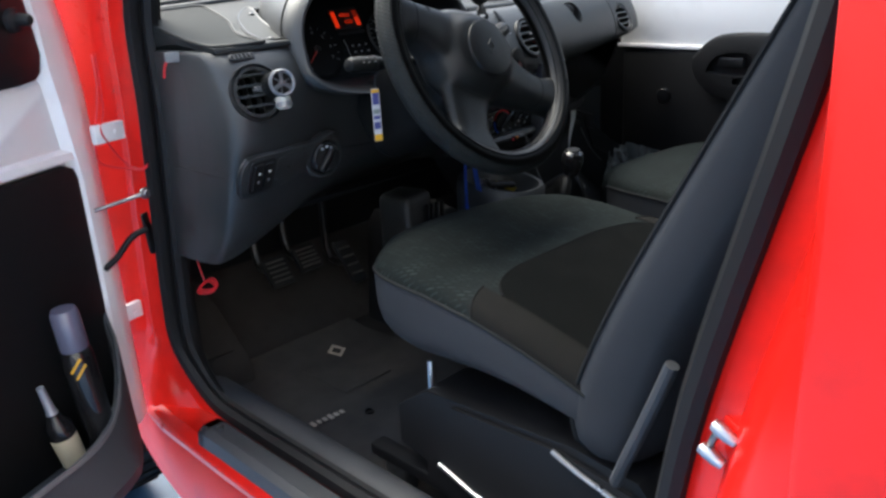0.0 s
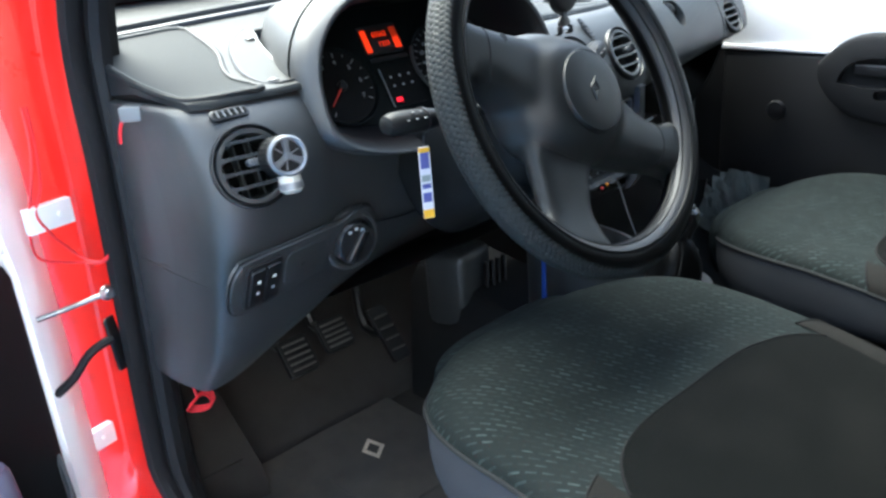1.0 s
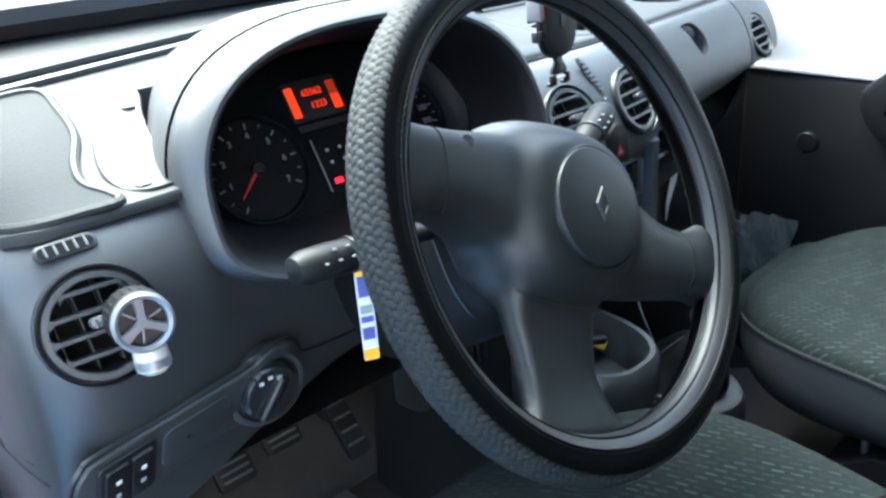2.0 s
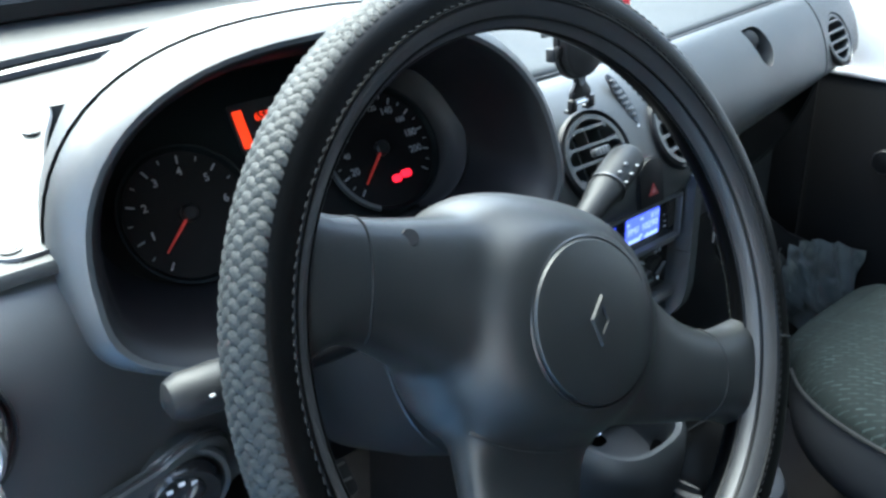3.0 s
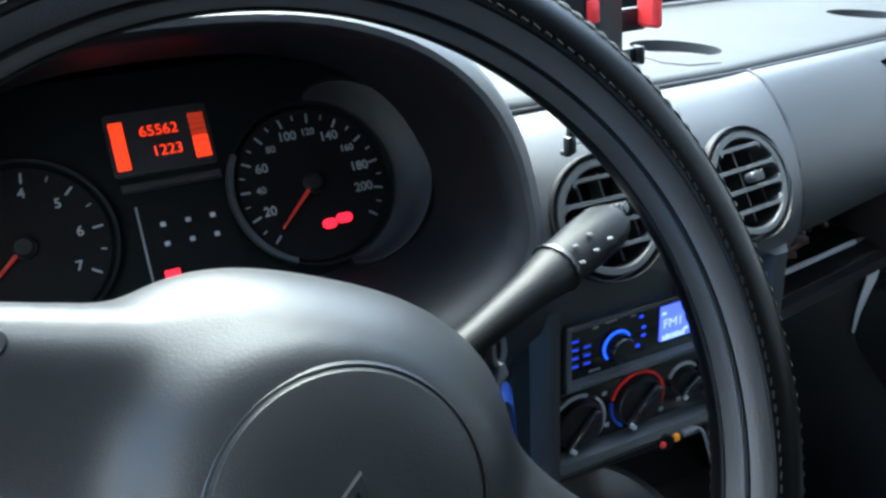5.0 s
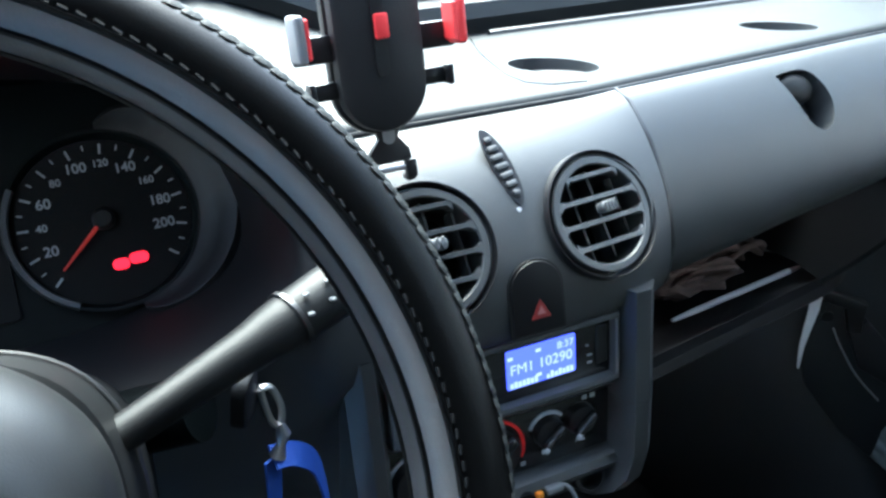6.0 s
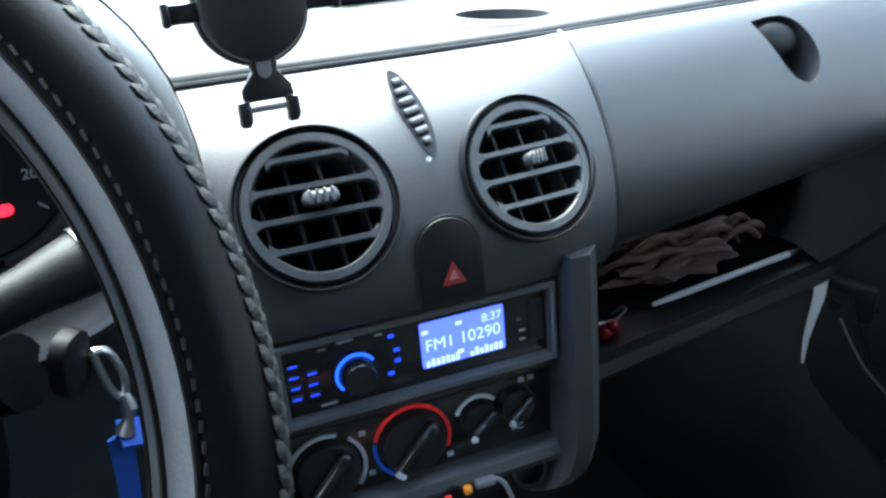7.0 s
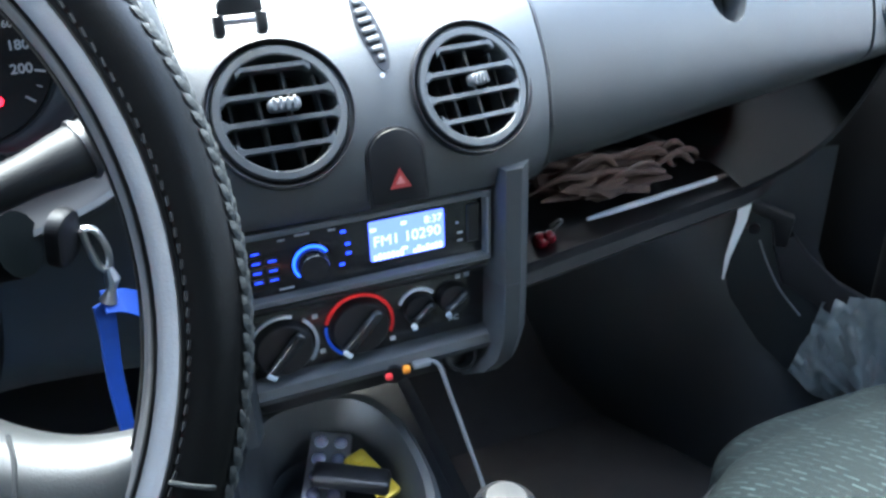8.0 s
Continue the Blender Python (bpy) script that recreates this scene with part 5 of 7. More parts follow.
# ---- seats ----
def seat(name, label, x, dy=0.0, dz=0.0):
    ob = thing(name, label, "car seat", (x, -0.40, 0.40), "front seats")
    NS, NA = 30, 56

    def cushion_point(v, a, lift=0.0):
        """v from back (-1) to front (1), a round the section."""
        c, s = math.cos(a), math.sin(a)
        px = abs(c) ** 0.55 * (1 if c >= 0 else -1)
        pz = abs(s) ** 0.62 * (1 if s >= 0 else -1)
        front = max(0.0, v - 0.15) / 0.85
        wx = 0.250 * (1 - 0.44 * front ** 3.2)
        drop = 0.034 * front ** 3.5
        h = 0.068 if s > 0 else 0.104 + 0.030 * front - 0.062 * max(0.0, 0.25 - v) ** 1.1
        dip = -0.016 * (1 - abs(px) ** 2) * (1 - front) if s > 0 else 0.0
        wing = 0.016 * max(0, abs(px) - 0.55) / 0.45 * (1 - front) if s > 0 else 0.0
        z = 0.739 + 0.030 * v + pz * h * (1 - 0.16 * front ** 3) + dip + wing - drop * (1 if s > 0 else 0.2) - 0.026 * max(0.0, (-v - 0.2) / 0.8) ** 1.5
        return Vector((x + px * (wx + lift), dy - 0.372 + 0.252 * v, dz + z + (lift if s > 0 else 0)))

    def slice_(a0, a1, lift=0.0, n=28, v0=-1, v1=1):
        return rings([[cushion_point(v0 + (v1 - v0) * k / NS, a0 + (a1 - a0) * j / n, lift) for j in range(n + 1)] for k in range(NS + 1)], close_u=False)

    part("cushion", slice_(radians(8), radians(172)), "fabric", ob, "patterned fabric seat cushion")
    bm = slice_(radians(172), radians(368))
    tip = [cushion_point(1, 2 * math.pi * k / 40) for k in range(40)]
    centre = sum(tip, Vector()) / 40
    end = rings([[centre + (p - centre) * f + Vector((0, d, 0)) for p in tip] for f, d in ((1.0, 0.0), (0.97, 0.014), (0.88, 0.026), (0.70, 0.034), (0.3, 0.038))])
    part("cushion_side", bm, "fabric_side", ob, "plain bluish-grey side panels")
    part("cushion_front", end, "fabric", ob)
    part("insert", rings([[cushion_point(-0.98 + (0.93 - 0.24 * abs(j / 14 * 2 - 1) ** 2.2) * k / 20, radians(50 + 80 * j / 14), 0.0025) for j in range(15)] for k in range(21)], close_u=False), "fabric_plain", ob, "plain dark centre panel")
    for a0, a1 in ((9, 50), (130, 171)):
        part("bolster", rings([[cushion_point(-0.99 + (0.75 + 0.10 * j / 12 * (1 if a0 < 90 else -1) + (0.10 if a0 > 90 else 0)) * k / 20, radians(a0 + (a1 - a0) * j / 12), 0.0018) for j in range(13)] for k in range(21)], close_u=False), "fabric_bolster", ob, "plain brownish side bolster")
        part("seam", tube([cushion_point(-0.24 + 0.10 * (j / 12 if a0 < 90 else 1 - j / 12), radians(a0 + (a1 - a0) * j / 12), 0.0018) for j in range(13)], 0.0014, 6), "thread", ob)
    part("seam", tube([cushion_point(-0.05 - 0.24 * abs(j / 28 * 2 - 1) ** 2.2, radians(50 + 80 * j / 28), 0.0022) for j in range(29)], 0.0015, 6), "thread", ob)
    for a in (8, 172):
        part("piping", tube([cushion_point(-1 + 2 * k / 30, radians(a), 0.001) for k in range(31)], 0.0028, 6), "piping", ob)
    # backrest
    loops = []
    for k in range(29):
        v = k / 28
        z = 0.625 + 0.69 * v
        y = dy - 0.562 - 0.352 * v - 0.075 * (1 - v) ** 5 - 0.015 * math.sin(math.pi * v)
        w = 0.252 * (1 - 0.50 * max(0, v - 0.36) ** 1.5) * (1 - 0.5 * max(0, v - 0.93) / 0.07) * (1 - 0.22 * max(0.0, 1 - v / 0.10) ** 2)
        d = 0.080 * (1 - 0.40 * v) * (1 - 0.6 * abs(2 * v - 1) ** 9)
        loop = []
        for j in range(44):
            a = 2 * math.pi * j / 44
            c, s = math.cos(a), math.sin(a)
            loop.append((x + abs(c) ** 0.6 * (1 if c >= 0 else -1) * w, y + d * abs(s) ** 0.8 * (1 if s >= 0 else -1) + 0.030 * abs(c) ** 3 * (1 if s > -0.2 else 0.3) * min(1.0, v / 0.16), z))
        loops.append(loop)
    part("backrest", rings(loops), "fabric_side", ob, "bluish-grey fabric backrest")
    part("backrest_panel", rings([[Vector(loops[k][j]) + Vector((0, 0.0035, 0)) for j in range(2, 21)] for k in range(1, 28)], close_u=False), "fabric", ob, "patterned backrest front")
    for j in (2, 20):
        part("piping", tube([Vector(loops[k][j]) + Vector((0, 0.003, 0)) for k in range(1, 28)], 0.0032, 6), "piping", ob)
    # frame under the cushion
    part("frame", rings([[(x - 0.235, y, z0), (x - 0.235, y, z1), (x + 0.235, y, z1), (x + 0.235, y, z0)] for y, z0, z1 in ((-0.23, 0.515, 0.585), (-0.30, 0.50, 0.635), (-0.58, 0.52, 0.650), (-0.68, 0.54, 0.640), (-0.72, 0.55, 0.60))]), "dark", ob)
    for sx in (-1, 1):
        part("rail", box((0.034, 0.56, 0.022), (x + sx * 0.215, -0.42, 0.462), 0.004), "dark", ob)
        part("rail_foot", box((0.030, 0.05, 0.062), (x + sx * 0.215, -0.20, 0.432), 0.004), "steel_dark", ob)
        part("rail_foot", box((0.030, 0.05, 0.062), (x + sx * 0.215, -0.62, 0.432), 0.004), "steel_dark", ob)
        part("rail_bolt", disc(0.010, 0.008, 6, 0.002, m=Matrix.Translation((x + sx * 0.215, -0.185, 0.462))), "steel", ob)
    part("side_plate", rings([[(x - 0.243, y, z0), (x - 0.243, y, z1), (x - 0.237, y, z1), (x - 0.237, y, z0)] for y, z0, z1 in ((-0.30, 0.47, 0.54), (-0.36, 0.46, 0.63), (-0.56, 0.46, 0.64), (-0.70, 0.50, 0.62))]), "dark", ob)
    part("trim_strip", tube([(x - 0.246, -0.33, 0.520), (x - 0.247, -0.40, 0.500), (x - 0.247, -0.50, 0.487)], 0.004, 8), "steel", ob)
    part("trim_strip", tube([(x - 0.246, -0.555, 0.640), (x - 0.247, -0.60, 0.625), (x - 0.247, -0.70, 0.600)], 0.004, 8), "steel", ob)
    part("height_bar", tube([(x - 0.20, -0.275, 0.665), (x - 0.205, -0.28, 0.62), (x - 0.21, -0.285, 0.56), (x - 0.21, -0.285, 0.47)], 0.0055, 10), "steel", ob, "bright steel adjusting bar")
    return ob


driver_seat = seat("driver_seat", "dark grey patterned fabric driver's seat with plain bluish sides", -0.343, 0.012, 0.026)
part("recliner_lever", tube(smooth([(-0.596, -0.66, 0.645), (-0.606, -0.680, 0.69), (-0.608, -0.712, 0.77), (-0.608, -0.737, 0.838)], 12), 0.0085, 10), "tread", driver_seat, "long grey backrest lever")
passenger_seat = seat("passenger_seat", "dark grey patterned fabric passenger seat beside the tunnel", 0.402, 0.062, -0.022)

# belt buckle between the seats
buckle = thing("belt_buckle", "black belt buckle with a red release button", "belt buckle", (-0.06, -0.50, 0.70))
part("stalk", tube([(-0.05, -0.56, 0.60), (-0.055, -0.53, 0.68)], 0.010, 8), "black", buckle)
part("housing", shift(box((0.026, 0.045, 0.075), (0, 0, 0), 0.006, 3), Matrix.Translation((-0.058, -0.505, 0.725)) @ Matrix.Rotation(radians(-25), 4, "X")), "black", buckle)
part("button", shift(box((0.018, 0.030, 0.008), (0, 0, 0), 0.002, 2), Matrix.Translation((-0.058, -0.490, 0.7625)) @ Matrix.Rotation(radians(-25), 4, "X")), "belt_red", buckle)

# ---- footwell ----
mat_ = thing("floor_mat", "worn dark rubber-backed floor mat with a pale printed emblem", "floor mat", (-0.40, 0.15, 0.40))
bm = bmesh.new()
bmesh.ops.create_grid(bm, x_segments=24, y_segments=30, size=0.5)
for v in bm.verts:
    u, w = v.co.x * 2, v.co.y * 2
    x, y = -0.385 + 0.215 * u * (1 - 0.12 * max(0, w) ** 3), 0.10 + 0.30 * w
    rise = 0.55 * max(0.0, y - 0.33) ** 1.3
    v.co = Vector((x, y, 0.4055 + rise + 0.003 * noise.noise(Vector((x * 9, y * 9, 0)))))
res = bmesh.ops.extrude_face_region(bm, geom=bm.faces[:])
bmesh.ops.translate(bm, vec=(0, 0, -0.004), verts=[v for v in res["geom"] if isinstance(v, bmesh.types.BMVert)])
part("mat", bm, "mat", mat_)
EM = Matrix.Translation((-0.316, 0.295, 0.411)) @ Matrix.Rotation(radians(-20), 4, "Z")
part("emblem", shift(rings([[(x * f * 0.022, y * f * 0.034, h) for x, y in ((0, 1), (1, 0), (0, -1), (-1, 0))] for f, h in ((1.0, 0.0), (1.0, 0.0018), (0.62, 0.0018), (0.62, 0.0))], cap=False), EM), "emblem", mat_)
for k, w in enumerate((0.006, 0.005, 0.006, 0.006, 0.007, 0.006)):
    part("lettering", shift(box((w * 1.5, 0.018 if k in (0, 3) else 0.013, 0.0016), (0, 0, 0), 0.0006, 1), Matrix.Translation((-0.547 + 0.0135 * k, 0.075 - 0.001 * k, 0.4102)) @ Matrix.Rotation(radians(-4), 4, "Z")), "emblem", mat_)
part("heel_pad", box((0.13, 0.17, 0.004), (-0.36, 0.21, 0.4085), 0.0015, 1), "mat", mat_)
part("eyelet", lathe([(0.010, 0), (0.010, 0.003), (0.006, 0.003), (0.006, 0)], 16, m=Matrix.Translation((-0.44, 0.03, 0.407))), "dark", mat_)

rest = thing("foot_rest", "dark carpeted foot rest beside the pedals", "foot rest", (-0.60, 0.42, 0.40))
part("wedge", rings([[(-0.68, y, 0.40), (-0.68, y, z), (-0.665, y, z + 0.006), (-0.53, y, z + 0.006), (-0.515, y, z), (-0.515, y, 0.40)] for y, z in ((0.335, 0.43), (0.35, 0.46), (0.46, 0.55), (0.56, 0.60))]), "carpet", rest)
part("tread_pad", shift(box((0.115, 0.13, 0.008), (0, 0, 0), 0.003, 2), Matrix.Translation((-0.598, 0.412, 0.520)) @ Matrix.Rotation(radians(39), 4, "X")), "carpet", rest, "worn carpet tread pad")


def pedal(name, x, y, z, w, h, tilt, ribs, label):
    ob = thing(name, label, "pedal", (x, y, z), "pedals")
    m = Matrix.Translation((x, y, z)) @ Matrix.Rotation(radians(-tilt), 4, "X")
    pad = part("pad", plate(rounded(w, h, 0.008), 0.010, 0.003, m=m @ Matrix.Rotation(radians(90), 4, "X") @ Matrix.Translation((0, 0, -0.004))), "rubber", ob)
    for k in range(ribs):
        part("rib", box((w * 0.78, 0.004, 0.004), (0, -0.008, -h / 2 + h * (k + 1) / (ribs + 1)), 0.001, 1, m=m), "pedal_rib", pad)
    part("arm", tube(smooth([m @ Vector((0, 0.004, 0)), m @ Vector((0, 0.06, 0.06)), (x + 0.01, y + 0.10, z + 0.20), (x + 0.01, y + 0.12, z + 0.34)], 12), 0.009, 8), "black", ob)
    return ob


pedal("clutch_pedal", -0.405, 0.362, 0.622, 0.060, 0.070, 38, 5, "black clutch pedal with worn ribs")
pedal("brake_pedal", -0.318, 0.370, 0.628, 0.062, 0.062, 38, 5, "black brake pedal with worn rubber pad")
pedal("accelerator_pedal", -0.212, 0.350, 0.592, 0.040, 0.115, 42, 4, "black accelerator pedal with pale ribs")

# ---- tunnel, tray and gear lever ----
console = thing("centre_console", "dark plastic tunnel console with an open tray", "console", (0.0, -0.1, 0.40))
part("tunnel", rings([[(-0.13, y, 0.39), (-0.105, y, z - 0.03), (-0.08, y, z), (0.08, y, z), (0.105, y, z - 0.03), (0.13, y, 0.39)] for y, z in ((-0.95, 0.56), (-0.45, 0.58), (-0.20, 0.62), (0.10, 0.64), (0.40, 0.68))]), "dark", console)
part("lever_plinth", rings([[(0.016 + r * math.cos(a), -0.102 + 1.25 * r * math.sin(a), z) for a in (2 * math.pi * k / 32 for k in range(32))] for r, z in ((0.074, 0.60), (0.070, 0.735), (0.066, 0.748), (0.060, 0.752))]), "dark", console)
part("hand_brake_recess", rings([[(x, y, z) for x, z in ((-0.052, 0.58), (-0.050, 0.672), (-0.043, 0.680), (0.058, 0.680), (0.065, 0.672), (0.067, 0.58))] for y in (-0.50, -0.30, -0.17)]), "stalk", console)
TC = Vector((-0.060, -0.008, 0.0))


def tray_loop(w, l, z, dx=0.0, dy=0.0, n=40):
    out = []
    for k in range(n):
        a = 2 * math.pi * k / n
        c, s = math.cos(a), math.sin(a)
        out.append(Vector((TC.x + dx + abs(c) ** 0.7 * w * (1 if c >= 0 else -1), TC.y + dy + abs(s) ** 0.8 * l * (1 if s >= 0 else -1), z + 0.12 * (s * l))))
    return out


part("tray", rings([tray_loop(0.072, 0.100, 0.62), tray_loop(0.076, 0.098, 0.790), tray_loop(0.074, 0.094, 0.808), tray_loop(0.069, 0.089, 0.816), tray_loop(0.063, 0.083, 0.815), tray_loop(0.056, 0.077, 0.802), tray_loop(0.051, 0.072, 0.768), tray_loop(0.046, 0.064, 0.762), tray_loop(0.01, 0.01, 0.762)], cap=False), "plastic", console, "open oddments tray with a rounded rim")

gear = thing("gear_lever", "black gear lever with a glossy knob and gaiter", "gear lever", (0.027, -0.12, 0.76))
loops = []
for k in range(15):
    t = k / 14
    c = Vector((0.014, -0.100, 0.752)).lerp(Vector((0.0225, -0.126, 0.826)), t)
    r = 0.048 * max(0.0, 1 - t ** 1.5) ** 0.85 + 0.0115
    loops.append([c + Vector((r * (1 + 0.10 * math.sin(5 * a + 2.2 * t) * math.sin(math.pi * t)) * math.cos(a), r * 1.1 * (1 + 0.08 * math.sin(7 * a - t) * math.sin(math.pi * t)) * math.sin(a), 0)) for a in (2 * math.pi * i / 36 for i in range(36))])
part("gaiter", rings(loops), "leather", gear, "folded black leather gaiter")
for i in (5, 14, 23, 32):
    part("gaiter_seam", tube([loops[k][i] for k in range(1, 14)], 0.0014, 6), "piping", gear, "pale stitched gaiter seam")
part("collar", tube([(0.0225, -0.126, 0.820), (0.0222, -0.128, 0.832)], 0.0125, 18), "steel", gear)
part("base_ring", lathe([(0.062, 0.0), (0.060, 0.007), (0.055, 0.009), (0.052, 0.003)], 32, m=Matrix.Translation((0.016, -0.102, 0.752))), "dark", gear)
part("shaft", tube([(0.029, -0.116, 0.80), (0.027, -0.128, 0.85)], 0.006, 10), "steel", gear)
part("knob", lathe([(0.0, 0.0), (0.011, 0.0), (0.015, 0.010), (0.0215, 0.030), (0.0235, 0.043), (0.0205, 0.056), (0.012, 0.063), (0.0, 0.065)], 28, m=Matrix.Translation((0.0215, -0.130, 0.816)) @ Matrix.Rotation(radians(8), 4, "X")), "gloss", gear, "glossy black knob")
part("knob_cap", lathe([(0.015, 0.0), (0.013, 0.003), (0.0, 0.004)], 24, m=Matrix.Translation((0.0215, -0.138, 0.8765)) @ Matrix.Rotation(radians(8), 4, "X")), "stalk", gear, "smooth knob cap")
for dx, dy in ((-0.030, -0.02), (0.032, -0.012)):
    part("chrome_stud", lathe([(0.011, 0), (0.011, 0.010), (0.007, 0.016), (0.0, 0.017)], 16, m=Matrix.Translation((0.029 + dx, -0.115 + dy, 0.778))), "steel", gear)

unit = thing("heater_housing", "grey plastic housing deep under the dashboard", "housing", (-0.06, 0.30, 0.62))
part("box", shift(box((0.10, 0.10, 0.16), (0, 0, 0), 0.02, 3), Matrix.Translation((-0.065, 0.30, 0.66)) @ Matrix.Rotation(radians(12), 4, "Z")), "plastic", unit)
for k in range(4):
    part("rib", box((0.006, 0.012, 0.10), (-0.045 + 0.016 * k, 0.243, 0.66), 0.002, 1), "dark", unit)
# ---- passenger door ----
pdoor = thing("passenger_door", "closed passenger door with white metal upper band and dark trim", "car door", (0.74, -0.3, 0.4), kind="structure")
part("upper_band", box((0.05, 1.15, 0.19), (0.741, -0.36, 1.095), 0.012, 3), "white", pdoor, "white painted metal band")
part("band_step", box((0.012, 1.15, 0.012), (0.712, -0.36, 1.002), 0.004, 2), "white", pdoor)
part("window_frame", box((0.04, 1.15, 0.03), (0.745, -0.36, 1.205), 0.008), "rubber", pdoor)
part("frame_post", tube(smooth([(0.735, 0.22, 1.19), (0.72, 0.05, 1.40), (0.68, -0.2, 1.68)], 10), 0.024, 8), "white", pdoor)
part("frame_post", tube([(0.745, -0.93, 1.19), (0.70, -0.95, 1.70)], 0.03, 8), "white", pdoor)
# trim, a slab with a raised armrest round the handle
part("trim_panel", box((0.05, 1.12, 0.60), (0.733, -0.36, 0.697), 0.016, 3), "trim", pdoor, "dark grained plastic door trim")
arm = [(-0.030, 0.980), (-0.060, 1.012), (-0.095, 1.035), (-0.14, 1.044), (-0.26, 1.046), (-0.50, 1.046), (-0.72, 1.030), (-0.74, 0.96), (-0.72, 0.89), (-0.50, 0.872), (-0.26, 0.862), (-0.14, 0.870), (-0.085, 0.888), (-0.050, 0.918), (-0.032, 0.950)]
arm = [(p.x, p.y) for p in smooth([(y, z, 0) for y, z in arm + arm[:1]], 61)[:-1]]
AR = axes((0.709, 0, 0), (0, -1, 0), (0, 0, 1))
armrest = part("armrest", plate([(-y, z) for y, z in arm], 0.030, 0.012, m=AR), "trim", pdoor, "raised armrest moulding")
hollow = [(-0.075, 0.945), (-0.085, 0.970), (-0.11, 0.990), (-0.15, 0.998), (-0.19, 0.996), (-0.20, 0.975), (-0.20, 0.945), (-0.14, 0.938)]
hollow = [(p.x, p.y) for p in smooth([(y, z, 0) for y, z in hollow + hollow[:1]], 41)[:-1]]
carve(armrest, [plate([(-y, z) for y, z in hollow], 0.05, m=AR @ Matrix.Translation((0, 0, 0.004))), plate(rounded(0.30, 0.018, 0.008, cx=0.30, cy=0.925), 0.05, m=AR @ Matrix.Translation((0, 0, 0.012)))])
part("door_handle", box((0.010, 0.070, 0.024), (0.690, -0.140, 0.972), 0.004, 3), "black", armrest, "black pull handle in its hollow")
part("hollow_floor", plate([(-y, z) for y, z in hollow], 0.001, m=AR @ Matrix.Translation((0, 0, 0.0045))), "black", armrest)
winder = part("winder_boss", shift(lathe([(0.021, 0.0), (0.021, 0.006), (0.0185, 0.010), (0.0, 0.011)], 28), axes((0.708, 0.060, 0.870), (0, -1, 0), (0, 0, 1))), "black", pdoor, "round black window winder boss")
part("lower_pocket", rings([[(0.715, y, 0.46), (0.665 + 0.03 * abs(t) ** 4, y, 0.47), (0.655 + 0.04 * abs(t) ** 4, y, 0.58 - 0.05 * abs(t) ** 4), (0.665 + 0.04 * abs(t) ** 4, y, 0.60 - 0.06 * abs(t) ** 4), (0.675 + 0.03 * abs(t) ** 4, y, 0.58 - 0.05 * abs(t) ** 4), (0.695, y, 0.49)] for y, t in [(-0.36 + 0.53 * t, t) for t in (-1, -0.9, -0.7, -0.3, 0.3, 0.7, 0.9, 1)]]), "trim", pdoor, "long door pocket")

# moulded kick panel in the passenger footwell
kick = thing("footwell_trim", "dark moulded trim at the end of the passenger footwell", "trim panel", (0.62, 0.35, 0.40), kind="structure")
def arch_plan(z):
    q = max(0.0, 0.76 - z)
    return smooth([(x + 0.35 * q, y - 0.40 * q, z) for x, y in ((0.30, 0.62), (0.39, 0.44), (0.432, 0.335), (0.462, 0.278), (0.490, 0.244), (0.53, 0.225), (0.62, 0.21))], 26)


part("wheel_arch", rings([arch_plan(z) for z in (0.40, 0.46, 0.52, 0.58, 0.64, 0.70, 0.76, 0.82, 0.90)], close_u=False), "plastic", kick, "rounded wheel arch cover in the footwell")
KP = axes((0.493, 0.223, 0.0), (0.207, -0.143, 0), (0, 0, 1))
outline3 = [(0.018, 0.848), (0.0085, 0.845), (-0.0036, 0.798), (-0.006, 0.758), (0.005, 0.72), (0.026, 0.688), (0.047, 0.658), (0.091, 0.615), (0.17, 0.56), (0.22, 0.56), (0.22, 0.69), (0.17, 0.695), (0.12, 0.735), (0.085, 0.772), (0.062, 0.80), (0.056, 0.831)]
side = part("side_panel", plate(outline3[::-1], 0.006, 0.002, m=KP), "pad", kick, "grey grained kick panel")
part("upper_bracket", plate([(0.016, 0.852), (0.016, 0.838), (0.040, 0.828), (0.046, 0.796), (0.060, 0.796), (0.064, 0.834)], 0.014, 0.003, m=KP), "black", side)
part("sill_strip", plate([(0.046, 0.797), (0.062, 0.748), (0.112, 0.716), (0.22, 0.66), (0.22, 0.70), (0.125, 0.752), (0.088, 0.785), (0.066, 0.812)], 0.012, 0.003, m=KP), "rubber", side, "black rubber strip beside the door")
part("panel_ridge", tube(smooth([KP @ Vector((u, z, 0.007)) for u, z in ((0.030, 0.800), (0.042, 0.772), (0.062, 0.736), (0.090, 0.702))], 16), 0.0014, 6), "cable_grey", side)
part("fixing_hole", disc(0.007, 0.002, 16, m=KP @ Matrix.Translation((0.022, 0.815, 0.0055))), "black", side)
loops = []
for z, u0, u1 in ((0.850, 0.0005, 0.0150), (0.825, 0.0005, 0.0120), (0.800, -0.0035, 0.0055), (0.775, -0.0065, -0.0005), (0.745, -0.0065, -0.0042)):
    loops.append([KP @ Vector((u0, z, 0.007)), KP @ Vector((u1, z, 0.007)), KP @ Vector((u1, z, 0.010)), KP @ Vector((u0, z, 0.010))])
part("cut_edge", rings(loops), "lamp_white_cloth", kick, "pale cut edge of the trim")

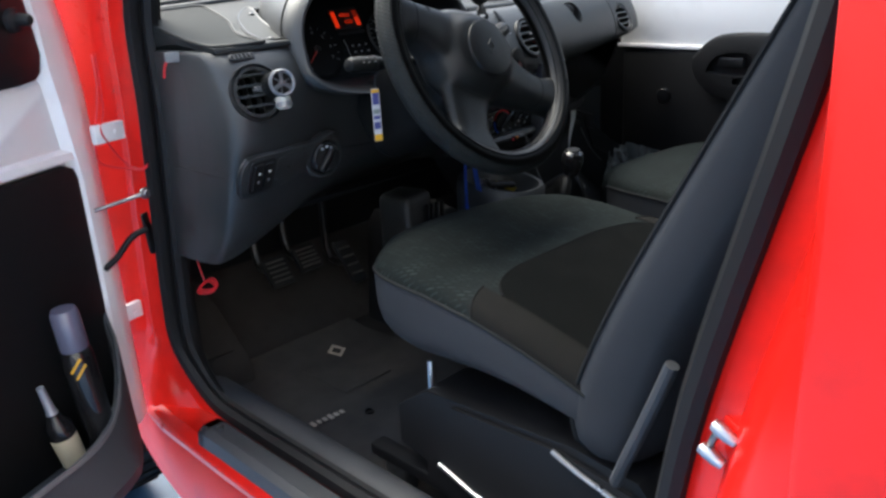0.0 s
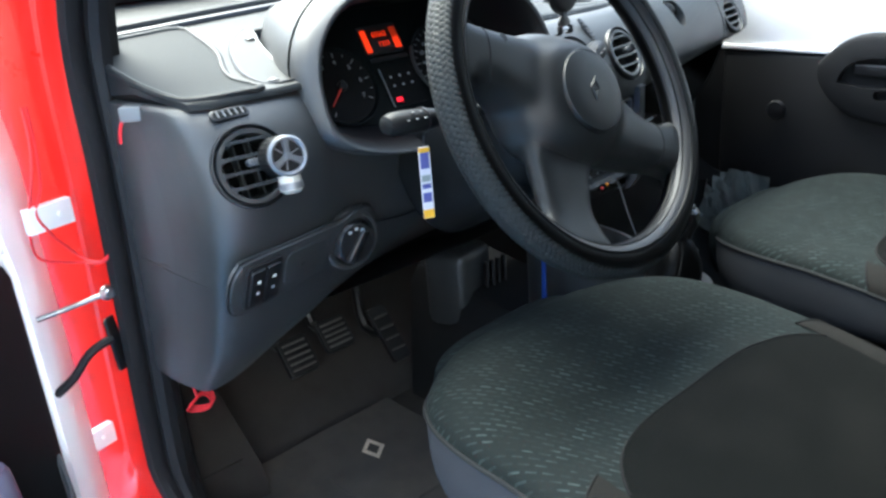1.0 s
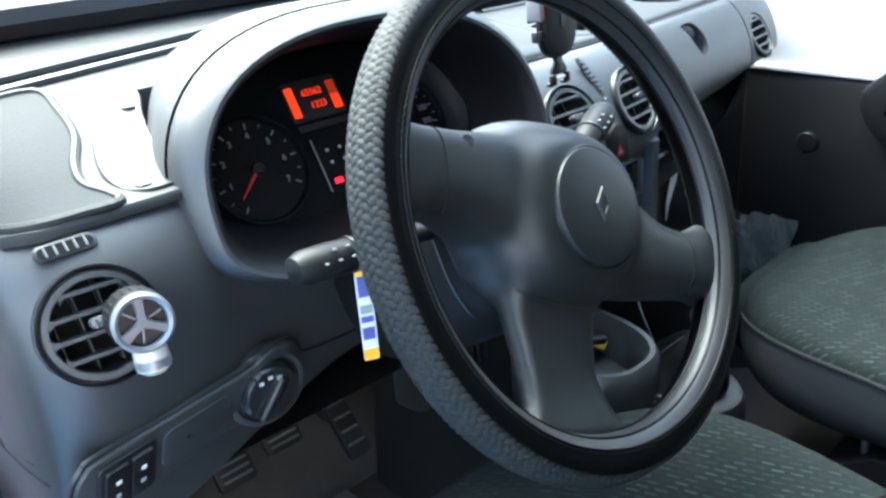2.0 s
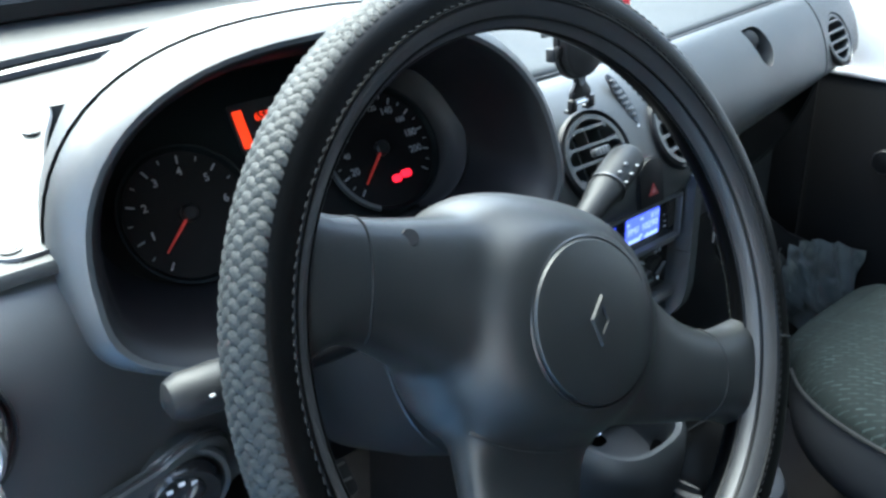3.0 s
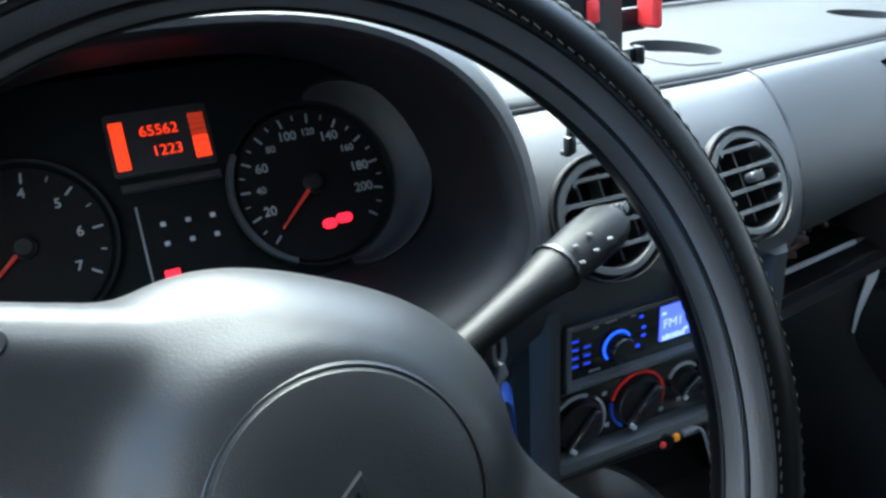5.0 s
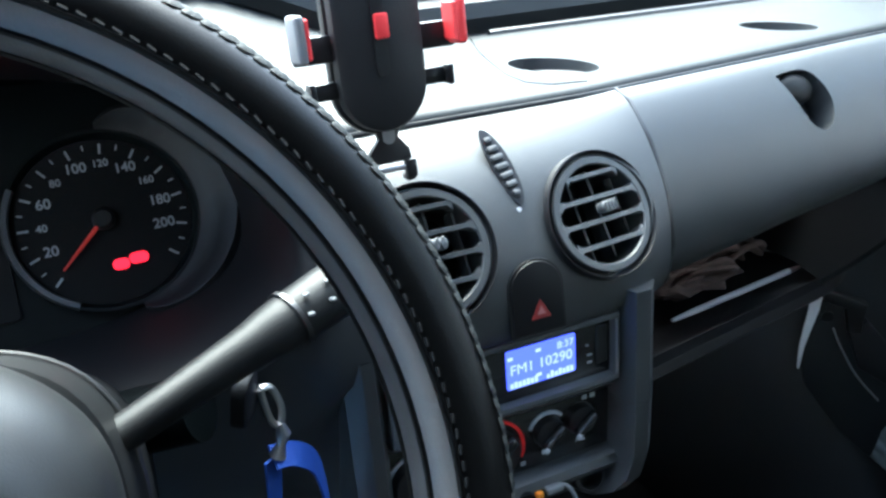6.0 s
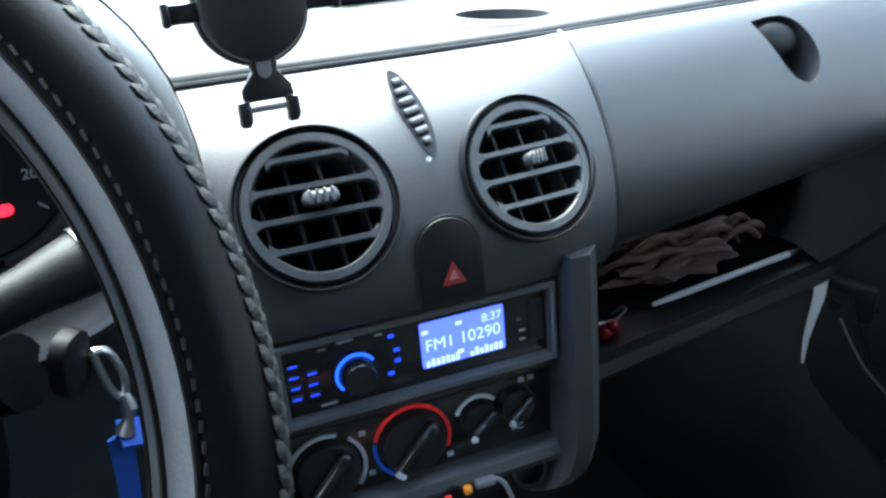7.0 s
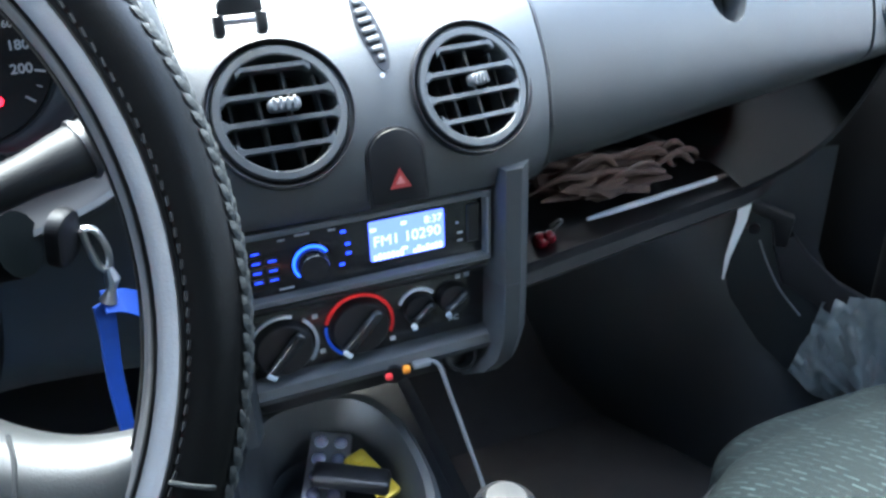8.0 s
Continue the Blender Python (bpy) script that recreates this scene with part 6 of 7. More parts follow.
# crumpled sheets stuffed into the door pocket
bag = thing("plastic_sheets", "crumpled grey plastic sheets stuffed in the door pocket", "plastic sheet", (0.62, 0.13, 0.58))
for k in range(4):
    bm = bmesh.new()
    bmesh.ops.create_grid(bm, x_segments=36, y_segments=36, size=0.5)
    for v in bm.verts:
        u, w = v.co.x * 2, v.co.y * 2
        along, z = 0.150 + 0.012 * k + 0.052 * u + 0.012 * w, 0.648 + 0.010 * k + 0.062 * w - 0.030 * u * (1 - 0.4 * w)
        out = 0.018 + 0.007 * k + 0.020 * noise.noise(Vector((u * 0.9 + k * 5, w * 1.3 + u * 1.9, k))) + 0.004 * noise.noise(Vector((u * 4, w * 6 + k, 3)))
        v.co = KP @ Vector((along, z, out))
    part("sheet", bm, "sheet", bag)

# ---- driver's door, standing open ----
DM2 = axes((-0.797, 0.266, 0.0), (0.91, 0.415, 0), (0, 0, 1))  # x to the hinge, y up, z towards the doorway side


def D(s, z, n):
    return DM2 @ Vector((-s, z, n))


ddoor = thing("driver_door", "driver's door standing open, white metal with dark plastic trim", "car door", (-0.90, 0.22, 0.46))
edge = [(0.0, 0.47), (0.0, 1.00), (0.004, 1.12), (0.03, 1.30), (0.07, 1.42), (0.11, 1.50), (0.15, 1.50), (0.11, 1.40), (0.07, 1.28), (0.046, 1.16), (0.06, 1.13), (0.30, 1.12), (1.0, 1.12), (1.02, 1.08), (1.02, 0.55), (0.98, 0.47), (0.5, 0.455), (0.04, 0.455)]
part("shell", plate([(-s, z) for s, z in edge][::-1], 0.075, 0.016, m=DM2 @ Matrix.Translation((0, 0, -0.085))), "white", ddoor, "white painted door metal")
part("edge_flange", rings([[D(q - 0.018, z, -0.020), D(q - 0.022, z, -0.013), D(q - 0.010, z, -0.006), D(q + 0.006, z, 0.002), D(q + 0.020, z, 0.006), D(q + w - 0.014, z, 0.006), D(q + w, z, -0.012)] for q, z, w in ((0.0, 0.47, 0.05), (0.0, 0.49, 0.05), (0.0, 0.7, 0.05), (0.0, 0.95, 0.05), (0.0, 1.08, 0.065), (0.006, 1.14, 0.068), (0.016, 1.20, 0.060), (0.036, 1.30, 0.055), (0.074, 1.42, 0.05), (0.11, 1.50, 0.04))], close_u=False), "white", ddoor, "white folded door edge")
part("belt_step", rings([[D(s, z, -0.012) for s, z in ((0.04, 1.006), (1.0, 1.006))], [D(s, z, 0.002) for s, z in ((0.04, 0.999), (1.0, 0.999))], [D(s, z, 0.004) for s, z in ((0.04, 0.987), (1.0, 0.987))]], close_u=False), "white", ddoor)
trim_pts = [(0.042, 0.50), (0.042, 0.955), (0.048, 0.972), (0.065, 0.980), (0.98, 0.980), (0.99, 0.50), (0.5, 0.48), (0.08, 0.48)]
part("trim_panel", plate([(-s, z) for s, z in trim_pts][::-1], 0.014, 0.005, m=DM2 @ Matrix.Translation((0, 0, -0.010))), "trim", ddoor, "dark grained trim panel")
mirror_pts = [(0.086, 1.122), (0.074, 1.132), (0.066, 1.16), (0.084, 1.29), (0.11, 1.36), (0.30, 1.36), (0.30, 1.115), (0.12, 1.118)]
mp = part("mirror_panel", plate([(-s, z) for s, z in mirror_pts][::-1], 0.012, 0.004, m=DM2 @ Matrix.Translation((0, 0, -0.008))), "black", ddoor, "black corner panel with mirror adjuster")
part("mirror_adjuster", shift(lathe([(0.019, 0.0), (0.017, 0.008), (0.010, 0.012), (0.009, 0.030), (0.006, 0.034), (0.0, 0.035)], 20), DM2 @ Matrix.Translation((-0.105, 1.215, 0.004))), "dark", mp)
# pocket with a rounded lip
pk = []
for k in range(41):
    s = 0.052 + 0.70 * k / 40
    t = k / 40
    swell = math.sin(math.pi * min(1, t * 3.2) / 2) ** 0.6 * (1 if t < 0.7 else max(0.0, math.cos((t - 0.7) / 0.3 * math.pi / 2)) ** 0.6 + 0.001)
    top = 0.555 + 0.15 * math.exp(-((s - 0.052) / 0.055) ** 1.3)
    dep = 0.012 + 0.10 * swell
    pk.append([D(s, 0.462, 0.004), D(s, 0.462, dep * 0.9), D(s, 0.470, dep + 0.030 * min(1.0, k / 6)), D(s, 0.495, dep + 0.036 * min(1.0, k / 6)), D(s, top - 0.006, dep), D(s, top, dep - 0.002), D(s, top, dep - 0.010), D(s, top - 0.006, dep - 0.013), D(s, 0.52, dep - 0.013), D(s, 0.495, dep * 0.6), D(s, 0.495, 0.004)])
part("pocket", rings(pk, close_u=False), "tread", ddoor, "bulging door pocket")
part("pocket_lip", rings([[l[4] + Vector((0, 0, 0.007)), l[5] + Vector((0, 0, 0.008)), l[7] + Vector((0, 0, 0.004)), l[7] - Vector((0, 0, 0.018)), l[6] - Vector((0, 0, 0.020))] for l in [[p if i != 7 else p + (l[10] - l[7]) * 0.20 * min(1.0, k / 5) for i, p in enumerate(l)] for k, l in enumerate(pk)]], close_u=True), "lip_grey", ddoor, "pale grey pocket lip")
for (hx, hy, hz) in ((-0.774, 0.200, 1.026), (-0.769, 0.280, 0.675)):
    hm = Matrix.Translation((hx - 0.012, hy + 0.012, hz)) @ Matrix.Rotation(radians(14), 4, "Z")
    hg = part("hinge", box((0.058, 0.012, 0.031), (0.001, 0, 0), 0.0015, 2, m=hm), "white", ddoor, "white painted hinge leaf")
    part("hinge_bolt", shift(disc(0.004, 0.002, 6, 0.0005), hm @ Matrix.Translation((0.012, -0.006, 0)) @ Matrix.Rotation(radians(90), 4, "X")), "white", hg)
part("check_strap", tube([(-0.744, 0.210, 0.911), (-0.775, 0.225, 0.903), (-0.82, 0.245, 0.893)], 0.0036, 8), "steel_dark", ddoor)
part("check_bolt", lathe([(0.010, 0.0), (0.010, 0.004), (0.006, 0.006), (0.006, 0.010), (0.0, 0.010)], 16, m=axes((-0.742, 0.214, 0.911), (0.95, 0.3, 0), (0, 0, 1))), "steel", ddoor)
part("cable_boot", tube(smooth([(-0.745, 0.222, 0.845), (-0.775, 0.225, 0.835), (-0.80, 0.235, 0.805), (-0.82, 0.25, 0.785)], 12), 0.006, 8), "rubber", ddoor)
part("cable_plate", shift(plate(rounded(0.03, 0.075, 0.006), 0.003, 0.001), axes((-0.738, 0.228, 0.835), (0.8, 0.5, 0.0), (0, 0.1, 1))), "black", ddoor)

wires = thing("red_wires", "thin loose red wires along the door pillar", "wires", (-0.76, 0.22, 1.05))
for pts in ([(-0.772, 0.236, 1.150), (-0.775, 0.231, 1.103), (-0.785, 0.214, 1.061), (-0.800, 0.203, 1.035), (-0.791, 0.205, 1.010), (-0.775, 0.215, 0.985), (-0.757, 0.215, 0.962), (-0.742, 0.206, 0.955), (-0.733, 0.197, 0.964)],
            [(-0.776, 0.240, 1.150), (-0.780, 0.232, 1.105), (-0.792, 0.220, 1.066), (-0.806, 0.206, 1.038), (-0.812, 0.208, 1.000), (-0.806, 0.214, 0.978), (-0.785, 0.216, 0.966), (-0.757, 0.215, 0.957), (-0.742, 0.207, 0.953), (-0.732, 0.197, 0.961)]):
    part("wire", tube(smooth(pts, 40), 0.0017, 6), "wire_red", wires)
loose = thing("red_wire_loop", "small loop of red wire under the dashboard end", "wires", (-0.655, 0.22, 0.70))
for k in range(3):
    part("wire", tube([Vector((-0.652 + 0.018 * math.cos(a) + 0.003 * k, 0.222 + 0.006 * math.sin(2 * a), 0.700 + 0.011 * math.sin(a) + 0.003 * k)) for a in (2 * math.pi * i / 20 for i in range(20))], 0.0016, 6, closed=True), "wire_red", loose)
part("tail", tube([(-0.652, 0.222, 0.711), (-0.655, 0.228, 0.74), (-0.66, 0.24, 0.80)], 0.0016, 6), "wire_red", loose)

bottle = thing("spray_bottle", "black spray bottle with clear cap and yellow mark", "bottle", (-0.93, 0.19, 0.50))
BB = D(0.152, 0.500, 0.050)
bt = Matrix.Translation(BB) @ Matrix.Rotation(radians(-4), 4, "Y")
part("bottle_body", lathe([(0.0, 0.0), (0.024, 0.0), (0.026, 0.006), (0.026, 0.190), (0.022, 0.203), (0.018, 0.207)], 28, m=bt), "gloss", bottle)
part("cap", lathe([(0.022, 0.203), (0.0235, 0.207), (0.0225, 0.268), (0.019, 0.274), (0.0, 0.275)], 28, m=bt), "clear_cap", bottle, "clear greyish cap")
for k in range(2):
    part("mark", shift(box((0.004, 0.030, 0.001), (0, 0, 0)), bt @ Matrix.Rotation(radians(-30 + 12 * k), 4, "Z") @ Matrix.Translation((0, -0.0262, 0.182 - 0.012 * k)) @ Matrix.Rotation(radians(90), 4, "X") @ Matrix.Rotation(radians(-40), 4, "Z")), "yellow", bottle)
small = thing("small_bottle", "small dark bottle with a grey nozzle and cream base", "bottle", (-1.0, 0.16, 0.50))
sb = Matrix.Translation(D(0.215, 0.520, 0.046)) @ Matrix.Rotation(radians(-10), 4, "Y")
part("base", lathe([(0.0, 0.0), (0.020, 0.0), (0.021, 0.05), (0.020, 0.055)], 24, m=sb), "cream", small)
part("bottle_body", lathe([(0.021, 0.055), (0.021, 0.075), (0.012, 0.09), (0.010, 0.10)], 24, m=sb), "gloss", small)
part("nozzle", lathe([(0.010, 0.10), (0.008, 0.105), (0.006, 0.15), (0.0, 0.152)], 16, m=sb), "silver_dark", small)
# ---- small things ----
# perfume clip on the driver's vent
fresh = thing("air_freshener", "silver wheel-shaped air freshener clipped to the vent", "air freshener", (-0.629, -0.08, 1.09))
FM = axes((-0.629, -0.080, 1.104), (0.98, -0.17, 0), (0.03, 0.20, 0.98)) @ Matrix.Diagonal((0.88, 0.88, 1.0, 1.0))
part("drum", lathe([(0.0, -0.034), (0.021, -0.034), (0.0235, -0.030), (0.0238, -0.010), (0.0238, -0.002)], 36, m=FM), "stalk", fresh, "dark ribbed drum")
for k in range(24):
    part("drum_rib", shift(box((0.0016, 0.0018, 0.020), (0.0236, 0, -0.020), 0.0004, 1), FM @ Matrix.Rotation(2 * math.pi * k / 24, 4, "Z")), "stalk", fresh)
part("face_ring", lathe([(0.0238, -0.002), (0.0238, 0.003), (0.0215, 0.005), (0.0185, 0.003), (0.0182, -0.001)], 36, m=FM), "silver", fresh, "bright silver ring")
part("back", disc(0.0185, 0.001, 32, m=FM @ Matrix.Translation((0, 0, -0.004))), "black", fresh)
for a in (90, 210, 330):
    bm = rings([[(x, -w, 0.001), (x, w, 0.001), (x, w * 0.7, 0.0035), (x, -w * 0.7, 0.0035)] for x, w in ((0.0, 0.0045), (0.008, 0.0035), (0.019, 0.0048))])
    part("spoke", shift(bm, FM @ Matrix.Rotation(radians(a), 4, "Z")), "silver", fresh)
for a in range(6):
    part("fan_blade", shift(box((0.011, 0.0012, 0.001), (0.011, 0, -0.001)), FM @ Matrix.Rotation(radians(20 + 60 * a), 4, "Z")), "silver_dark", fresh)
part("hub", disc(0.0045, 0.004, 16, 0.001, m=FM), "silver", fresh)
part("vial", shift(lathe([(0.0, 0.0), (0.0125, 0.0), (0.0135, 0.003), (0.0135, 0.018), (0.009, 0.022)], 24), FM @ Matrix.Translation((0.001, -0.022, -0.010)) @ Matrix.Rotation(radians(90), 4, "X")), "vial", fresh, "pale perfume vial")
part("vial_collar", shift(lathe([(0.0100, 0.0), (0.0108, 0.001), (0.0108, 0.006), (0.0100, 0.007)], 24), FM @ Matrix.Translation((0.001, -0.0225, -0.010)) @ Matrix.Rotation(radians(90), 4, "X")), "yellow_foil", fresh, "gold collar")
part("vial_band", shift(lathe([(0.0137, 0.009), (0.0141, 0.0095), (0.0141, 0.0165), (0.0137, 0.017)], 24), FM @ Matrix.Translation((0.001, -0.022, -0.010)) @ Matrix.Rotation(radians(90), 4, "X")), "silver", fresh)
part("clip", box((0.008, 0.008, 0.030), (0, 0, -0.042), 0.002, 2, m=FM), "black", fresh)

# phone holder on the centre vent
holder = thing("phone_holder", "black folding phone holder with red clamps clipped to the vent", "phone holder", (-0.077, 0.02, 1.15))
PM = axes((-0.080, 0.012, 1.229), (1, 0.05, 0), (0.02, 0.06, 1))
back_pts = [(0.027 * math.cos(a), (0.026 if math.sin(a) > 0 else -0.026) + 0.027 * math.sin(a)) for a in (2 * math.pi * k / 40 for k in range(40))]
back = part("back_plate", plate(back_pts, 0.012, 0.004, m=PM @ Matrix.Translation((0, 0, -0.006))), "dark", holder)
part("rim", plate([(x * 1.08, y * 1.045) for x, y in back_pts], 0.006, 0.002, m=PM @ Matrix.Translation((0, 0, -0.008))), "black", back)
part("slot", plate(rounded(0.0075, 0.05, 0.0037), 0.001, m=PM @ Matrix.Translation((0, 0.004, 0.0062))), "black", back)
part("release_button", box((0.0085, 0.014, 0.004), (0.001, 0.006, 0.0075), 0.0015, 2, m=PM), "clamp_red", back, "red release button")
for sx in (-1, 1):
    part("arm", box((0.030, 0.015, 0.005), (sx * 0.034, -0.003, -0.002), 0.0015, 2, m=PM), "black", holder)
    cl = part("clamp", box((0.006, 0.026, 0.020), (sx * 0.047, 0.004, 0.006), 0.0025, 3, m=PM), "clamp_red" if sx > 0 else "cable_grey", holder, "red padded clamp" if sx > 0 else "grey padded clamp")
    part("pad", box((0.003, 0.022, 0.016), (sx * 0.0435, 0.004, 0.007), 0.001, 1, m=PM), "clamp_red", cl)
    part("foot", box((0.020, 0.010, 0.005), (sx * 0.032, -0.026, -0.002), 0.0015, 2, m=PM), "black", holder)
    part("foot_pad", box((0.004, 0.012, 0.010), (sx * 0.042, -0.026, 0.001), 0.0015, 2, m=PM), "black", holder)
nk = [(-0.008, 0.0), (-0.0065, -0.008), (-0.013, -0.016), (-0.0135, -0.023), (0.0135, -0.023), (0.013, -0.016), (0.0065, -0.008), (0.008, 0.0)]
neck = part("neck", plate(nk, 0.004, 0.001, m=PM @ Matrix.Translation((0.001, -0.050, -0.006))), "black", holder)
part("neck_hole", plate(rounded(0.0075, 0.011, 0.0037), 0.0006, m=PM @ Matrix.Translation((0.001, -0.056, -0.0018))), "lip_grey", neck)
for sx in (-1, 1):
    foot = part("hook", box((0.0068, 0.0120, 0.0075), (sx * 0.0125, -0.0775, -0.002), 0.0018, 2, m=PM), "black", holder)
    part("hook_tip", box((0.0058, 0.0040, 0.0090), (sx * 0.0125, -0.0835, -0.006), 0.0015, 2, m=PM), "black", foot)
part("hinge_pin", tube([PM @ Vector((-0.0095, -0.0765, -0.002)), PM @ Vector((0.0095, -0.0765, -0.002))], 0.0018, 10), "steel", holder, "bright steel pin")

# clip at the dashboard's end, with a red wire
clip = thing("wire_clip", "small silver clip holding a red wire on the dashboard", "clip", (-0.70, 0.055, 1.155))
part("block", shift(box((0.024, 0.018, 0.016), (0, 0, 0), 0.002, 2), Matrix.Translation((-0.706, 0.098, 1.144)) @ Matrix.Rotation(radians(-40), 4, "Z")), "lip_grey", clip)
part("lead", shift(box((0.018, 0.010, 0.009), (0, 0, 0), 0.002, 2), Matrix.Translation((-0.693, 0.078, 1.143)) @ Matrix.Rotation(radians(-50), 4, "Z")), "black", clip)
part("wire", tube(smooth([(-0.712, 0.100, 1.142), (-0.7165, 0.102, 1.137), (-0.7195, 0.106, 1.128), (-0.7210, 0.110, 1.112)], 12), 0.0022, 6), "wire_red", clip)

# shelf under the glovebox
shelf = thing("parcel_shelf", "dark open shelf under the glovebox with a rounded lip", "shelf", (0.35, 0.25, 0.87), kind="structure")
loops = []
for k in range(21):
    x = 0.104 + 0.425 * k / 20
    t = (x - 0.104) / 0.50
    y0 = 0.115 + 0.065 * t + 0.7 * max(0, t - 0.70) ** 1.6
    z0 = 0.862 + 0.028 * t
    loops.append([(x, y0 + 0.006, z0 - 0.012), (x, y0 - 0.002, z0 - 0.004), (x, y0 + 0.002, z0 + 0.006), (x, y0 + 0.012, z0 + 0.010), (x, y0 + 0.022, z0 + 0.004), (x, 0.42, z0 + 0.0), (x, 0.42, z0 - 0.014)])
# shelf tray and end wall coloured near-black, with the shelf's shade painted in
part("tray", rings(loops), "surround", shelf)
part("back_wall", box((0.52, 0.02, 0.16), (0.36, 0.425, 0.94), 0.004), "dark", shelf)
lobe = smooth([(0.445, 0.162, 0.890), (0.490, 0.152, 0.910), (0.526, 0.138, 0.942), (0.545, 0.126, 0.980), (0.556, 0.118, 1.015), (0.560, 0.112, 1.045)], 22)
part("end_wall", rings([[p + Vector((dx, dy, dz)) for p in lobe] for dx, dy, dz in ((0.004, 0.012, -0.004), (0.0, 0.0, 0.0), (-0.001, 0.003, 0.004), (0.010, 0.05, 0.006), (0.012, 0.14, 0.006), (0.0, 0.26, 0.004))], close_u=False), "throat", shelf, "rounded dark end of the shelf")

cloth = thing("crumpled_rag", "crumpled brownish rag on the shelf", "rag", (0.33, 0.26, 0.89))
for k in range(22):
    r2 = random.Random(20 + k)
    x0, y0 = 0.255 + 0.0062 * k, 0.225 + 0.05 * r2.random()
    pts = [(x0 - 0.03, y0 + 0.02, 0.882 + 0.01 * r2.random()), (x0, y0, 0.900 + 0.018 * r2.random()), (x0 + 0.03, y0 - 0.01 * r2.random(), 0.907 + 0.02 * r2.random()), (x0 + 0.060, y0 + 0.012 * r2.random(), 0.896 + 0.018 * r2.random()), (x0 + 0.082, y0 + 0.03, 0.886)]
    part("fold", tube(smooth(pts, 16), [0.0022 + 0.0034 * math.sin(math.pi * i / 15) for i in range(16)], 8, flat=0.7), "rag", cloth)
lump = bmesh.new()
bmesh.ops.create_icosphere(lump, subdivisions=4, radius=1)
for v in lump.verts:
    n = noise.noise(v.co * 2.5) * 0.35 + noise.noise(v.co * 6) * 0.2
    v.co = Vector((0.325 + v.co.x * 0.075 * (1 + n), 0.262 + v.co.y * 0.040 * (1 + n), 0.886 + max(-0.2, v.co.z) * 0.022 * (1 + 1.6 * n)))
part("rag_body", lump, "rag", cloth)
pen = thing("ballpoint_pen", "slim white and silver pen lying on the shelf", "pen", (0.35, 0.2, 0.89))
part("barrel", tube([(0.268, 0.188, 0.8815), (0.30, 0.191, 0.8832), (0.44, 0.204, 0.8905)], [0.0022, 0.0035, 0.0035], 12), "mark", pen)
part("tip", tube([(0.440, 0.204, 0.8905), (0.452, 0.2052, 0.8912), (0.460, 0.206, 0.8915)], [0.0034, 0.0028, 0.001], 12), "rag", pen)
charm = thing("red_trinket", "small shiny red trinket at the shelf's end", "trinket", (0.20, 0.20, 0.89))
bm = None
for k, (dx, dy, dz, r) in enumerate(((0, 0, 0.008, 0.009), (0.012, 0.004, 0.007, 0.007), (0.006, -0.006, 0.015, 0.006))):
    one = bmesh.new()
    bmesh.ops.create_icosphere(one, subdivisions=3, radius=r, matrix=Matrix.Translation((0.205 + dx, 0.17 + dy, 0.870 + dz)))
    bm = merge(bm, one)
part("bead", bm, "bead_red", charm)
part("cord", tube(smooth([(0.215, 0.17, 0.884), (0.225, 0.165, 0.897), (0.230, 0.18, 0.892), (0.226, 0.19, 0.882)], 14), 0.0012, 6), "steel", charm)

# blister packs in the tray
packs = thing("blister_pack", "silver blister pack of pills lying in the tray", "blister pack", (-0.06, 0.06, 0.78))
BP = Matrix.Translation((-0.060, 0.026, 0.787)) @ Matrix.Rotation(radians(-24), 4, "Z") @ Matrix.Rotation(radians(19), 4, "X") @ Matrix.Rotation(radians(6), 4, "Y")
part("foil", plate(rounded(0.034, 0.080, 0.004), 0.0012, 0.0004, m=BP), "foil", packs)
for i in range(2):
    for j in range(5):
        one = bmesh.new()
        bmesh.ops.create_uvsphere(one, u_segments=14, v_segments=8, radius=0.0060)
        part("blister", shift(one, BP @ Matrix.Translation((-0.0082 + 0.0164 * i, -0.031 + 0.0155 * j, 0.001)) @ Matrix.Diagonal((1, 1, 0.55, 1))), "clear_cap", packs)
packet = thing("yellow_packet", "small yellow foil packet in the tray", "packet", (-0.02, 0.03, 0.78))
YP = Matrix.Translation((-0.026, 0.012, 0.787)) @ Matrix.Rotation(radians(24), 4, "Z") @ Matrix.Rotation(radians(16), 4, "X")
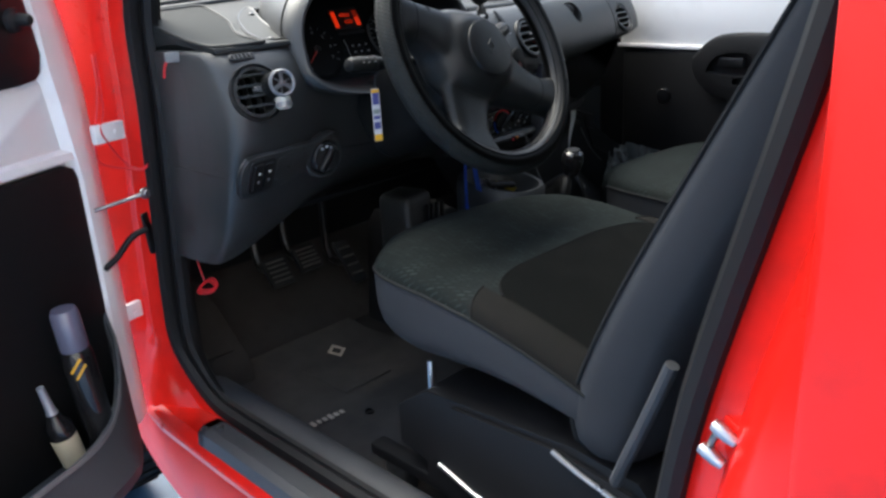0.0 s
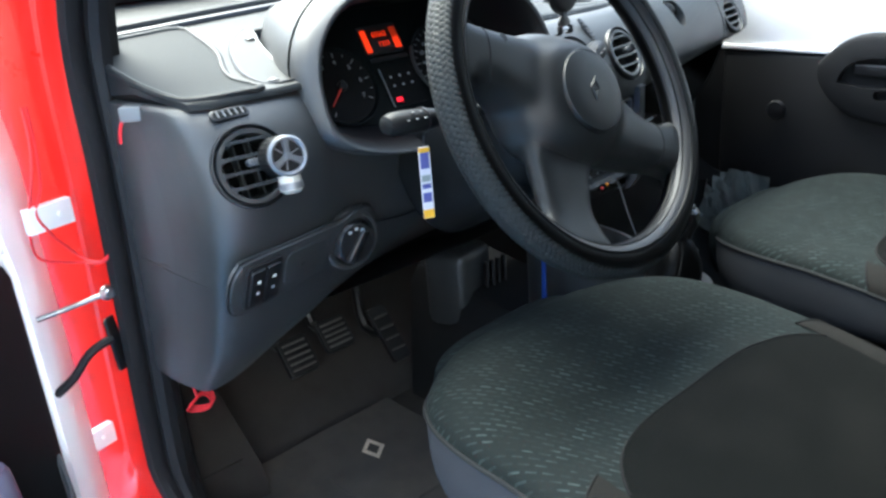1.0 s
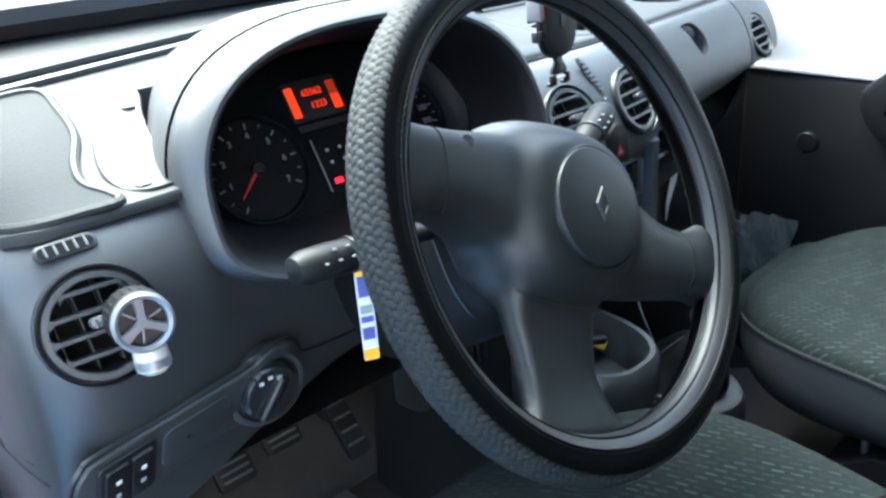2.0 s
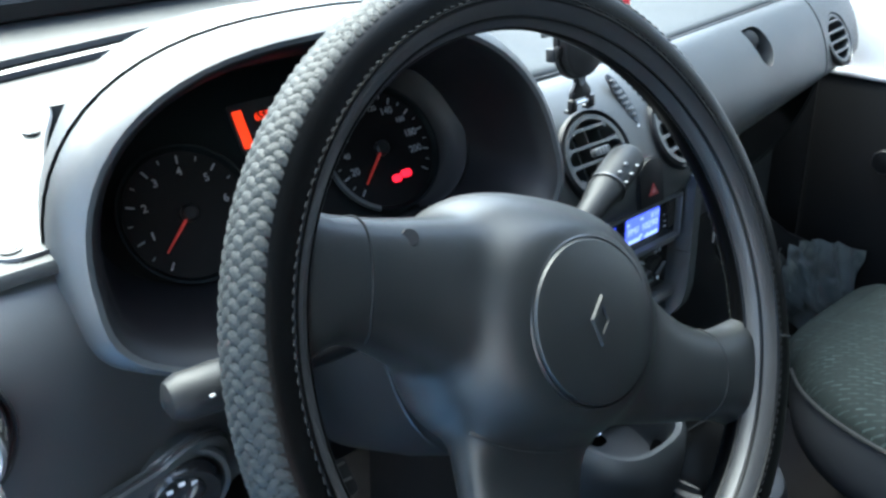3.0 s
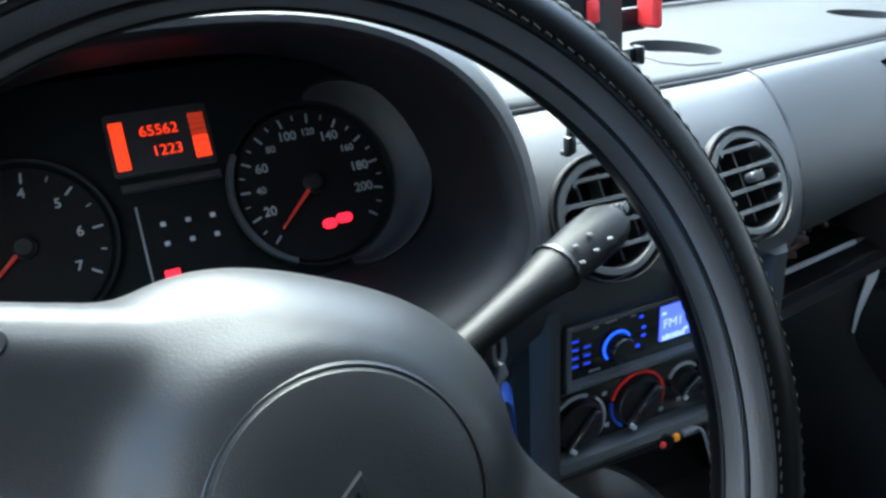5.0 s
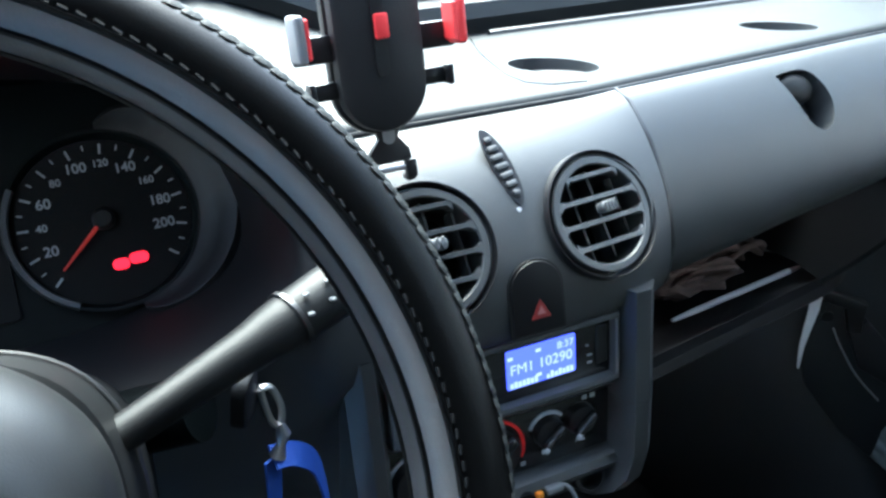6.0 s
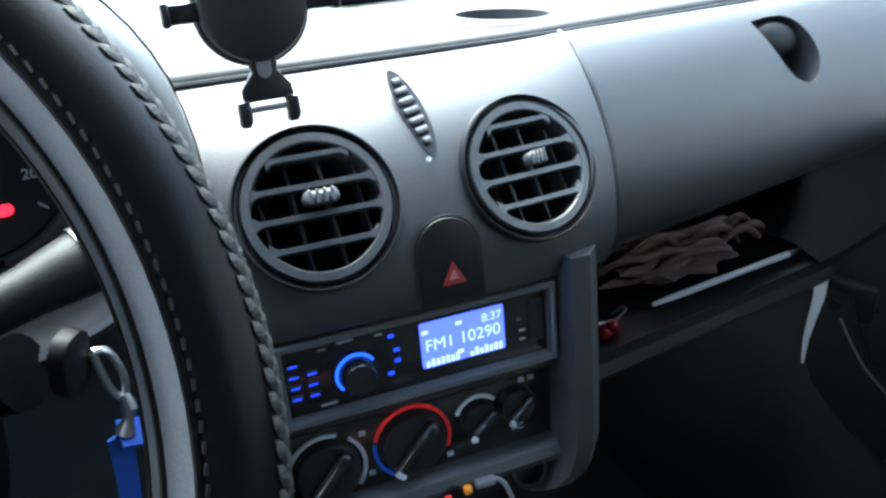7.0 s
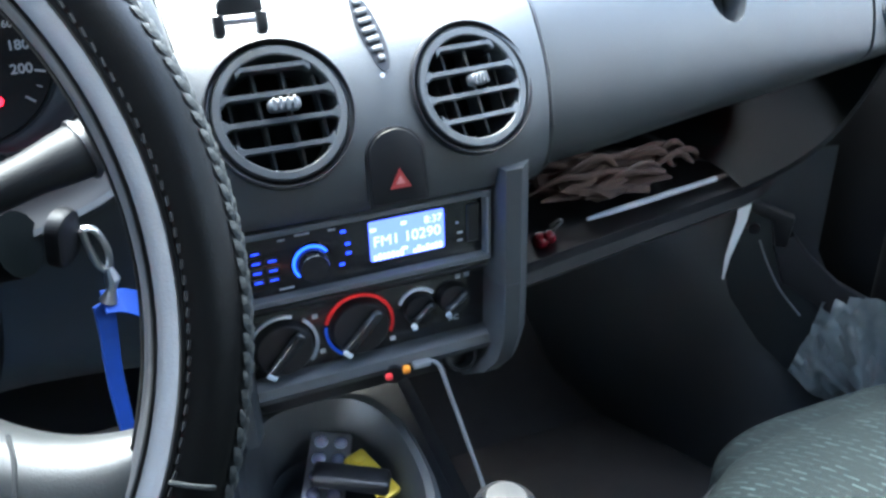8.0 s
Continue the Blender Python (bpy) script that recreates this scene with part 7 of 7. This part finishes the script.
part("packet", plate(rounded(0.020, 0.050, 0.003), 0.004, 0.0015, m=YP), "yellow_foil", packet)
part("blister", shift(lathe([(0.006, 0), (0.005, 0.002), (0.0, 0.003)], 14), YP @ Matrix.Translation((0, 0.018, 0.004))), "yellow_foil", packet)
strapb = thing("black_case", "small black case lying across the tray", "case", (-0.03, 0.02, 0.79))
part("case", shift(box((0.062, 0.022, 0.012), (0, 0, 0), 0.004, 3), Matrix.Translation((-0.044, 0.006, 0.797)) @ Matrix.Rotation(radians(-24), 4, "Z") @ Matrix.Rotation(radians(8), 4, "Y")), "black", strapb)

# charging plug and white cable under the stack
plug = thing("charging_cable", "white charging cable hanging from a socket plug", "cable", (0.0, 0.0, 0.88))
UPC2 = Vector((0.004, 0.0, 0.014))
part("socket", tube([Vector((-0.008, 0.03, 0.877)) + UPC2, Vector((-0.008, 0.008, 0.876)) + UPC2], 0.0095, 18), "dark", plug)
part("plug_body", tube([Vector((-0.008, 0.010, 0.876)) + UPC2, Vector((-0.010, -0.002, 0.875)) + UPC2], 0.0075, 16), "stalk", plug)
part("orange_tab", box((0.006, 0.005, 0.006), Vector((0.000, -0.002, 0.878)) + UPC2, 0.0015, 2), "orange_plastic", plug)
part("red_tab", box((0.005, 0.004, 0.005), Vector((-0.014, -0.003, 0.876)) + UPC2, 0.001, 1), "clamp_red", plug)
part("usb_end", box((0.014, 0.007, 0.005), Vector((0.012, -0.002, 0.880)) + UPC2, 0.0015, 2), "cable_grey", plug)
part("cable", tube(smooth([Vector(p) + UPC2 for p in ((0.018, -0.002, 0.881), (0.025, -0.005, 0.876), (0.031, -0.010, 0.852), (0.043, -0.020, 0.80), (0.053, -0.035, 0.75), (0.060, -0.055, 0.69), (0.066, -0.08, 0.64))], 28), 0.0017, 8), "cable_grey", plug)
part("lighter_socket", lathe([(0.0125, -0.012), (0.0135, 0.0), (0.0130, 0.003), (0.0105, 0.0045), (0.0095, -0.010), (0.0, -0.010)], 24, m=axes((0.050, 0.006, 0.888), (1, 0, 0), (0, 0.45, 0.9))), "black", plug)
